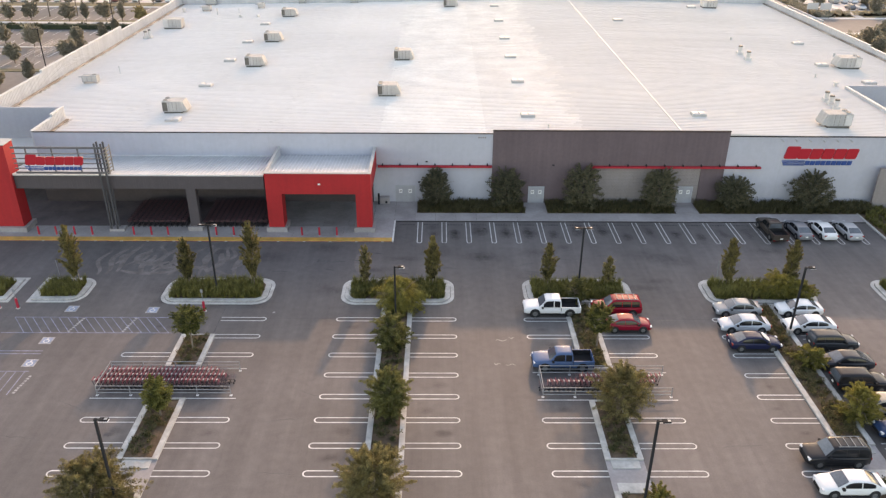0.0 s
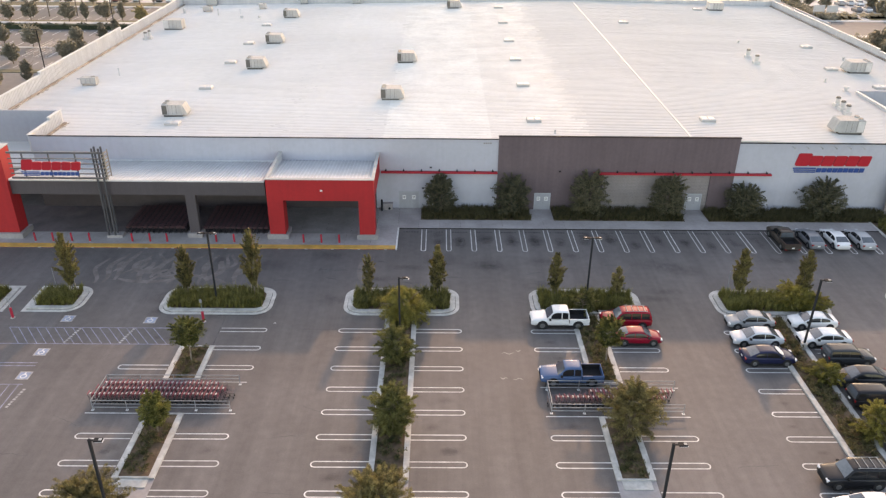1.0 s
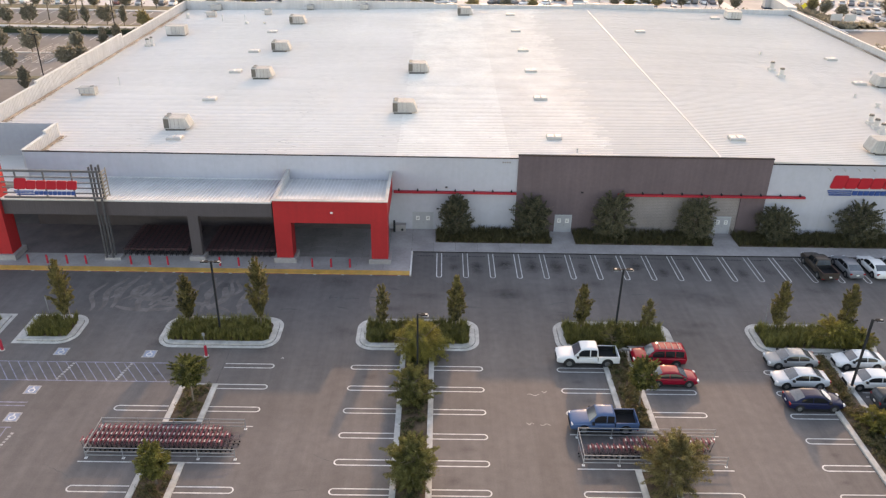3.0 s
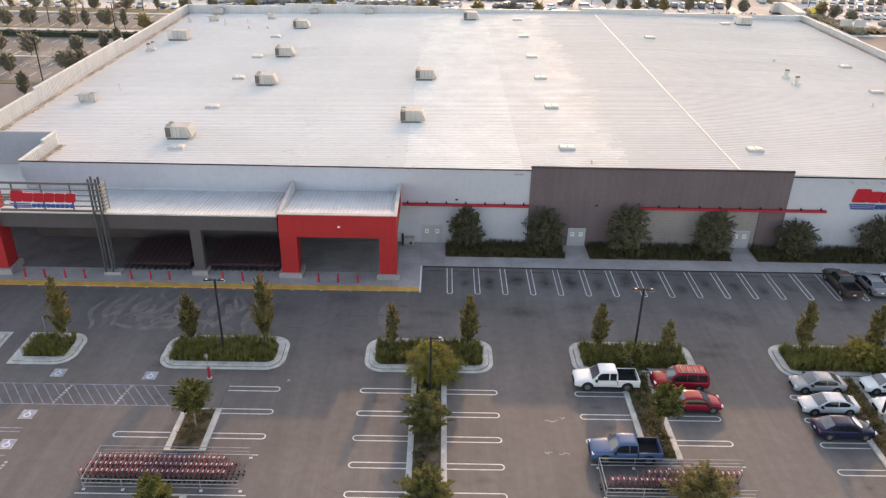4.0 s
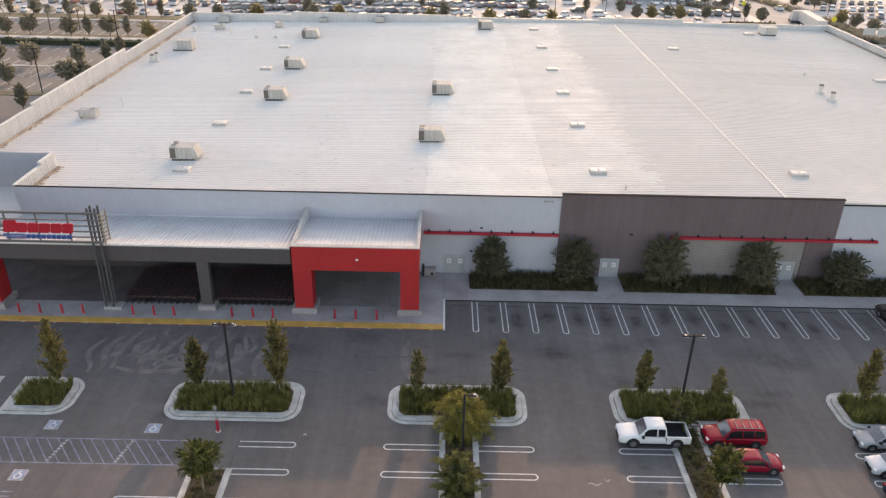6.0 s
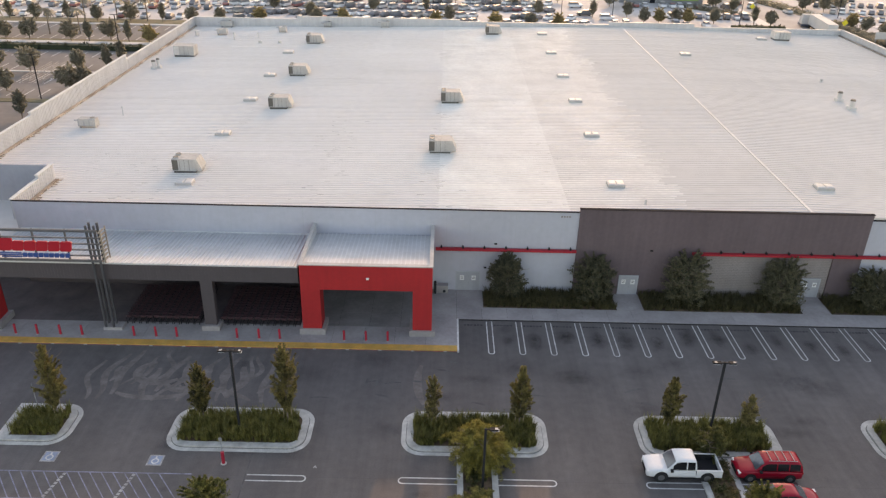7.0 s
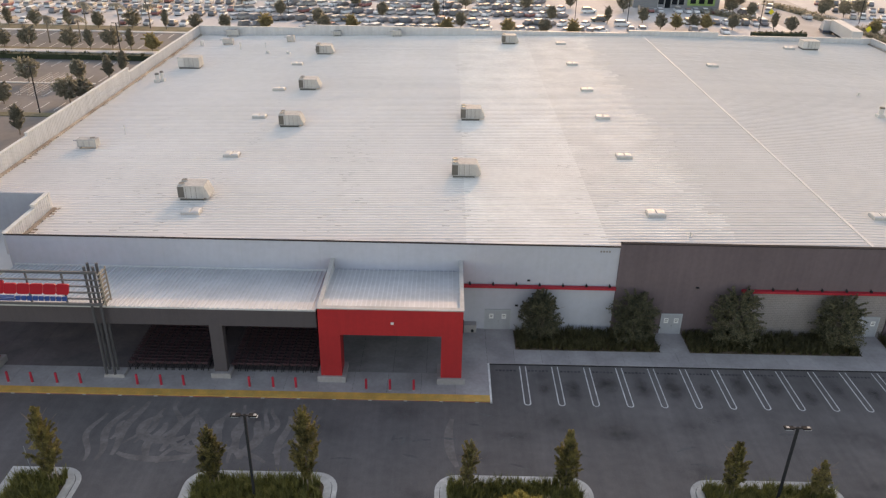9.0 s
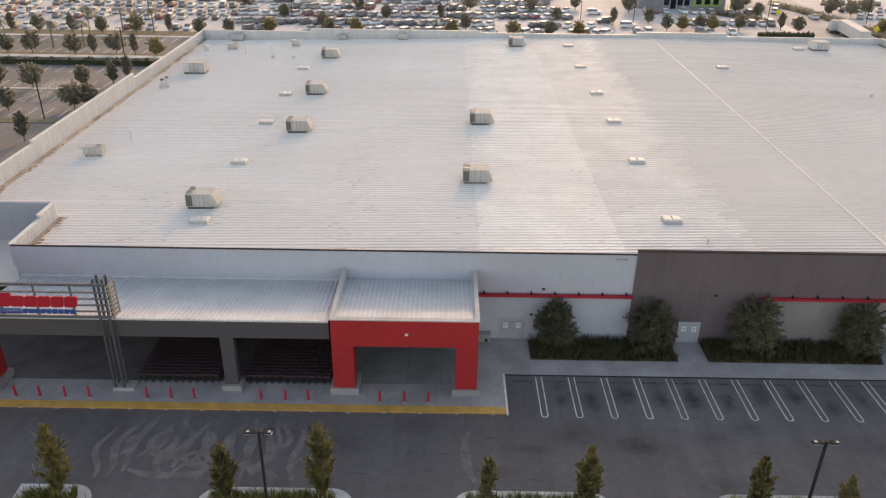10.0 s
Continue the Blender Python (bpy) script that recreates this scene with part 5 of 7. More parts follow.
# ---- trolleys and bays ----
def trolley(wire_mat="cart_wire", red="cart_red", label="wire shopping trolley with a red handle and seat"):
    root = thing("shopping_trolley", (-37.34, 86.1, 0.152), label, "trolley", "nested trolleys", "", 90)
    wire = 0.016
    bm = bmesh.new()

    def sheet(p00, p10, p01, p11, nu, nv):
        """A grid of cells between four corners."""
        g = [[bm.verts.new(Vector(p00).lerp(Vector(p10), u / nu).lerp(Vector(p01).lerp(Vector(p11), u / nu), v / nv)) for u in range(nu + 1)] for v in range(nv + 1)]
        for v in range(nv):
            for u in range(nu):
                bm.faces.new((g[v][u], g[v][u + 1], g[v + 1][u + 1], g[v + 1][u]))

    sheet((-0.42, -0.24, 0.42), (0.44, -0.19, 0.5), (-0.45, -0.29, 0.93), (0.47, -0.23, 0.96), 6, 3)
    sheet((-0.42, 0.24, 0.42), (0.44, 0.19, 0.5), (-0.45, 0.29, 0.93), (0.47, 0.23, 0.96), 6, 3)
    sheet((-0.42, -0.24, 0.42), (0.44, -0.19, 0.5), (-0.42, 0.24, 0.42), (0.44, 0.19, 0.5), 6, 3)
    sheet((0.44, -0.19, 0.5), (0.44, 0.19, 0.5), (0.47, -0.23, 0.96), (0.47, 0.23, 0.96), 3, 3)
    bmesh.ops.remove_doubles(bm, verts=bm.verts, dist=0.002)
    bmesh.ops.wireframe(bm, faces=bm.faces[:], thickness=0.014, use_replace=True, use_boundary=True, use_even_offset=False)
    part("basket", bm, M[wire_mat], root, "grey wire basket")
    bm = bmesh.new()
    tube(bm, (-0.56, -0.29, 1.02), (-0.56, 0.29, 1.02), 0.035, None, 6)
    part("handle", bm, M[red], root, "red plastic handle")
    bm = bmesh.new()
    box(bm, -0.30, -0.27, -0.25, 0.25, 0.62, 0.93)
    part("child_seat", bm, M[red], root, "red plastic child seat")
    part("seat_flap", boxes((-0.47, -0.37, -0.12, 0.12, 0.945, 0.965)), M["seat_plastic" if red == "cart_red" else "cart_dull"], root, "pale fold-down seat flap")
    bm = bmesh.new()
    for s in (-1, 1):
        tube(bm, (-0.56, s * 0.27, 1.02), (-0.4, s * 0.25, 0.16), wire, None, 4)
        tube(bm, (-0.45, s * 0.25, 0.16), (0.42, s * 0.2, 0.2), wire, None, 4)
    part("chassis", bm, M["dark_steel"], root)
    for x, y in ((-0.38, -0.24), (-0.38, 0.24), (0.38, -0.18), (0.38, 0.18)):
        bm = bmesh.new()
        tube(bm, (x, y - 0.02, 0.07), (x, y + 0.02, 0.07), 0.07, None, 8)
        part("wheel", bm, M["tyre"], root)
    return root


# canopy trolleys take the shade-darkened colours
shaded_cart = trolley("cart_dull", "cart_maroon", "wire trolley under the canopy, its red and grey darkened for shade")
cart = trolley()
r = random.Random(5)
first = True
for row_y, xa, xb in ((54.0, -30.0, -19.4), (54.75, -29.6, -19.0), (55.5, -29.2, -19.6)):
    x = xa
    while x < xb:
        m = pose(x, row_y + r.uniform(-0.03, 0.03), 0.004, 0, 0, r.uniform(-3, 3))
        if first:
            cart.matrix_basis = m
            first = False
        else:
            copy_thing(cart, m)
        x += 0.37 + r.uniform(-0.01, 0.02)
for row_y, xa, xb in ((53.9, 8.3, 17.6), (54.7, 11.2, 18.2)):
    x = xa
    while x < xb:
        copy_thing(cart, pose(x, row_y + r.uniform(-0.03, 0.03), 0.004, 0, 0, 180 + r.uniform(-3, 3)))
        x += 0.42 + r.uniform(-0.01, 0.02)
def join_trolleys(name, poses, label, model):
    """Trolleys too far in to be picked apart, as one object."""
    root = tagged(new(name), label, "trolleys", "", "stuff")
    for piece in model.children:
        vs, fs = [], []
        for m in poses:
            o = len(vs)
            vs.extend([tuple(m @ v.co) for v in piece.data.vertices])
            fs.extend([tuple(o + i for i in p.vertices) for p in piece.data.polygons])
        ob = new(piece.name.split(".")[0], quick(name, vs, fs, piece.data.materials[0]))
        ob.parent = root
        tagged(ob, kind="stuff")


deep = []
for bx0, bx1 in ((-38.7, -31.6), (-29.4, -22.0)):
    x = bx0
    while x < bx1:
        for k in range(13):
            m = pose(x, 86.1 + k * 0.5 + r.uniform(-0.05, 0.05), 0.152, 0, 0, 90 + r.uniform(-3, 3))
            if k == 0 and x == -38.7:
                shaded_cart.matrix_basis = m
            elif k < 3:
                copy_thing(shaded_cart, m)
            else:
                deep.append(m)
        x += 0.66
join_trolleys("nested_trolleys", deep, "rows of nested trolleys deep under the canopy", shaded_cart)


def trolley_bay(x0, x1, y0, y1, label, turn=0.0):
    root = thing("trolley_bay", (x0, y0, 0), label, "trolley bay", "trolley bays", "", turn)
    for yy in (0.35, y1 - y0 - 0.3):
        for zz in (0.28, 0.62, 0.98):
            bm = bmesh.new()
            tube(bm, (0.3, yy, zz), (x1 - x0 - 0.3, yy, zz), 0.032, None, 6)
            part("rail", bm, M["galvanized"], root, "galvanized steel rail")
        k = 5
        for i in range(k):
            xx = 0.3 + i * (x1 - x0 - 0.6) / (k - 1)
            bm = bmesh.new()
            tube(bm, (xx, yy, 0), (xx, yy, 1.02), 0.035, None, 6)
            p = part("post", bm, M["galvanized"], root)
            part("foot_plate", boxes((xx - 0.11, xx + 0.11, yy - 0.11, yy + 0.11, 0, 0.02)), M["sign_white"], p)
    for xx in (0.3,):
        for zz in (0.3, 0.98):
            bm = bmesh.new()
            tube(bm, (xx, 0.35, zz), (xx, y1 - y0 - 0.3, zz), 0.032, None, 6)
            part("cross_rail", bm, M["galvanized"], root)
    for yy in (-0.06, y1 - y0 + 0.02):
        part("ground_line", boxes((-0.2, x1 - x0 + 0.2, yy - 0.05, yy + 0.05, 0.0035, 0.007)), M["line_paint"], root, "white painted line")


trolley_bay(-30.3, -18.3, 52.65, 56.8, "galvanized rail bay packed with nested trolleys")
trolley_bay(7.8, 19.4, 52.5, 56.3, "galvanized rail bay half hidden by a tree")

# ---- trees and beds ----
def tree_thing(name, x, y, z, label, kind, h, w, seed, mat, group="", low=0.35, leaf=0.085, per=26, clumps=110, droop=0.2, trunk_r=0.09, stakes=False, multi=1):
    """A tapered trunk with limbs and an uneven crown of leaf clumps. kind: column, round or spread."""
    root = thing(name, (x, y, z), label, "tree", group)
    r = random.Random(seed)
    bm = bmesh.new()
    spots = []
    top = h * 0.92
    stems = [(r.uniform(-0.15, 0.15) * (multi > 1), r.uniform(-0.15, 0.15) * (multi > 1)) for _ in range(multi)]
    for sx, sy in stems:
        p = Vector((sx, sy, -0.05))
        pts = [p]
        n = 6
        for i in range(n):
            t = (i + 1) / n
            spread = (w * 0.12 if multi > 1 else w * 0.03)
            p = Vector((sx * (1 + 2.5 * t * (multi > 1)) + r.uniform(-1, 1) * spread * t, sy * (1 + 2.5 * t * (multi > 1)) + r.uniform(-1, 1) * spread * t, top * t * (1.0 if kind == "column" else 0.78)))
            pts.append(p)
        for i in range(n):
            a, b = trunk_r * (1 - 0.8 * i / n), trunk_r * (1 - 0.8 * (i + 1) / n)
            tube(bm, pts[i], pts[i + 1], a, b, 7)
        limbs = 14 if kind == "column" else 11
        for k in range(limbs):
            t = low + (0.98 - low) * (k + r.random()) / limbs
            i = min(n - 1, int(t * n))
            o = pts[i].lerp(pts[i + 1], t * n - i)
            a = k * 2.4 + r.uniform(-0.5, 0.5)
            if kind == "column":
                reach = w * 0.5 * (0.35 + 0.75 * math.sin(math.pi * min(1, (t - low) / (1 - low) * 0.8 + 0.18))) * r.uniform(0.7, 1.1)
                rise = reach * 1.1
            elif kind == "round":
                reach = w * 0.5 * math.sqrt(max(0.1, 1 - ((t - low) / (1 - low) * 1.9 - 0.95) ** 2)) * r.uniform(0.65, 1.05)
                rise = h * 0.13 * r.uniform(0.3, 1.3)
            else:
                reach = w * 0.5 * r.uniform(0.55, 1.08) * (1.05 - 0.45 * (t - low) / (1 - low))
                rise = h * r.uniform(0.05, 0.25)
            e = o + Vector((math.cos(a) * reach, math.sin(a) * reach, rise))
            mid = o.lerp(e, 0.5) + Vector((0, 0, 0.08 * reach))
            tube(bm, o, mid, trunk_r * 0.42, trunk_r * 0.26, 5)
            tube(bm, mid, e, trunk_r * 0.26, trunk_r * 0.08, 5)
    # inner clumps fill an uneven envelope, leafy shoots break its outline
    ph = [r.uniform(0, 6.28) for _ in range(6)]
    z0 = h * low * (0.75 if kind == "column" else 0.7)

    def profile(t):
        if kind == "column":
            return max(0.16, math.sin(math.pi * (0.16 + 0.78 * t)) ** 0.8 * (1.12 - 0.4 * t))
        if kind == "round":
            return math.sqrt(max(0.03, 1 - (1.75 * t - 0.8) ** 2))
        return math.sqrt(max(0.03, 1 - (1.35 * t - 0.35) ** 2))

    def lump(a, t):
        q = 1.0 if kind == "column" else 0.5
        return 1 + 0.24 * q * math.sin(2 * a + ph[0] + 5 * t) + 0.18 * q * math.sin(3 * a + ph[1] - 7 * t) + 0.10 * math.sin(5 * a + ph[2] + 11 * t)

    fill = int(clumps * ((0.42 if mat == "leaf_tan" else 0.6) if kind == "spread" else (0.9 if mat == "leaf_wall" else 0.75) if kind == "round" else 0.52))
    while len(spots) < fill:
        t = r.random()
        a = r.uniform(0, 6.283)
        prof = profile(t)
        if r.random() > prof + 0.1:
            continue
        rad = w * (0.42 if kind == "round" else 0.38) * prof * lump(a, t) * (0.2 + 0.8 * math.sqrt(r.random()))
        spots.append((math.cos(a) * rad, math.sin(a) * rad, z0 + (h - z0) * (t * 0.9 + 0.02) + 0.05 * w * math.sin(3 * a + ph[3]), min(0.32, w * r.uniform(0.05, 0.09))))
    shoots = max(14, clumps // 3)
    for _ in range(shoots):
        t, a = r.random(), r.uniform(0, 6.283)
        reach = w * (0.44 if kind == "column" else 0.46) * profile(t) * lump(a, t) * r.uniform(0.7, 1.22 if kind == "spread" else 1.02)
        up = z0 + (h - z0) * t
        rise = (h - z0) * (r.uniform(0.10, 0.22) if kind == "column" else r.uniform(0.08, 0.30))
        tip = Vector((math.cos(a) * reach, math.sin(a) * reach, min(h * 1.04, up + rise * 0.5)))
        root_p = Vector((math.cos(a) * reach * 0.35, math.sin(a) * reach * 0.35, max(z0 * 0.8, up - rise)))
        for j in range(8):
            f = j / 7
            p = root_p.lerp(tip, f)
            p.z += (0.10 * math.sin(math.pi * f) - droop * 0.25 * f * f) * reach
            spots.append((p.x, p.y, p.z, (max(0.10, min(0.30, w * 0.06) * (1.15 - 0.6 * f)) if kind == "spread" else max(0.06, min(0.17, w * 0.042) * (1.15 - 0.7 * f)))))
    part("trunk", bm, M["bark"], root)
    part_mesh("crown", clump_mesh("crown", spots, M[mat], seed, leaf * (1.3 if kind == "spread" else 1.0), per, 0.85, droop, 0.26 if kind == "spread" else 0.5), root)
    if stakes:
        for s in (-1, 1):
            bm = bmesh.new()
            tube(bm, (s * 0.35, 0.1, -0.1), (s * 0.30, 0.1, min(2.0, h * 0.4)), 0.035, 0.03, 6)
            part("stake", bm, M["wood"], root, "pale wooden stake")
    return root


for i, (x, h, w) in enumerate(((-39.2, 7.0, 2.7), (-27.3, 5.6, 2.3), (-20.4, 7.4, 2.9), (-8.6, 4.9, 2.0), (-1.45, 5.9, 2.2), (10.75, 5.1, 2.2), (17.15, 3.6, 2.1), (29.8, 5.7, 2.5), (36.4, 5.5, 2.4))):
    thin = i in (3, 6)
    tree_thing("street_tree", x, 71.2, 0.12, "slender staked young tree with upright olive foliage" if not thin else "sparse young tree with thin yellow-green foliage", "column", h, w * 0.95, 100 + i, "leaf_column" if not thin else "leaf_tan", "island trees", 0.36, 0.046, 44 if not thin else 34, 270 if not thin else 170, 0.25, 0.07, True)
ROUND = "leaf_round"
tree_thing("median_tree", -23.7, 59.7, 0.08, "small round green tree in a planting strip", "round", 4.5, 3.5, 201, ROUND, "median trees", 0.72, 0.046, 46, 200)
tree_thing("median_tree", 14.0, 60.1, 0.08, "small round green tree beside red cars", "round", 4.7, 3.0, 202, ROUND, "median trees", 0.66, 0.046, 46, 200)
tree_thing("median_tree", -23.7, 50.3, 0.08, "compact bright green tree beside the trolley bay", "round", 3.7, 2.7, 203, ROUND, "median trees", 0.35, 0.046, 46, 235)
tree_thing("median_tree", -5.2, 60.1, 0.08, "bushy olive-green tree in the long median", "spread", 3.5, 3.8, 204, "leaf_olive", "median trees", 0.2, 0.045, 48, 282, multi=3)
tree_thing("median_tree", -5.0, 50.6, 0.08, "broad bushy olive tree in the long median", "spread", 4.2, 4.1, 205, "leaf_olive", "median trees", 0.15, 0.045, 48, 367, 0.3, multi=4)
tree_thing("median_tree", 14.1, 50.6, 0.08, "spreading tree with tan and olive feathery leaves", "spread", 4.7, 4.9, 206, "leaf_tan", "median trees", 0.15, 0.045, 48, 367, 0.3, multi=4)
tree_thing("median_tree", -4.8, 67.3, 0.1, "low weeping yellow-green tree beside a lamp post", "spread", 3.2, 5.6, 207, "leaf_weep", "median trees", 0.15, 0.045, 48, 367, 1.3, multi=3)
tree_thing("median_tree", 33.0, 57.4, 0.08, "yellowish bushy shrub tree among parked cars", "spread", 1.7, 3.0, 208, "leaf_weep", "median trees", 0.15, 0.045, 48, 190, 0.3, multi=3)
tree_thing("median_tree", 33.7, 50.2, 0.08, "yellow-green bushy tree among parked cars", "spread", 3.1, 3.7, 209, "leaf_weep", "median trees", 0.15, 0.045, 48, 250, 0.3, multi=3)
tree_thing("median_tree", -25.3, 40.8, 0.08, "broad tan-brown feathery tree", "spread", 3.6, 6.2, 210, "leaf_tan", "median trees", 0.15, 0.045, 48, 455, 0.3, multi=4)
tree_thing("median_tree", -5.5, 40.6, 0.08, "tall feathery tree of tan and green", "spread", 4.7, 5.8, 211, "leaf_tan", "median trees", 0.15, 0.045, 48, 455, 0.3, multi=4)
tree_thing("median_tree", 14.7, 40.0, 0.08, "small feathery yellow-green shrub tree", "spread", 2.1, 2.3, 212, "leaf_weep", "median trees", 0.15, 0.045, 48, 150, 0.3, multi=3)
tree_thing("island_shrub", 34.8, 69.8, 0.1, "large yellow-green shrub in a grass island", "spread", 2.5, 4.3, 213, "leaf_weep", "island shrubs", 0.1, 0.045, 48, 250, 0.3, multi=4)
tree_thing("island_shrub", 37.0, 68.9, 0.1, "yellow-green shrub at the island's end", "spread", 2.1, 3.0, 214, "leaf_weep", "island shrubs", 0.1, 0.045, 48, 170, 0.3, multi=3)
tree_thing("island_shrub", 13.4, 68.2, 0.1, "small olive shrub tree behind a pickup", "spread", 2.9, 2.6, 215, "leaf_olive", "island shrubs", 0.2, 0.045, 48, 130, 0.3, multi=2)
for i, (x, h, w) in enumerate(((-1.2, 5.3, 4.3), (7.9, 5.5, 4.9), (17.7, 6.0, 5.9), (27.8, 5.5, 5.5), (37.6, 4.4, 5.3), (47.6, 5.2, 6.0))):
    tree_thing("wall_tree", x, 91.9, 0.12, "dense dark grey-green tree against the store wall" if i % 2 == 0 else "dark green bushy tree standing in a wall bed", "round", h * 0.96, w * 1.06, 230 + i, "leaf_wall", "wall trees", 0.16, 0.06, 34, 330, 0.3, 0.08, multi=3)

for i, (x0, x1) in enumerate(((-3.55, 10.3), (13.25, 29.75), (32.85, 56.0))):
    bed = thing("planting_bed", (0, 0, 0), "long bed of dark grass along the store wall", "planting bed", "wall beds")
    part("soil", boxes((x0, x1, 90.1, WALL_Y - 0.2, 0.0, 0.12)), M["soil"], bed)
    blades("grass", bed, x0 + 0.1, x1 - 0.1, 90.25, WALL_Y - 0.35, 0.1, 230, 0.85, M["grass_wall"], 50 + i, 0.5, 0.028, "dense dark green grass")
bed = thing("planting_bed", (0, 0, 0), "green shrub bed beyond the front stalls", "planting bed", "wall beds")
part("soil", boxes((53.45, 70.0, 78.0, 92.0, -0.05, 0.12)), M["soil"], bed)
blades("grass", bed, 53.7, 66.0, 78.2, 91.5, 0.1, 60, 0.8, M["grass"], 57, 0.5, 0.04, "low green planting")

# ---- vehicles ----
def loft(bm, rings):
    vs = [[bm.verts.new(p) for p in ring] for ring in rings]
    k = len(vs[0])
    for a, b in zip(vs, vs[1:]):
        for i in range(k):
            j = (i + 1) % k
            bm.faces.new((a[i], a[j], b[j], b[i]))
    bm.faces.new(vs[0][::-1])
    bm.faces.new(vs[-1])
    bmesh.ops.recalc_face_normals(bm, faces=bm.faces)


def section(x, hw, zb, zt):
    half = [(0.80, zb), (0.96, zb + 0.10), (1.0, zb + (zt - zb) * 0.45), (0.985, zb + (zt - zb) * 0.75), (0.93, zt - 0.035), (0.80, zt), (0.4, zt + 0.025)]
    return [(x, hw * f, z) for f, z in half] + [(x, -hw * f, z) for f, z in half[::-1]]


def pane(bm, q, inset=0.07, proud=0.012):
    """A thin pane laid just proud of a quad, drawn in from its edges."""
    q = [Vector(p) for p in q]
    c = sum(q, Vector()) / 4
    n = (q[1] - q[0]).cross(q[3] - q[0]).normalized()
    w = [p + (c - p) * inset for p in q]
    lo = [bm.verts.new(p - n * 0.01) for p in w]
    hi = [bm.verts.new(p + n * proud) for p in w]
    bm.faces.new(hi)
    for i in range(4):
        j = (i + 1) % 4
        bm.faces.new((lo[i], lo[j], hi[j], hi[i]))


SEDAN = dict(st=[(-0.5, 0.36, 0.82, 0.80), (-0.475, 0.27, 0.96, 0.92), (-0.41, 0.22, 1.01, 0.97), (-0.28, 0.2, 1.0, 1.0), (0.0, 0.2, 0.95, 1.0), (0.2, 0.2, 0.95, 1.0), (0.33, 0.2, 0.90, 0.98), (0.43, 0.22, 0.82, 0.93), (0.485, 0.25, 0.70, 0.84), (0.5, 0.33, 0.58, 0.72)], base=(-0.41, 0.27), roof=(-0.21, 0.055), belt=0.93, cab=[(-0.43, 0), (-0.34, 0.42), (-0.25, 0.80), (-0.17, 0.95), (-0.05, 1.0), (0.03, 0.985), (0.09, 0.90), (0.18, 0.48), (0.28, 0)], doors=(-0.30, -0.09, 0.17))
SUV = dict(st=[(-0.5, 0.42, 0.95, 0.86), (-0.485, 0.32, 1.06, 0.96), (-0.42, 0.28, 1.08, 0.99), (0.0, 0.26, 1.06, 1.0), (0.21, 0.26, 1.06, 1.0), (0.33, 0.26, 1.04, 0.98), (0.44, 0.28, 0.97, 0.95), (0.485, 0.32, 0.84, 0.88), (0.5, 0.40, 0.70, 0.78)], base=(-0.485, 0.24), roof=(-0.43, 0.09), belt=1.06, cab=[(-0.49, 0), (-0.475, 0.5), (-0.45, 0.88), (-0.40, 0.97), (-0.1, 1.0), (0.05, 0.97), (0.11, 0.88), (0.18, 0.45), (0.25, 0)], doors=(-0.445, -0.27, -0.08, 0.16))
PICKUP = dict(st=[(-0.5, 0.48, 0.62, 0.95), (-0.49, 0.42, 0.66, 0.99), (-0.15, 0.38, 0.66, 1.0), (-0.14, 0.36, 1.12, 1.0), (0.17, 0.36, 1.13, 1.0), (0.25, 0.36, 1.15, 0.99), (0.36, 0.36, 1.12, 0.98), (0.45, 0.38, 1.05, 0.95), (0.492, 0.42, 0.93, 0.90), (0.5, 0.50, 0.80, 0.84)], base=(-0.15, 0.24), roof=(-0.135, 0.115), belt=1.13, cab=[(-0.155, 0), (-0.15, 0.5), (-0.14, 0.9), (-0.115, 0.98), (0.0, 1.0), (0.09, 0.97), (0.125, 0.88), (0.18, 0.45), (0.245, 0)], doors=(-0.135, -0.02, 0.17), bed=-0.155)


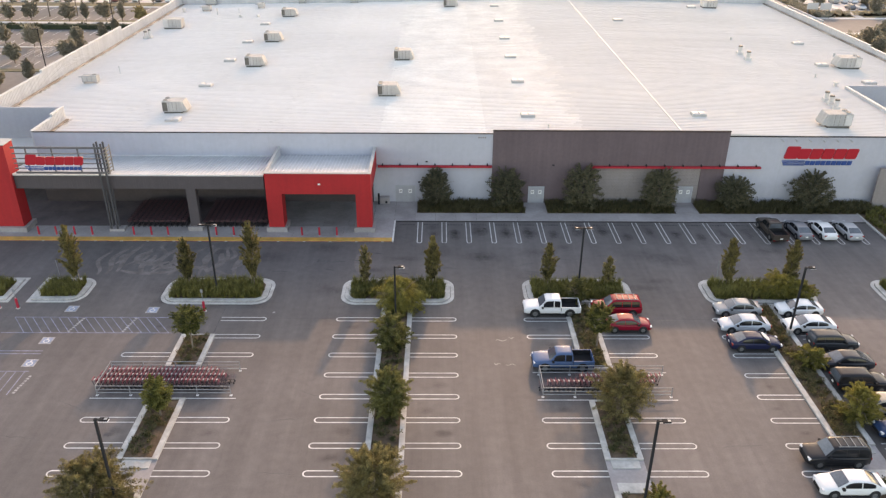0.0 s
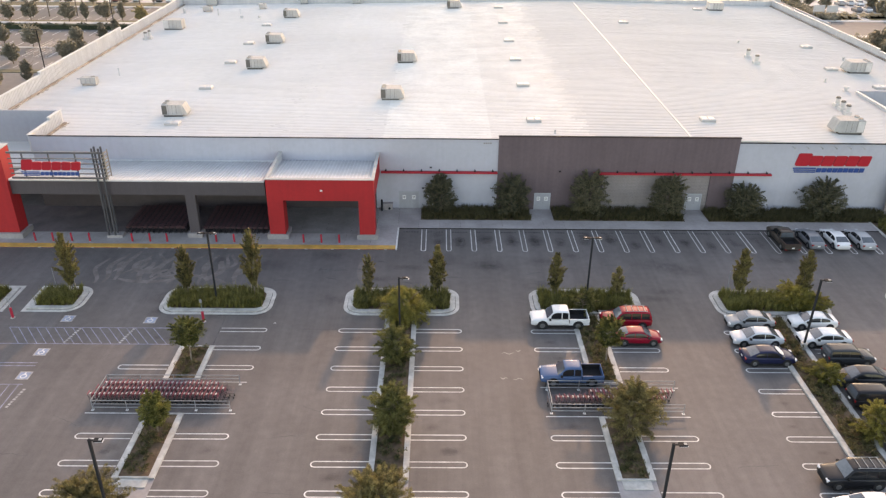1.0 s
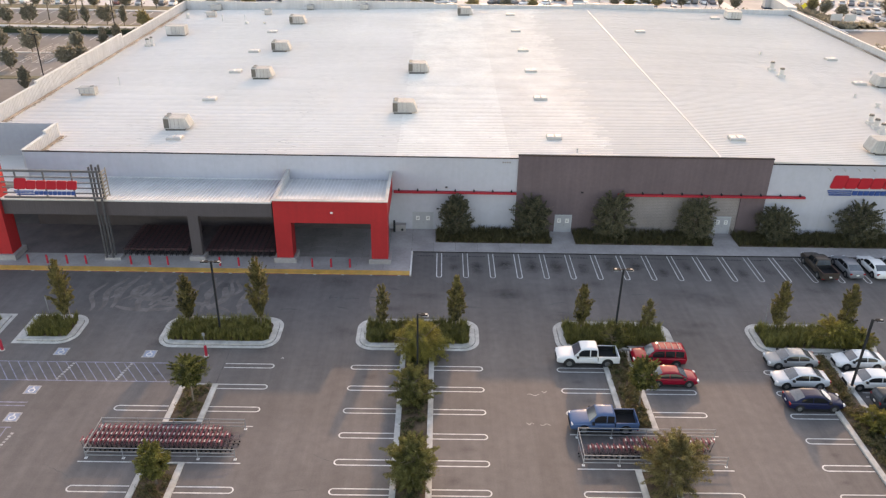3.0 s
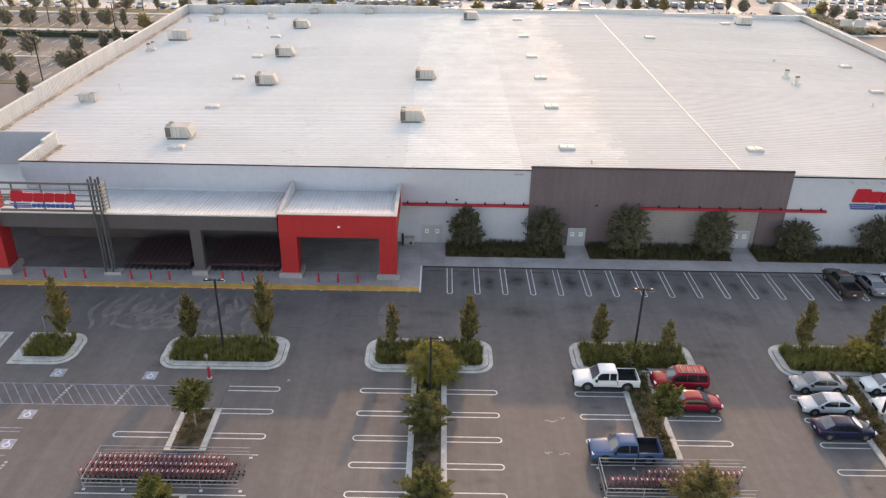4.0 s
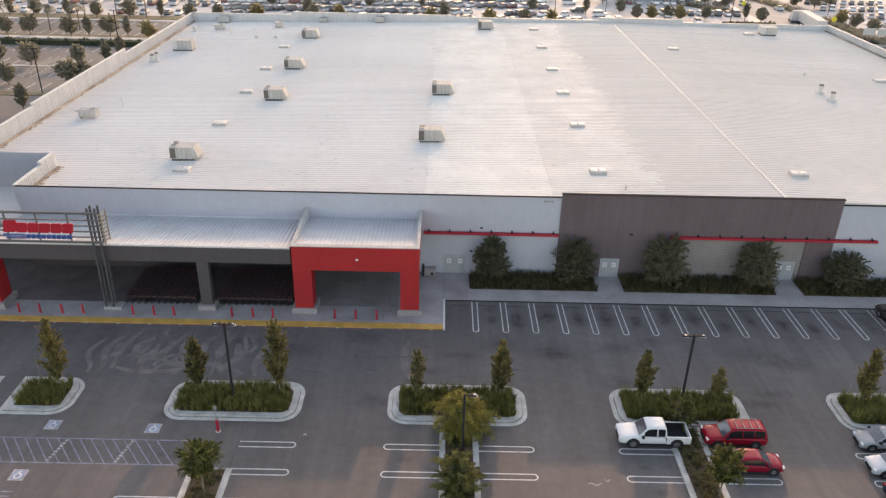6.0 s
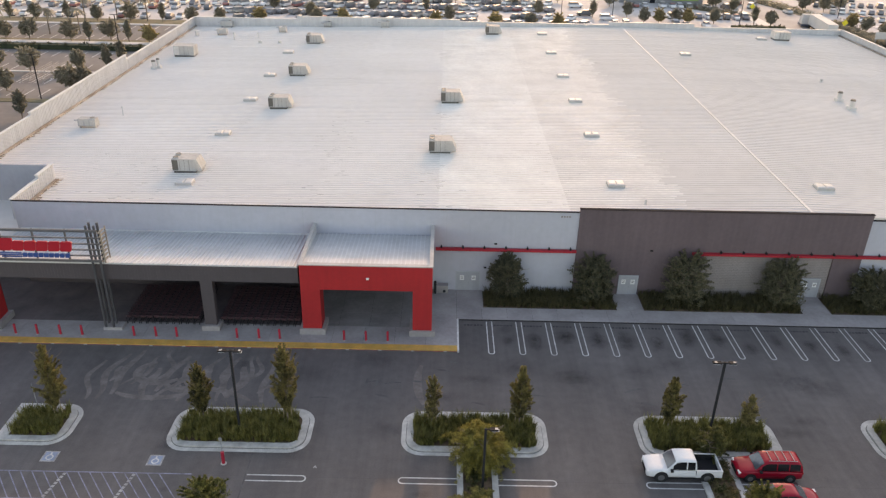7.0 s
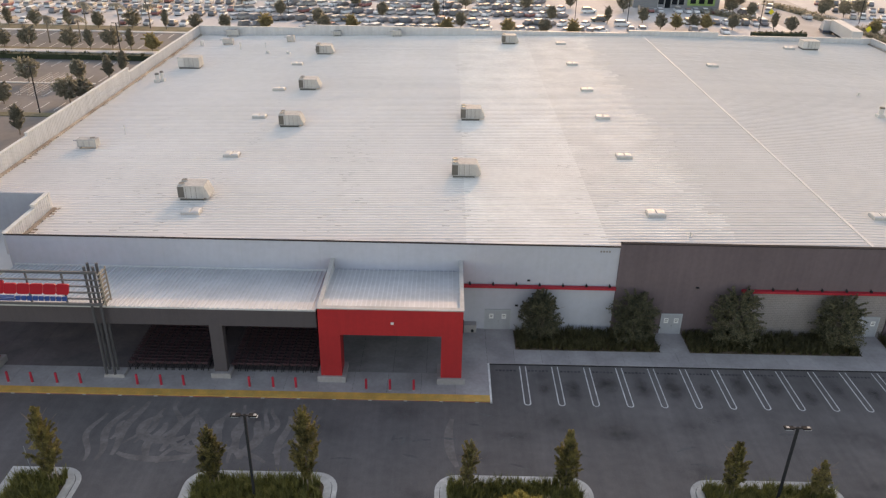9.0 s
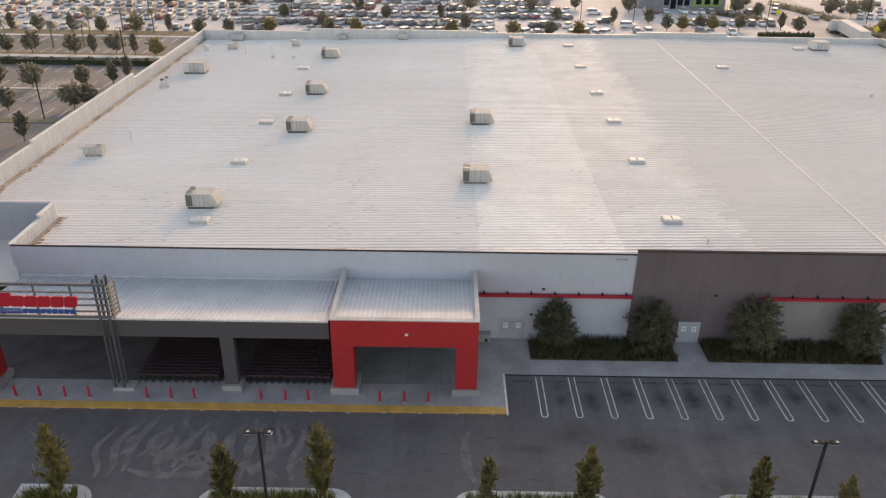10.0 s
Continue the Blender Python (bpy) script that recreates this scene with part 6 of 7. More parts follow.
def vehicle(name, x, y, turn, spec, L, W, H, color, label, category, rough=0.42, rack=False, metal=0.0, wheel_r=0.34):
    root = thing(name, (x, y, 0.007), label, category, "parked vehicles", "", turn)
    paint = material(name + "_paint", color, max(rough, 0.5), metal=metal, vary=0.04, big=0.8, small=5, spec=0.25 if sum(color) > 0.5 else 0.06)
    paint.node_tree.nodes["Principled BSDF"].inputs["Coat Weight"].default_value = 0.5
    paint.node_tree.nodes["Principled BSDF"].inputs["Coat Roughness"].default_value = 0.05
    hw = W / 2
    bm = bmesh.new()
    loft(bm, [section(f * L, hw * wf, zb, zt) for f, zb, zt, wf in spec["st"]])
    body = part("body", bm, paint, root, "", True)
    belt = spec["belt"]
    xb1 = spec["base"][1] * L
    xr0, xr1 = spec["roof"][0] * L, spec["roof"][1] * L
    wb, wr = hw * 0.93, hw * 0.72
    cab = spec["cab"]
    tall = H - belt

    def height(f):
        for (fa, za), (fb, zb) in zip(cab, cab[1:]):
            if fa <= f <= fb:
                return za + (zb - za) * (f - fa) / (fb - fa)
        return 0.0

    def wide(zf):
        return wb + (wr - wb) * zf ** 1.3

    bm = bmesh.new()
    rings = []
    for f, zf in cab:
        side = [(wide(zf * u), belt - 0.05 + (tall + 0.05) * zf * u) for u in (0.0, 0.35, 0.7, 0.9)]
        side += [(wide(zf) * 0.9, belt - 0.05 + (tall + 0.05) * zf * 0.985), (wide(zf) * 0.5, belt - 0.05 + (tall + 0.05) * zf)]
        rings.append([(f * L, y, z) for y, z in side] + [(f * L, -y, z) for y, z in side[::-1]])
    loft(bm, rings)
    cabin = part("cabin", bm, paint, root, "", True)

    def raked(front):
        """A pane over the sloped end of the cabin."""
        lo, hi = (0.10, 0.84)
        seq = cab[::-1] if front else cab
        xs = []
        for zf in (lo, (lo + hi) / 2, hi):
            for (fa, za), (fb, zb) in zip(seq, seq[1:]):
                if za <= zf <= zb:
                    xs.append((fa + (fb - fa) * (zf - za) / (zb - za), zf))
                    break
        bm = bmesh.new()
        rows = []
        s = 0.022 if front else -0.022
        for f, zf in xs:
            z = belt - 0.05 + (tall + 0.05) * zf + 0.02
            rows.append([bm.verts.new((f * L + s, y * wide(zf), z + (0.015 if abs(y) < 0.5 else 0.0))) for y in (-0.88, -0.45, 0.45, 0.88)])
        for a, b in zip(rows, rows[1:]):
            for q in range(3):
                bm.faces.new((a[q], a[q + 1], b[q + 1], b[q]))
        bmesh.ops.recalc_face_normals(bm, faces=bm.faces)
        return bm

    part("windshield", raked(True), M["windshield"], cabin, "", True)
    part("rear_window", raked(False), M["windshield"], cabin, "", True)
    ds = spec["doors"]
    for s in (-1, 1):
        for fa, fb in zip(ds, ds[1:]):
            bm = bmesh.new()
            prev = None
            for q in range(5):
                f = fa + 0.008 + (fb - fa - 0.016) * q / 4
                zf = height(f)
                up = max(0.12, zf * 0.86)
                cur = [bm.verts.new((f * L, s * (wide(u) + 0.014), belt - 0.05 + (tall + 0.05) * u)) for u in (0.13, (0.13 + up) / 2, up)]
                if prev:
                    for w in range(2):
                        bm.faces.new((prev[w], cur[w], cur[w + 1], prev[w + 1]))
                prev = cur
            bmesh.ops.recalc_face_normals(bm, faces=bm.faces)
            part("side_window", bm, M["glass"], cabin)
    if spec is PICKUP:
        x0, x1 = -0.495 * L, spec["bed"] * L
        part("bed_floor", boxes((x0 + 0.08, x1, -hw * 0.88, hw * 0.88, 0.66, 0.72)), M["black_plastic"], root, "dark load bed")
        for s in (-1, 1):
            part("bed_side", boxes((x0, x1, min(s * hw * 0.88, s * hw * 0.985), max(s * hw * 0.88, s * hw * 0.985), 0.6, 1.18)), paint, root, bevel=0.03)
        for s in (-1, 1):
            part("bed_liner", boxes((x0 + 0.09, x1 - 0.06, min(s * hw * 0.86, s * hw * 0.878), max(s * hw * 0.86, s * hw * 0.878), 0.72, 1.15)), M["black_plastic"], root)
        part("tailgate", boxes((x0, x0 + 0.09, -hw * 0.88, hw * 0.88, 0.6, 1.16)), paint, root, bevel=0.02)
        part("bed_front", boxes((x1 - 0.06, x1 + 0.02, -hw * 0.88, hw * 0.88, 0.6, 1.16)), M["black_plastic"], root)
    ax = L * 0.305
    for sx in (-1, 1):
        for s in (-1, 1):
            bm = bmesh.new()
            tube(bm, (sx * ax, s * (hw - 0.24), wheel_r), (sx * ax, s * (hw + 0.012), wheel_r), wheel_r, None, 16)
            wheel = part("wheel", bm, M["tyre"], root)
            bm = bmesh.new()
            tube(bm, (sx * ax, s * (hw + 0.012), wheel_r), (sx * ax, s * (hw + 0.026), wheel_r), wheel_r * 0.58, wheel_r * 0.5, 12)
            part("rim", bm, M["rim"], wheel)
            bm = bmesh.new()
            tube(bm, (sx * ax, s * (hw - 0.2), wheel_r + 0.03), (sx * ax, s * (hw + 0.004), wheel_r + 0.03), wheel_r + 0.075, None, 16)
            part("wheel_arch", bm, M["black_plastic"], root)
    z_low = spec["st"][4][1]
    for s in (-1, 1):
        part("sill", boxes((-ax + wheel_r + 0.08, ax - wheel_r - 0.08, min(s * (hw - 0.12), s * (hw + 0.006)), max(s * (hw - 0.12), s * (hw + 0.006)), z_low - 0.01, z_low + 0.15)), M["black_plastic"], root, bevel=0.02)
    part("front_bumper_grille", boxes((0.47 * L, 0.502 * L, -hw * 0.55, hw * 0.55, z_low + 0.12, z_low + 0.26)), M["black_plastic"], root, bevel=0.02)
    zf = spec["st"][-2][2]
    zk = spec["st"][1][2]
    for s in (-1, 1):
        part("headlight", boxes((0.455 * L, 0.492 * L, min(s * hw * 0.55, s * hw * 0.88), max(s * hw * 0.55, s * hw * 0.88), zf - 0.12, zf + 0.04)), M["lamp_clear"], root, bevel=0.02)
        part("tail_light", boxes((-0.497 * L, -0.478 * L, min(s * hw * 0.62, s * hw * 0.93), max(s * hw * 0.62, s * hw * 0.93), zk - 0.24, zk - 0.06)), M["lamp_red"], root, bevel=0.02)
        part("mirror", boxes((xb1 - 0.42, xb1 - 0.24, min(s * hw * 0.93, s * (hw + 0.17)), max(s * hw * 0.93, s * (hw + 0.17)), belt - 0.02, belt + 0.13)), M["black_plastic"], root, bevel=0.03)
    part("grille", boxes((0.485 * L, 0.503 * L, -hw * 0.5, hw * 0.5, zf - 0.3, zf - 0.1)), M["black_plastic"], root)
    part("plate_bar", boxes((-0.505 * L, -0.497 * L, -0.15, 0.15, 0.62, 0.76)), M["sign_white"], root)
    if rack:
        for s in (-1, 1):
            bm = bmesh.new()
            tube(bm, (xr0 + 0.2, s * wr * 0.85, H + 0.04), (xr1 - 0.2, s * wr * 0.85, H + 0.04), 0.025, None, 6)
            part("roof_rail", bm, M["galvanized"], root)
        for k in range(4):
            xx = xr0 + 0.4 + k * (xr1 - xr0 - 0.8) / 3
            part("rack_bar", boxes((xx - 0.02, xx + 0.02, -wr * 0.8, wr * 0.8, H + 0.03, H + 0.06)), M["galvanized"], root)
    return root


WHITE, BLACK, SILVER = (0.72, 0.73, 0.74), (0.012, 0.012, 0.014), (0.42, 0.43, 0.44)
vehicle("pickup_truck", 10.55, 66.4, 180, PICKUP, 5.7, 1.98, 1.92, WHITE, "white extended-cab pickup truck with an open dark bed", "pickup truck", wheel_r=0.45)
vehicle("pickup_truck", 10.35, 57.3, 180, PICKUP, 5.5, 1.95, 1.85, (0.06, 0.115, 0.23), "blue crew-cab pickup truck with an open bed", "pickup truck", 0.25, wheel_r=0.43)
vehicle("sport_utility", 17.1, 66.5, 180, SUV, 4.9, 1.9, 1.8, (0.30, 0.006, 0.02), "red sport utility with a roof rack", "car", 0.3, True, wheel_r=0.37)
vehicle("sedan", 17.6, 63.5, 0, SEDAN, 4.5, 1.75, 1.42, (0.26, 0.005, 0.022), "red sedan parked nose out", "car")
vehicle("sedan", 29.35, 66.4, 180, SEDAN, 4.6, 1.8, 1.45, (0.30, 0.315, 0.33), "grey-silver sedan beside an island", "car", 0.3)
vehicle("sedan", 29.0, 63.45, 180, SEDAN, 4.8, 1.8, 1.45, (0.52, 0.55, 0.59), "pale silver sedan in a stall", "car", 0.28)
navy = vehicle("sedan", 28.9, 60.4, 0, SEDAN, 4.8, 1.82, 1.45, (0.012, 0.016, 0.05), "dark navy sedan with a bright sunshade", "car")
bm = bmesh.new()
prism(bm, [(0.40 * math.cos(a * math.pi / 10), 0.64 * math.sin(a * math.pi / 10)) for a in range(20)], 0, 0.02)
shade = part("sunshade", bm, M["sign_white"], navy, "white sunshade board filling the windshield")
shade.matrix_basis = pose(0.185 * 4.8 + 0.05, 0, 1.20, 0, 29, 0)
vehicle("coupe", 35.6, 66.4, 180, SEDAN, 4.5, 1.8, 1.38, WHITE, "white coupe with dark windows", "car")
vehicle("coupe", 35.4, 63.4, 180, SEDAN, 4.8, 1.88, 1.4, WHITE, "white fastback coupe in a stall", "car")
vehicle("sport_utility", 36.3, 60.4, 0, SUV, 4.4, 1.8, 1.65, (0.04, 0.044, 0.05), "dark grey compact sport utility", "car", wheel_r=0.36)
vehicle("sedan", 36.0, 57.35, 180, SEDAN, 4.9, 1.85, 1.45, (0.03, 0.032, 0.04), "near-black sedan facing a median", "car")
vehicle("sport_utility", 35.9, 54.3, 0, SUV, 4.8, 1.9, 1.75, (0.014, 0.014, 0.017), "black sport utility facing outwards", "car", wheel_r=0.37)
vehicle("sedan", 36.2, 51.2, 180, SEDAN, 4.7, 1.8, 1.45, (0.42, 0.36, 0.28), "beige sedan half hidden by a tree", "car")
vehicle("sedan", 36.6, 48.2, 180, SEDAN, 4.7, 1.8, 1.45, (0.02, 0.05, 0.12), "dark blue sedan facing a median", "car")
vehicle("sedan", 36.4, 45.1, 0, SEDAN, 4.7, 1.8, 1.45, (0.025, 0.026, 0.03), "glossy black sedan parked nose out", "car")
vehicle("sport_utility", 29.5, 45.2, 180, SUV, 4.8, 1.92, 1.82, (0.02, 0.02, 0.023), "black off-road sport utility with a roof rack", "car", 0.3, True, wheel_r=0.38)
vehicle("sedan", 29.2, 42.1, 180, SEDAN, 4.8, 1.82, 1.45, WHITE, "white sedan with a dark windshield", "car")
vehicle("pickup_truck", 39.9, 84.6, 92, PICKUP, 5.6, 1.95, 1.85, (0.062, 0.049, 0.042), "brown pickup truck with an open bed", "pickup truck", wheel_r=0.39)
vehicle("sedan", 43.2, 84.7, 91, SEDAN, 4.8, 1.82, 1.45, (0.18, 0.19, 0.21), "dark grey sedan with a pale boot", "car")
vehicle("sedan", 46.2, 84.7, 91, SEDAN, 4.8, 1.82, 1.45, WHITE, "white sedan in a front stall", "car")
vehicle("sedan", 49.2, 84.6, 91, SEDAN, 4.8, 1.82, 1.45, (0.36, 0.37, 0.39), "silver sedan in a front stall", "car")

# ---- roof equipment ----
def roof_unit(x, y, w, d, h, hood, label, fans=2, grille=True):
    """A packaged air handler: cabinet, dark coil end, slanted hood, fans on top, kerb. y is its front face."""
    z = roof_z(x)
    root = thing("rooftop_unit", (x, y, z), label, "air conditioner", "rooftop units")
    part("roof_kerb", boxes((-w / 2 + 0.1, w / 2 - 0.1, 0.1, d - 0.1, -0.05, 0.35)), M["unit_dark"], root)
    cab = part("cabinet", boxes((-w / 2, w / 2, 0, d, 0.3, h)), M["unit_paint"], root, "beige steel cabinet", bevel=0.03)
    s = 1 if hood >= 0 else -1
    coil = (-w / 2 - 0.01, -w / 2 + w * 0.27) if s > 0 else (w / 2 - w * 0.27, w / 2 + 0.01)
    c = part("coil", boxes((coil[0], coil[1], -0.012, d + 0.012, 0.4, h - 0.12)), M["unit_dark"] if grille else M["skylight"], root, "dark coil grille" if grille else "pale end panel")
    part("coil_frame", boxes((coil[1] - 0.06, coil[1], -0.02, -0.012, 0.4, h - 0.12)), M["unit_paint"], c)
    for i in range(3):
        xx = -w / 2 + w * (0.32 + 0.2 * i) if s > 0 else w / 2 - w * (0.32 + 0.2 * i)
        part("panel_seam", boxes((xx - 0.015, xx + 0.015, -0.014, 0.0, 0.35, h - 0.05)), M["unit_dark"], cab)
    if hood:
        bm = bmesh.new()
        xe = s * w / 2
        prof = ((0, h - 0.02), (0.1 * s, h - 0.02), (0.62 * s, h * 0.34), (0.55 * s, h * 0.2), (0, h * 0.2))
        a = [bm.verts.new((xe + p, 0.08, q)) for p, q in prof]
        b = [bm.verts.new((xe + p, d - 0.08, q)) for p, q in prof]
        bm.faces.new(a)
        bm.faces.new(b[::-1])
        for i in range(5):
            j = (i + 1) % 5
            bm.faces.new((a[j], a[i], b[i], b[j]))
        bmesh.ops.recalc_face_normals(bm, faces=bm.faces)
        part("hood", bm, M["unit_paint"], root, "slanted intake hood")
    for i in range(fans):
        xx = (-w / 2 + w * 0.14) * s
        yy = d * (i + 0.5) / max(1, fans)
        bm = bmesh.new()
        tube(bm, (xx, yy, h - 0.01), (xx, yy, h + 0.14), 0.36, 0.34, 12)
        f = part("fan", bm, M["unit_paint"], root)
        bm = bmesh.new()
        tube(bm, (xx, yy, h + 0.14), (xx, yy, h + 0.15), 0.30, 0.30, 12)
        part("fan_grille", bm, M["unit_dark"], f)
    return root


for x, y in ((-38.2, 105.2), (-8.5, 112.0), (-32.4, 131.0), (-7.2, 134.1), (-33.0, 150.2), (-34.2, 175.4), (1.7, 184.8)):
    roof_unit(x, y, 2.75, 2.1, 1.75, 1, "beige rooftop air handler with a slanted hood")
roof_unit(51.8, 97.2, 3.2, 2.2, 1.9, -1, "beige rooftop air handler with its hood to the ridge side", 2, False)
roof_unit(68.9, 129.6, 3.5, 2.4, 1.9, -1, "beige rooftop air handler near a skylight", 2, False)
roof_unit(-56.4, 164.2, 3.8, 2.4, 2.0, 0, "beige rooftop unit with no hood", 0, False)
roof_unit(62.6, 185.4, 3.3, 2.4, 1.75, 0, "large weathered rooftop unit by the back parapet", 0, False)
for x, y, w, h in ((-56.6, 121.8, 2.4, 1.3), (-54.6, 183.8, 2.0, 1.2), (-55.7, 191.8, 2.5, 1.4), (-21.2, 191.9, 1.9, 1.3), (-33.8, 192.2, 1.6, 1.1), (-42.5, 186.5, 1.5, 1.2)):
    z = roof_z(x)
    root = thing("condenser_unit", (x, y, z), "small grey condenser on a steel frame", "condenser", "small roof units")
    part("cabinet", boxes((-w / 2, w / 2, 0, 1.2, 0.3, h)), M["unit_paint"], root, bevel=0.03)
    for i in range(3):
        xx = -w / 2 + w * (0.2 + 0.3 * i)
        part("grille", boxes((xx - w * 0.1, xx + w * 0.1, -0.012, 0, 0.45, h - 0.15)), M["coping"], root, "grey louvred panel")
    bm = bmesh.new()
    tube(bm, (w * 0.28, 0.6, h - 0.005), (w * 0.28, 0.6, h + 0.1), 0.4, 0.38, 12)
    fan = part("fan", bm, M["unit_paint"], root)
    bm = bmesh.new()
    tube(bm, (w * 0.28, 0.6, h + 0.1), (w * 0.28, 0.6, h + 0.11), 0.34, 0.34, 12)
    part("fan_grille", bm, M["unit_dark"], fan, "dark round fan opening")
    for sx in (-1, 1):
        part("leg", boxes((sx * w * 0.42 - 0.05, sx * w * 0.42 + 0.05, 0.1, 1.1, -0.02, 0.3)), M["galvanized"], root)
    bm = bmesh.new()
    tube(bm, (-w / 2 - 0.6, 0.4, h * 0.8), (-w / 2 + 0.02, 0.4, h * 0.8), 0.07, None, 6)
    part("duct", bm, M["galvanized"], root)

sk = thing("skylight", (-37.2, 102.0, roof_z(-37.2)), "twin-dome white skylight on a low kerb", "skylight", "roof skylights")
part("kerb", boxes((-0.95, 0.95, -0.7, 0.7, -0.08, 0.34)), M["coping"], sk, bevel=0.02)
for s in (-1, 1):
    bm = bmesh.new()
    loft(bm, [[(s * 0.48 + a * 0.44 * f, b * 0.62 * f, zz) for a, b in ((-1, -1), (1, -1), (1, 1), (-1, 1))] for f, zz in ((1.0, 0.34), (0.92, 0.42), (0.6, 0.46))])
    part("dome", bm, M["skylight"], sk, "white acrylic dome")
for x, y in ((-37.4, 119.4), (-37.5, 135.6), (-37.6, 150.3), (-37.7, 167.5), (-35.4, 179.5), (11.3, 101.7), (11.5, 119.1), (11.7, 135.2), (11.8, 150.0), (11.9, 167.4), (12.1, 184.9), (34.5, 101.4), (37.2, 167.4), (58.3, 185.7), (67.9, 148.6), (64.9, 131.6), (67.6, 120.5)):
    copy_thing(sk, pose(x, y, roof_z(x)))


def roof_vent(x, y, h, rad, cap, label):
    root = thing("roof_vent", (x, y, roof_z(x)), label, "vent", "roof vents")
    bm = bmesh.new()
    tube(bm, (0, 0, -0.05), (0, 0, h), rad, rad, 10)
    part("pipe", bm, M["skylight"], root)
    bm = bmesh.new()
    tube(bm, (0, 0, h), (0, 0, h + 0.22), rad * cap, rad * cap * 0.8, 10)
    part("cap", bm, M["unit_dark"] if h > 1.2 else M["skylight"], root)
    part("flashing", boxes((-rad * 1.45, rad * 1.45, -rad * 1.45, rad * 1.45, -0.05, 0.5 if h > 1.2 else 0.1)), M["skylight"], root)


for x, y, h, rad, cap in ((53.3, 138.9, 1.35, 0.36, 1.12), (53.2, 134.5, 1.35, 0.36, 1.12), (-58.9, 155.2, 1.3, 0.32, 1.2), (-58.3, 155.8, 1.5, 0.26, 1.2), (55.9, 110.0, 1.25, 0.30, 1.2), (55.7, 108.0, 1.25, 0.30, 1.2), (55.5, 106.0, 1.25, 0.30, 1.2),
                          (55.8, 150.8, 0.35, 0.18, 1.5), (60.3, 123.5, 0.4, 0.15, 1.2), (61.2, 118.4, 0.5, 0.25, 1.6), (-54.0, 127.9, 1.1, 0.05, 2.0), (-51.0, 179.8, 1.2, 0.12, 1.8), (-46.5, 181.5, 0.8, 0.06, 2.2), (-45.0, 176.5, 0.3, 0.3, 1.3), (-41.0, 176.0, 0.3, 0.3, 1.3), (13.5, 96.6, 0.3, 0.1, 1.4), (-59.5, 183.0, 0.9, 0.35, 1.3), (70.5, 139.0, 0.4, 0.2, 1.3)):
    roof_vent(x, y, h, rad, cap, "short metal vent pipe with a cap on the roof")

# low box and pipe beside the red portal
ub = thing("utility_box", (-8.05, 93.2, 0.15), "low grey utility box with a dark pipe by the wall", "utility box")
part("cabinet", boxes((-0.75, 0.75, -0.3, 0.45, 0, 0.85)), M["concrete"], ub, bevel=0.02)
bm = bmesh.new()
tube(bm, (-0.62, -0.4, 0), (-0.62, -0.4, 1.5), 0.13, None, 10)
part("pipe", bm, M["dark_steel"], ub, "black stand pipe")
bm = bmesh.new()
tube(bm, (0.35, -0.45, 0.3), (0.35, -0.3, 0.3), 0.16, 0.12, 10)
part("valve", bm, M["dark_steel"], ub, "round black valve cap")

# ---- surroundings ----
setting("far_road", boxes((86.0, 108.5, 60.0, 420.0, -0.2, 0.006)), M["far_road"], "worn concrete road beside the store, its tone lifted for haze", "road")
setting("far_lot", boxes((-260.0, 86.0, 241.5, 420.0, -0.2, 0.007)), M["far_lot"], "asphalt of a crowded car park behind the store, paled for haze", "ground")
setting("far_lot", boxes((108.5, 330.0, 60.0, 420.0, -0.2, 0.007)), M["far_lot"], "asphalt car park across the road, paled for haze", "ground")
setting("verge", boxes((-260.0, -66.0, 235.2, 241.4, -0.2, 0.10)), M["far_verge"], "dry planted strip between two car parks", "ground")
setting("far_walk", boxes((-260.0, -66.0, 233.4, 235.0, -0.2, 0.14)), M["far_white"], "pale concrete footpath", "pavement")
setting("far_walk", boxes((-260.0, -66.0, 209.6, 212.0, -0.2, 0.14)), M["far_white"], "pale concrete footpath behind a hedge", "pavement")
setting("far_walk", boxes((84.0, 88.0, 60.0, 300.0, -0.2, 0.14)), M["far_white"], "pale concrete footpath beside the road", "pavement")
setting("verge", boxes((-260.0, -66.0, 212.1, 214.2, -0.2, 0.10)), M["far_verge"], "dry planted strip with trees", "ground")
setting("verge", boxes((-150.0, -66.5, 160.0, 162.2, -0.2, 0.12)), M["far_verge"], "narrow planting strip in the side car park", "ground")
setting("kerb", boxes((-150.0, -82.0, 181.9, 182.7, -0.2, 0.14)), M["far_white"], "concrete kerb line in the side car park", "kerb")

for xa, xb, ya, yb, h, lab in ((-200.0, -67.0, 202.4, 204.8, 1.3, "long clipped dark green hedge"), (73.5, 88.5, 244.4, 246.6, 1.3, "dark hedge at a road's edge")):
    hd = thing("hedge", (0, 0, 0), lab, "hedge")
    part("core", boxes((xa, xb, ya + 0.2, yb - 0.2, 0, h - 0.2)), M["hedge_core"], hd)
    rr = random.Random(3)
    spots = [(rr.uniform(xa, xb), rr.uniform(ya, yb), rr.uniform(0.3, h), 0.4) for _ in range(int((xb - xa) * 5))]
    tagged(part_mesh("leaves", clump_mesh("leaves", spots, M["hedge_leaf"], 3, 0.2, 12), hd), "", "", "", "stuff")

setting("side_lot", boxes((-260.0, -66.5, 100.0, 202.0, -0.2, 0.005)), M["side_lot"], "pale brown asphalt of the side car park", "ground")
setting("side_lot", boxes((-260.0, -66.5, 214.2, 233.4, -0.2, 0.005)), M["side_lot"], "pale brown asphalt lane behind the hedge", "ground")

setting("side_street", boxes((103.0, 330.0, 203.4, 221.6, -0.2, 0.012)), M["side_lot"], "grey-brown asphalt side street beyond the store", "road")
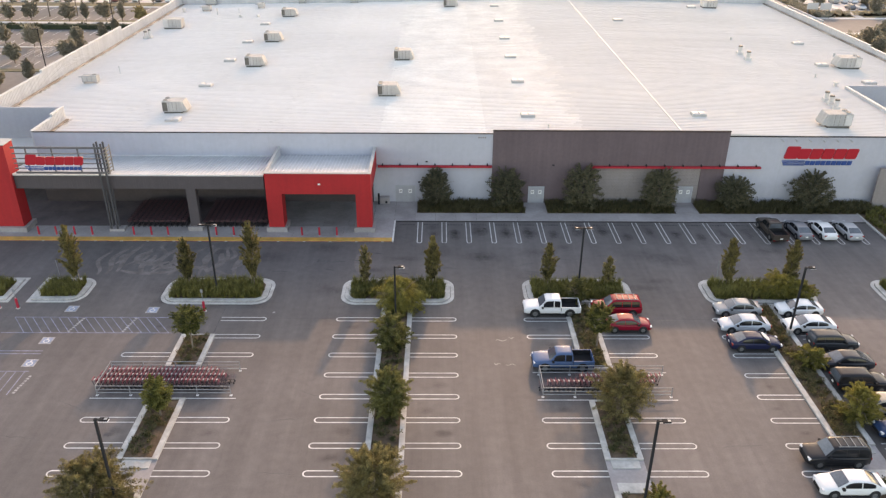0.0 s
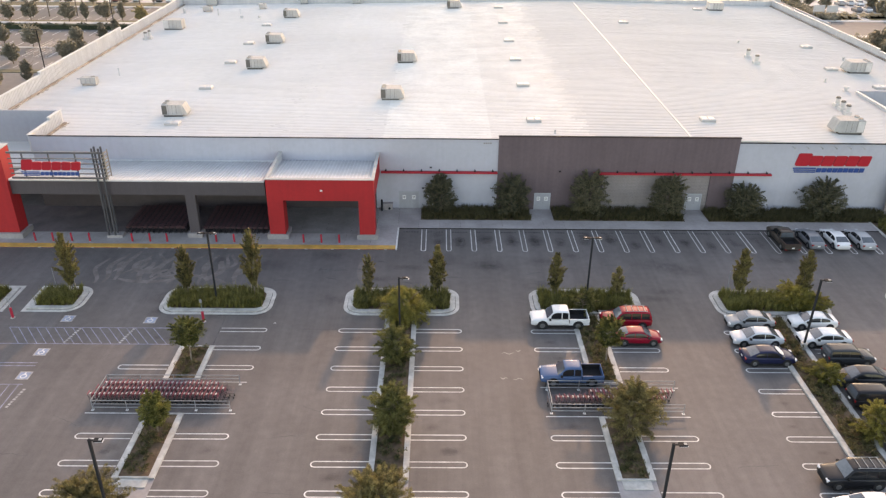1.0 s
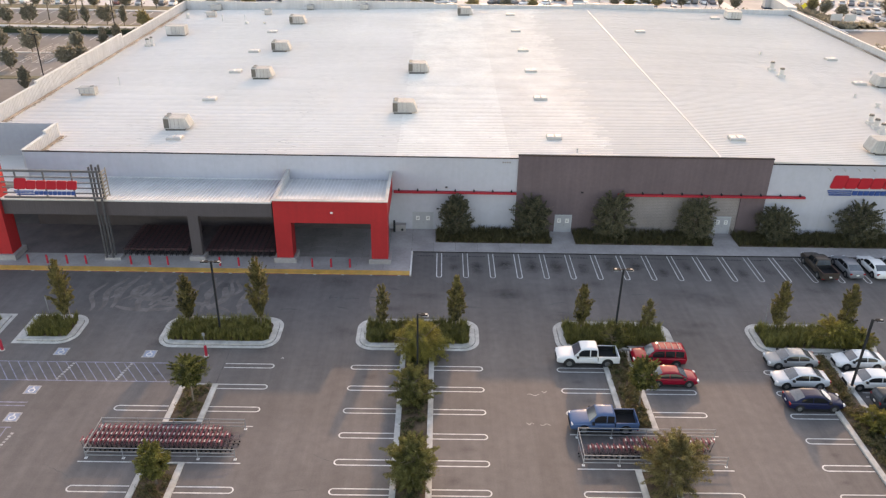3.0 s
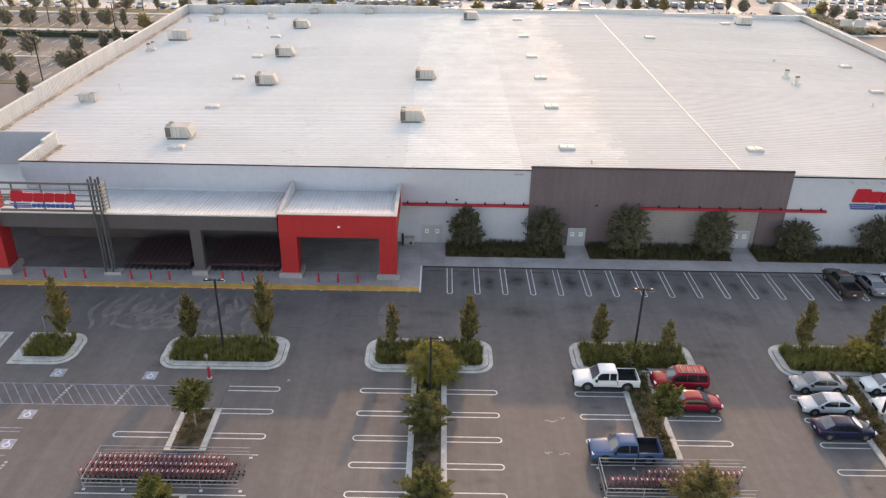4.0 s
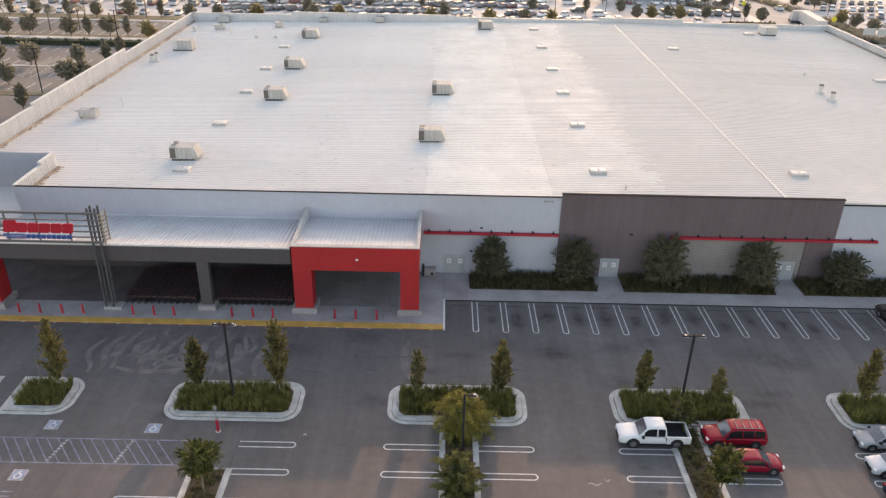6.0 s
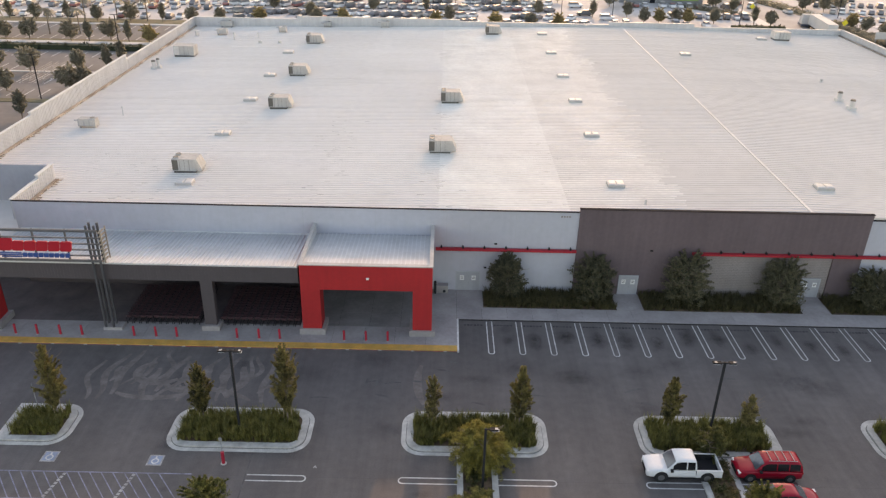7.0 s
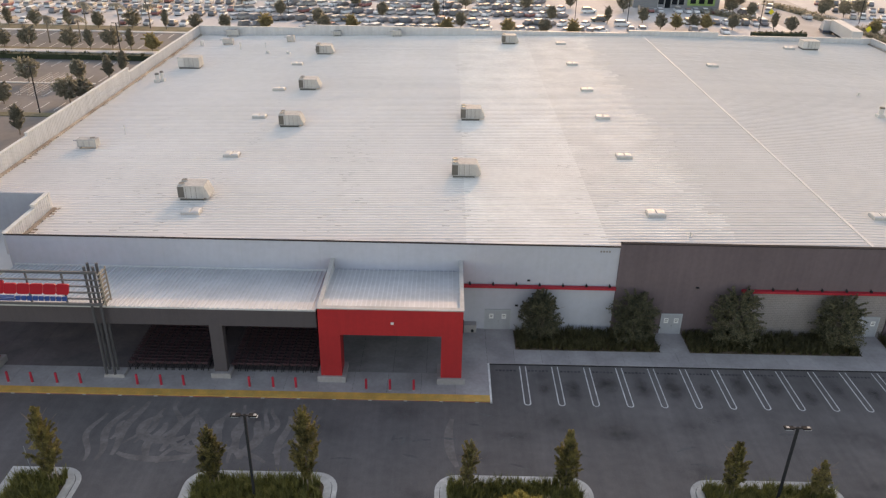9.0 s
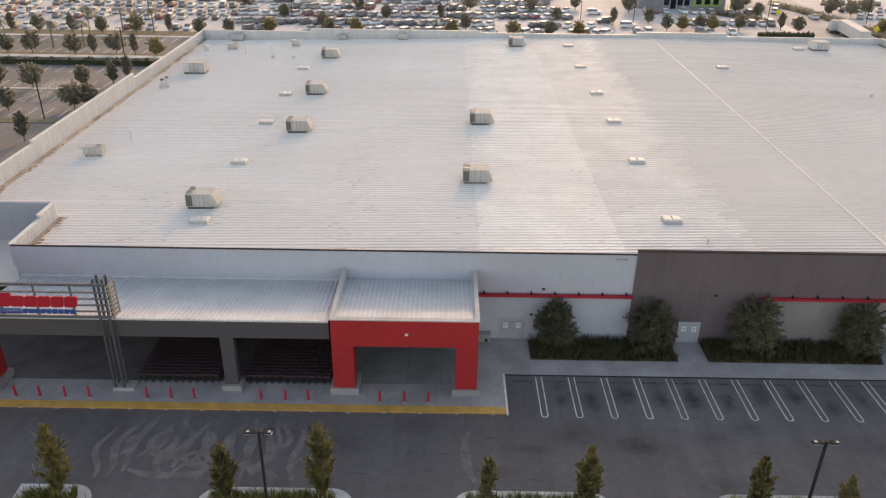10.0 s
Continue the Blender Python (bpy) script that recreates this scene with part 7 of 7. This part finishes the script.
setting("far_walk", boxes((103.0, 330.0, 221.8, 223.6, -0.2, 0.14)), M["far_white"], "pale concrete footpath along the side street", "pavement")
setting("far_walk", boxes((99.5, 330.0, 200.6, 203.2, -0.2, 0.14)), M["far_white"], "pale concrete footpath along the side street", "pavement")
setting("verge", boxes((106.5, 138.0, 223.8, 234.0, -0.2, 0.12)), M["far_verge"], "dry planted bank with notice boards", "ground")
setting("verge", boxes((96.0, 330.0, 150.0, 200.4, -0.2, 0.12)), M["far_verge"], "dry planted corner beside the side street", "ground")
setting("far_path", boxes((118.0, 120.2, 223.9, 262.0, -0.2, 0.15)), M["far_white"], "narrow pale footpath through the planted bank", "pavement")

# far stall lines
bm = bmesh.new()
box(bm, -0.08, 0.08, 0, 5.0, 0, 0.004)
FARLINE = mesh_of("stall_line", bm, M["line_paint"])
for yy in (164.0, 174.0, 184.0, 196.0, 214.5, 227.5):
    for i in range(22):
        ob = new("stall_line", FARLINE)
        ob.matrix_basis = pose(-140 + i * 3.05, yy, 0.006)
        tagged(ob, "single white stall line in the side lot", "marking", "far stall lines", "structure")


def far_car(kind):
    root = thing("parked_car", (0, 0, 0), "parked car in the crowded car park behind the store" if kind == "sedan" else "parked sport utility in the crowded far car park", "car", "far parked cars")
    sp = SEDAN if kind == "sedan" else SUV
    L, hw, H = (4.6, 0.9, 1.45) if kind == "sedan" else (4.7, 0.95, 1.75)
    bm = bmesh.new()
    st = [s for i, s in enumerate(sp["st"]) if i % 2 == 0] + [sp["st"][-1]]
    rings = []
    for f, zb, zt, wf in st:
        rings.append([(f * L, hw * wf, zb), (f * L, hw * wf, zt - 0.1), (f * L, hw * wf * 0.85, zt), (f * L, -hw * wf * 0.85, zt), (f * L, -hw * wf, zt - 0.1), (f * L, -hw * wf, zb)])
    loft(bm, rings)
    part("body", bm, M["far_paint"], root)
    b0, b1, r0, r1 = (sp["base"][0] * L, sp["base"][1] * L, sp["roof"][0] * L, sp["roof"][1] * L)
    bm = bmesh.new()
    loft(bm, [[(b0, -hw * 0.9, sp["belt"] - 0.05), (b1, -hw * 0.9, sp["belt"] - 0.05), (b1, hw * 0.9, sp["belt"] - 0.05), (b0, hw * 0.9, sp["belt"] - 0.05)], [(r0, -hw * 0.75, H - 0.08), (r1, -hw * 0.75, H - 0.08), (r1, hw * 0.75, H - 0.08), (r0, hw * 0.75, H - 0.08)]])
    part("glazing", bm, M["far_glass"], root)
    part("roof_panel", boxes((r0 - 0.05, r1 + 0.05, -hw * 0.77, hw * 0.77, H - 0.1, H)), M["far_paint"], root)
    for sx in (-1, 1):
        bm = bmesh.new()
        tube(bm, (sx * L * 0.3, -hw + 0.02, 0.33), (sx * L * 0.3, hw - 0.02, 0.33), 0.33, None, 8)
        part("wheel", bm, M["tyre"], root)
    return root


fc = {"sedan": far_car("sedan"), "suv": far_car("suv")}
fresh = {"sedan": True, "suv": True}
r = random.Random(77)
count = 0


def park(x, y, turn):
    global count
    kind = "suv" if r.random() < 0.45 else "sedan"
    m = pose(x + r.uniform(-0.2, 0.2), y + r.uniform(-0.35, 0.35), 0.008, 0, 0, turn + r.uniform(-2, 2) + (180 if r.random() < 0.3 else 0))
    if fresh[kind]:
        fc[kind].matrix_basis = m
        fresh[kind] = False
    else:
        copy_thing(fc[kind], m)
    count += 1


for yy, x0, x1, gap in ((244.6, -150.0, -76.0, 0.22), (259.8, -152.0, -74.0, 0.1)):
    x = x0
    while x < x1:
        if r.random() > gap:
            park(x, yy, 90)
        x += 3.1 + r.uniform(0, 0.4)
for yy, x0, x1, gap in ((244.6, -66.0, 34.0, 0.35), (255.3, -72.0, 30.0, 0.08), (268.3, -160.0, 26.0, 0.07), (280.6, -165.0, 26.0, 0.06)):
    x = x0
    while x < x1:
        if r.random() > gap:
            park(x, yy + r.uniform(-0.4, 0.4), r.choice((46, 50, 54, 58)) if x > -74 else 90)
        x += r.uniform(3.0, 3.5)
for yy, x0, x1, gap in ((281.0, 51.0, 86.0, 0.1), (248.5, 38.0, 72.0, 0.35), (262.5, 60.0, 84.0, 0.15)):
    x = x0
    while x < x1:
        if r.random() > gap:
            park(x, yy, 90)
        x += 2.9
for x, y, t in ((33.5, 277.0, 10), (40.0, 256.5, 5), (92.0, 266.0, 60), (101.0, 275.0, 92), (34.0, 263.0, 0), (92.5, 284.0, 60), (90.0, 290.0, 60), (96.0, 292.0, 60)):
    park(x, y, t)
for k in range(20):
    park(123.0 + (k % 10) * 3.0, 238.0 + (k // 10) * 11.0, 88)
for k in range(34):
    park(116.0 + (k % 9) * 3.1, 263.5 + (k // 9) * 13.0, 70)

# the rows beyond, joined
verts, faces = [], []
glassv, glassf = [], []


def add_to(vl, fl, me, m):
    o = len(vl)
    vl.extend([tuple(m @ v.co) for v in me.vertices])
    fl.extend([tuple(o + i for i in p.vertices) for p in me.polygons])


for yy, x0, x1 in ((292.5, -172.0, 26.0), (304.6, -180.0, 24.0), (311.0, -180.0, 26.0), (319.0, -180.0, 40.0), (325.0, -180.0, 40.0), (337.0, -190.0, 50.0)):
    x = x0
    while x < x1:
        if r.random() > 0.06:
            k = r.choice(("sedan", "suv"))
            m = pose(x, yy + r.uniform(-0.3, 0.3), 0.008, 0, 0, 52 + r.uniform(-4, 4) + (180 if r.random() < 0.4 else 0))
            add_to(verts, faces, fc[k].children[0].data, m)
            add_to(verts, faces, fc[k].children[2].data, m)
            add_to(glassv, glassf, fc[k].children[1].data, m)
        x += r.uniform(3.0, 3.4)
rest = tagged(new("parked_cars", quick("parked_cars", verts, faces, M["island_paint"])), "packed rows of parked cars far behind the store", "cars", "", "stuff")
gl = new("car_windows", quick("car_windows", glassv, glassf, M["far_glass"]))
gl.parent = rest
tagged(gl, kind="stuff")

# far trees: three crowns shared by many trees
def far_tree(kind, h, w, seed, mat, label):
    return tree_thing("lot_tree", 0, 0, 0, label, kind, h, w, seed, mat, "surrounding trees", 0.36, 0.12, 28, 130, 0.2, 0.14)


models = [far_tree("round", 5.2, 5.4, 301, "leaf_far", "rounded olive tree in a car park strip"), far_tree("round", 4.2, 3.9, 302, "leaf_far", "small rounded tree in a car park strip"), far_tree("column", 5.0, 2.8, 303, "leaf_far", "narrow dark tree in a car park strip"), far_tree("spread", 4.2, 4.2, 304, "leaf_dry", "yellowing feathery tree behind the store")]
spots = [(-95.5, 182.5, 0), (-86.1, 184.6, 1), (-80.3, 185.4, 2), (-79.0, 190.0, 2), (-80.9, 168.4, 0), (-78.9, 170.5, 1), (-92.7, 167.3, 1), (-81.2, 150.2, 2), (-110.6, 213.4, 0), (-99.9, 212.2, 0), (-90.8, 214.0, 0), (-80.7, 212.4, 3), (-85.8, 212.5, 2), (-116.5, 213.4, 1), (-124.0, 213.6, 0), (-95.5, 212.4, 2), (-104.0, 186.0, 1), (-100.0, 163.5, 0), (-110.0, 165.0, 1), (-86.0, 147.0, 1),
         (-135.0, 238.0, 0), (-121.0, 238.5, 1), (-112.0, 238.0, 2), (-95.0, 238.5, 0), (-78.0, 238.0, 1), (-70.0, 238.0, 1), (-128.0, 238.0, 2), (-104.0, 238.0, 1), (-86.0, 238.2, 2), (-60.0, 241.0, 3), (-43.8, 240.0, 1), (-36.7, 242.0, 3), (-10.8, 240.5, 3), (5.8, 240.8, 3), (15.5, 240.3, 1), (23.5, 241.5, 3), (-6.9, 248.5, 1),
         (36.0, 259.0, 2), (47.0, 262.0, 1), (50.0, 252.5, 1), (54.5, 253.0, 3), (59.5, 253.0, 1), (63.0, 253.5, 3), (71.0, 254.0, 1), (83.0, 254.5, 2), (87.0, 252.0, 1), (45.0, 280.0, 0), (29.0, 286.0, 1), (82.0, 290.0, 0), (86.0, 294.0, 0), (88.0, 300.0, 1),
         (-60.0, 262.0, 1), (-47.0, 250.0, 1), (-30.0, 262.5, 1), (-14.0, 262.0, 2), (20.0, 262.0, 1), (-40.0, 280.0, 0), (-75.0, 280.0, 0), (-100.0, 280.0, 1), (-5.0, 280.0, 0), (14.0, 280.0, 0), (-130.0, 281.0, 0), (-60.0, 297.0, 0), (-20.0, 297.0, 0), (-90.0, 297.0, 0), (5.0, 297.0, 0), (-120.0, 297.0, 0), (20.0, 299.0, 0),
         (108.3, 281.0, 1), (111.0, 285.0, 0), (114.3, 279.0, 0), (112.0, 246.0, 1), (110.5, 252.0, 3), (113.0, 238.0, 1), (120.9, 283.0, 0), (133.0, 250.0, 0), (128.0, 240.0, 1), (140.0, 272.0, 0), (136.0, 232.0, 1), (84.0, 276.0, 1), (79.0, 281.0, 0), (103.0, 186.5, 0), (108.5, 191.0, 1), (112.5, 182.0, 0), (104.5, 172.0, 1), (112.0, 197.5, 1), (100.5, 178.0, 1), (119.0, 190.0, 0), (126.0, 229.0, 0), (134.0, 231.0, 1)]
used = [False] * 4
for x, y, k in spots:
    m = pose(x, y, 0.05, 0, 0, r.uniform(0, 360)) @ Matrix.Scale(1.0, 4)
    if used[k]:
        copy_thing(models[k], m)
    else:
        models[k].matrix_basis = m
        used[k] = True


def palm(x, y, h, seed):
    root = thing("palm_tree", (x, y, 0.05), "tall palm with a ragged crown of fronds", "palm tree", "palms")
    rr = random.Random(seed)
    bm = bmesh.new()
    tube(bm, (0, 0, -0.05), (0.1, 0, h * 0.5), 0.2, 0.16, 8)
    tube(bm, (0.1, 0, h * 0.5), (0, 0.1, h), 0.16, 0.14, 8)
    part("trunk", bm, M["bark"], root)
    for i in range(20):
        a, up = i * 2.4, rr.uniform(-0.5, 1.0)
        bm = bmesh.new()
        prev = None
        for j in range(6):
            t = j / 5
            rad = 2.5 * t
            z = h + up * 1.2 * t - 1.5 * t * t
            ww = 0.42 * (1 - 0.8 * t) + 0.03
            c, s = math.cos(a), math.sin(a)
            cur = [bm.verts.new((c * rad - s * ww, s * rad + c * ww, z - 0.06)), bm.verts.new((c * rad, s * rad, z)), bm.verts.new((c * rad + s * ww, s * rad - c * ww, z - 0.06))]
            if prev:
                bm.faces.new((prev[0], prev[1], cur[1], cur[0]))
                bm.faces.new((prev[1], prev[2], cur[2], cur[1]))
            prev = cur
        part("frond", bm, M["leaf_far"], root)
    return root


pm = palm(-101.5, 221.0, 6.2, 1)
for x, y in ((-108.5, 219.5), (-121.0, 220.0), (-90.5, 239.0), (-108.0, 239.5), (-99.0, 239.4), (-132.0, 220.0)):
    copy_thing(pm, pose(x, y, 0.05, 0, 0, x * 7))

for x, y, h in ((-83.5, 161.9, 8.5), (-83.0, 199.5, 9.0), (-58.0, 263.5, 9.0), (-12.0, 263.5, 9.0), (27.0, 262.0, 8.0), (43.0, 264.0, 8.0), (79.0, 255.0, 9.0), (114.0, 268.0, 8.0), (-100.0, 263.0, 9.0)):
    lamp_post(x, y, h, (-1, 1), "black twin-head lamp post in a distant car park")

# two rail bays in the side lot
trolley_bay(-91.2, -77.0, 173.4, 175.5, "empty galvanized rail bay in the side lot", 90)
trolley_bay(-88.3, -74.1, 173.2, 175.3, "empty galvanized rail bay in the side lot", 90)

# low building with green panels behind the car park
house = thing("office_building", (50, 289, 0), "low grey building with bright green panels", "building")
part("wall", boxes((0, 28, 0, 22, 0, 8.5)), M["far_grey"], house)
part("roof", boxes((-0.3, 28.3, -0.3, 22.3, 8.5, 8.9)), M["far_white"], house)
part("green_panel", boxes((1.0, 7.0, -0.15, 0, 3.5, 8.0)), M["far_green"], house, "bright green wall panel")
part("green_panel", boxes((17.5, 26.5, -0.15, 0, 1.0, 8.0)), M["far_green"], house, "bright green wall panel")
for i in range(4):
    w = part("window", boxes((8.0 + i * 2.2, 9.8 + i * 2.2, -0.06, 0, 1.2 if i != 1 else 0.1, 6.5)), M["glass"], house)
    part("window_frame", boxes((7.9 + i * 2.2, 8.0 + i * 2.2, -0.12, 0, 0.1, 6.6)), M["far_white"], w)
for i in range(3):
    part("window", boxes((18.4 + i * 2.8, 20.2 + i * 2.8, -0.2, -0.152, 1.6, 4.2)), M["glass"], house)

# loose shrub banks on both sides of the road
def shrub_bank(x0, y0, x1, y1, wide, seed, label):
    root = thing("shrub_bank", (0, 0, 0), label, "shrubs", "roadside shrub banks")
    a, b = Vector((x0, y0)), Vector((x1, y1))
    d = (b - a).normalized()
    n = Vector((-d.y, d.x)) * wide / 2
    bm = bmesh.new()
    poly = [tuple(a - n), tuple(b - n), tuple(b + n), tuple(a + n)]
    prism(bm, poly if (b - a).cross(n) > 0 else poly[::-1], -0.1, 0.12)
    part("soil", bm, M["far_verge"], root)
    rr = random.Random(seed)
    pts = []
    for _ in range(int((b - a).length * wide * 0.9)):
        p = a + d * rr.uniform(0, (b - a).length) + n * rr.uniform(-0.9, 0.9)
        pts.append((p.x, p.y, rr.uniform(0.3, 1.2), rr.uniform(0.4, 0.9)))
    tagged(part_mesh("leaves", clump_mesh("leaves", pts, M["leaf_far"], seed, 0.16, 34), root), "olive and brown shrubs", "", "", "stuff")


shrub_bank(98.5, 302.0, 107.3, 266.0, 4.5, 61, "long bank of olive shrubs along the road")
shrub_bank(109.8, 258.0, 108.6, 222.0, 5.5, 62, "bank of brown and olive shrubs by the road's edge")
shrub_bank(107.5, 226.5, 137.0, 230.5, 5.0, 64, "brown and olive shrubs round two notice boards")
shrub_bank(98.0, 152.0, 106.0, 199.0, 6.0, 65, "olive shrubs at a street corner")
shrub_bank(70.0, 284.0, 86.5, 266.0, 5.0, 63, "shrub island at the car park's exit")
setting("low_wall", boxes((105.2, 105.6, 217.0, 241.0, -0.1, 0.5)), M["far_white"], "low white wall along a shrub bank", "wall")

# lorry on the road
lorry = thing("lorry", (97.6, 242.4, 0.006), "white box lorry turning with a white cab", "lorry", "", "", -7)
part("cargo_box", boxes((-1.3, 1.3, -8.7, 8.6, 1.1, 4.0)), M["far_white"], lorry, "white cargo box", bevel=0.05)
part("chassis", boxes((-0.9, 0.9, -8.4, 8.8, 0.5, 1.08)), M["black_plastic"], lorry)
bm = boxes((-2.9, -0.5, 9.0, 11.4, 0.9, 2.9))
box(bm, -2.8, -0.6, 11.4, 12.4, 0.9, 1.7)
cab = part("cab", bm, M["far_white"], lorry, "white cab turned towards the exit", bevel=0.1)
part("cab_base", boxes((-2.95, -0.45, 8.7, 12.45, 0.3, 0.88)), M["far_blue"], cab)
part("windscreen", boxes((-2.7, -0.7, 11.4, 11.43, 1.8, 2.7)), M["glass"], cab)
part("wind_deflector", boxes((-2.8, -0.6, 9.1, 10.6, 2.9, 3.6)), M["far_white"], cab, "white roof deflector", bevel=0.1)
for yy in (-7.3, -6.1, 7.6, 9.6, 12.0):
    for s in (-1, 1):
        bm = bmesh.new()
        tube(bm, (s * 0.85, yy, 0.5), (s * 1.2, yy, 0.5), 0.5, None, 12)
        part("wheel", bm, M["tyre"], lorry)
for x, y in ((86.7, 267.6), (104.0, 243.0)):
    s = thing("road_sign", (x, y, 0), "yellow diamond road sign on a post", "road sign", "yellow road signs")
    bm = bmesh.new()
    tube(bm, (0, 0, 0), (0, 0, 3.4), 0.05, None, 6)
    part("post", bm, M["galvanized"], s)
    bm = bmesh.new()
    prism(bm, ((0, -0.9), (0.9, 0), (0, 0.9), (-0.9, 0)), 0, 0.05)
    p = part("plate", bm, M["sign_yellow"], s)
    p.matrix_basis = pose(0, -0.08, 3.0, 90, 0, 0)
for x, y in ((107.0, 228.2), (110.5, 227.6)):
    s = thing("notice_board", (x, y, 0), "white notice board on posts by the road", "sign board", "notice boards")
    part("panel", boxes((-1.6, 1.6, -0.1, 0.1, 1.6, 3.4)), M["far_white"], s)
    for q in (-1.3, 1.3):
        part("post", boxes((q - 0.07, q + 0.07, -0.07, 0.07, 0, 1.6)), M["galvanized"], s)
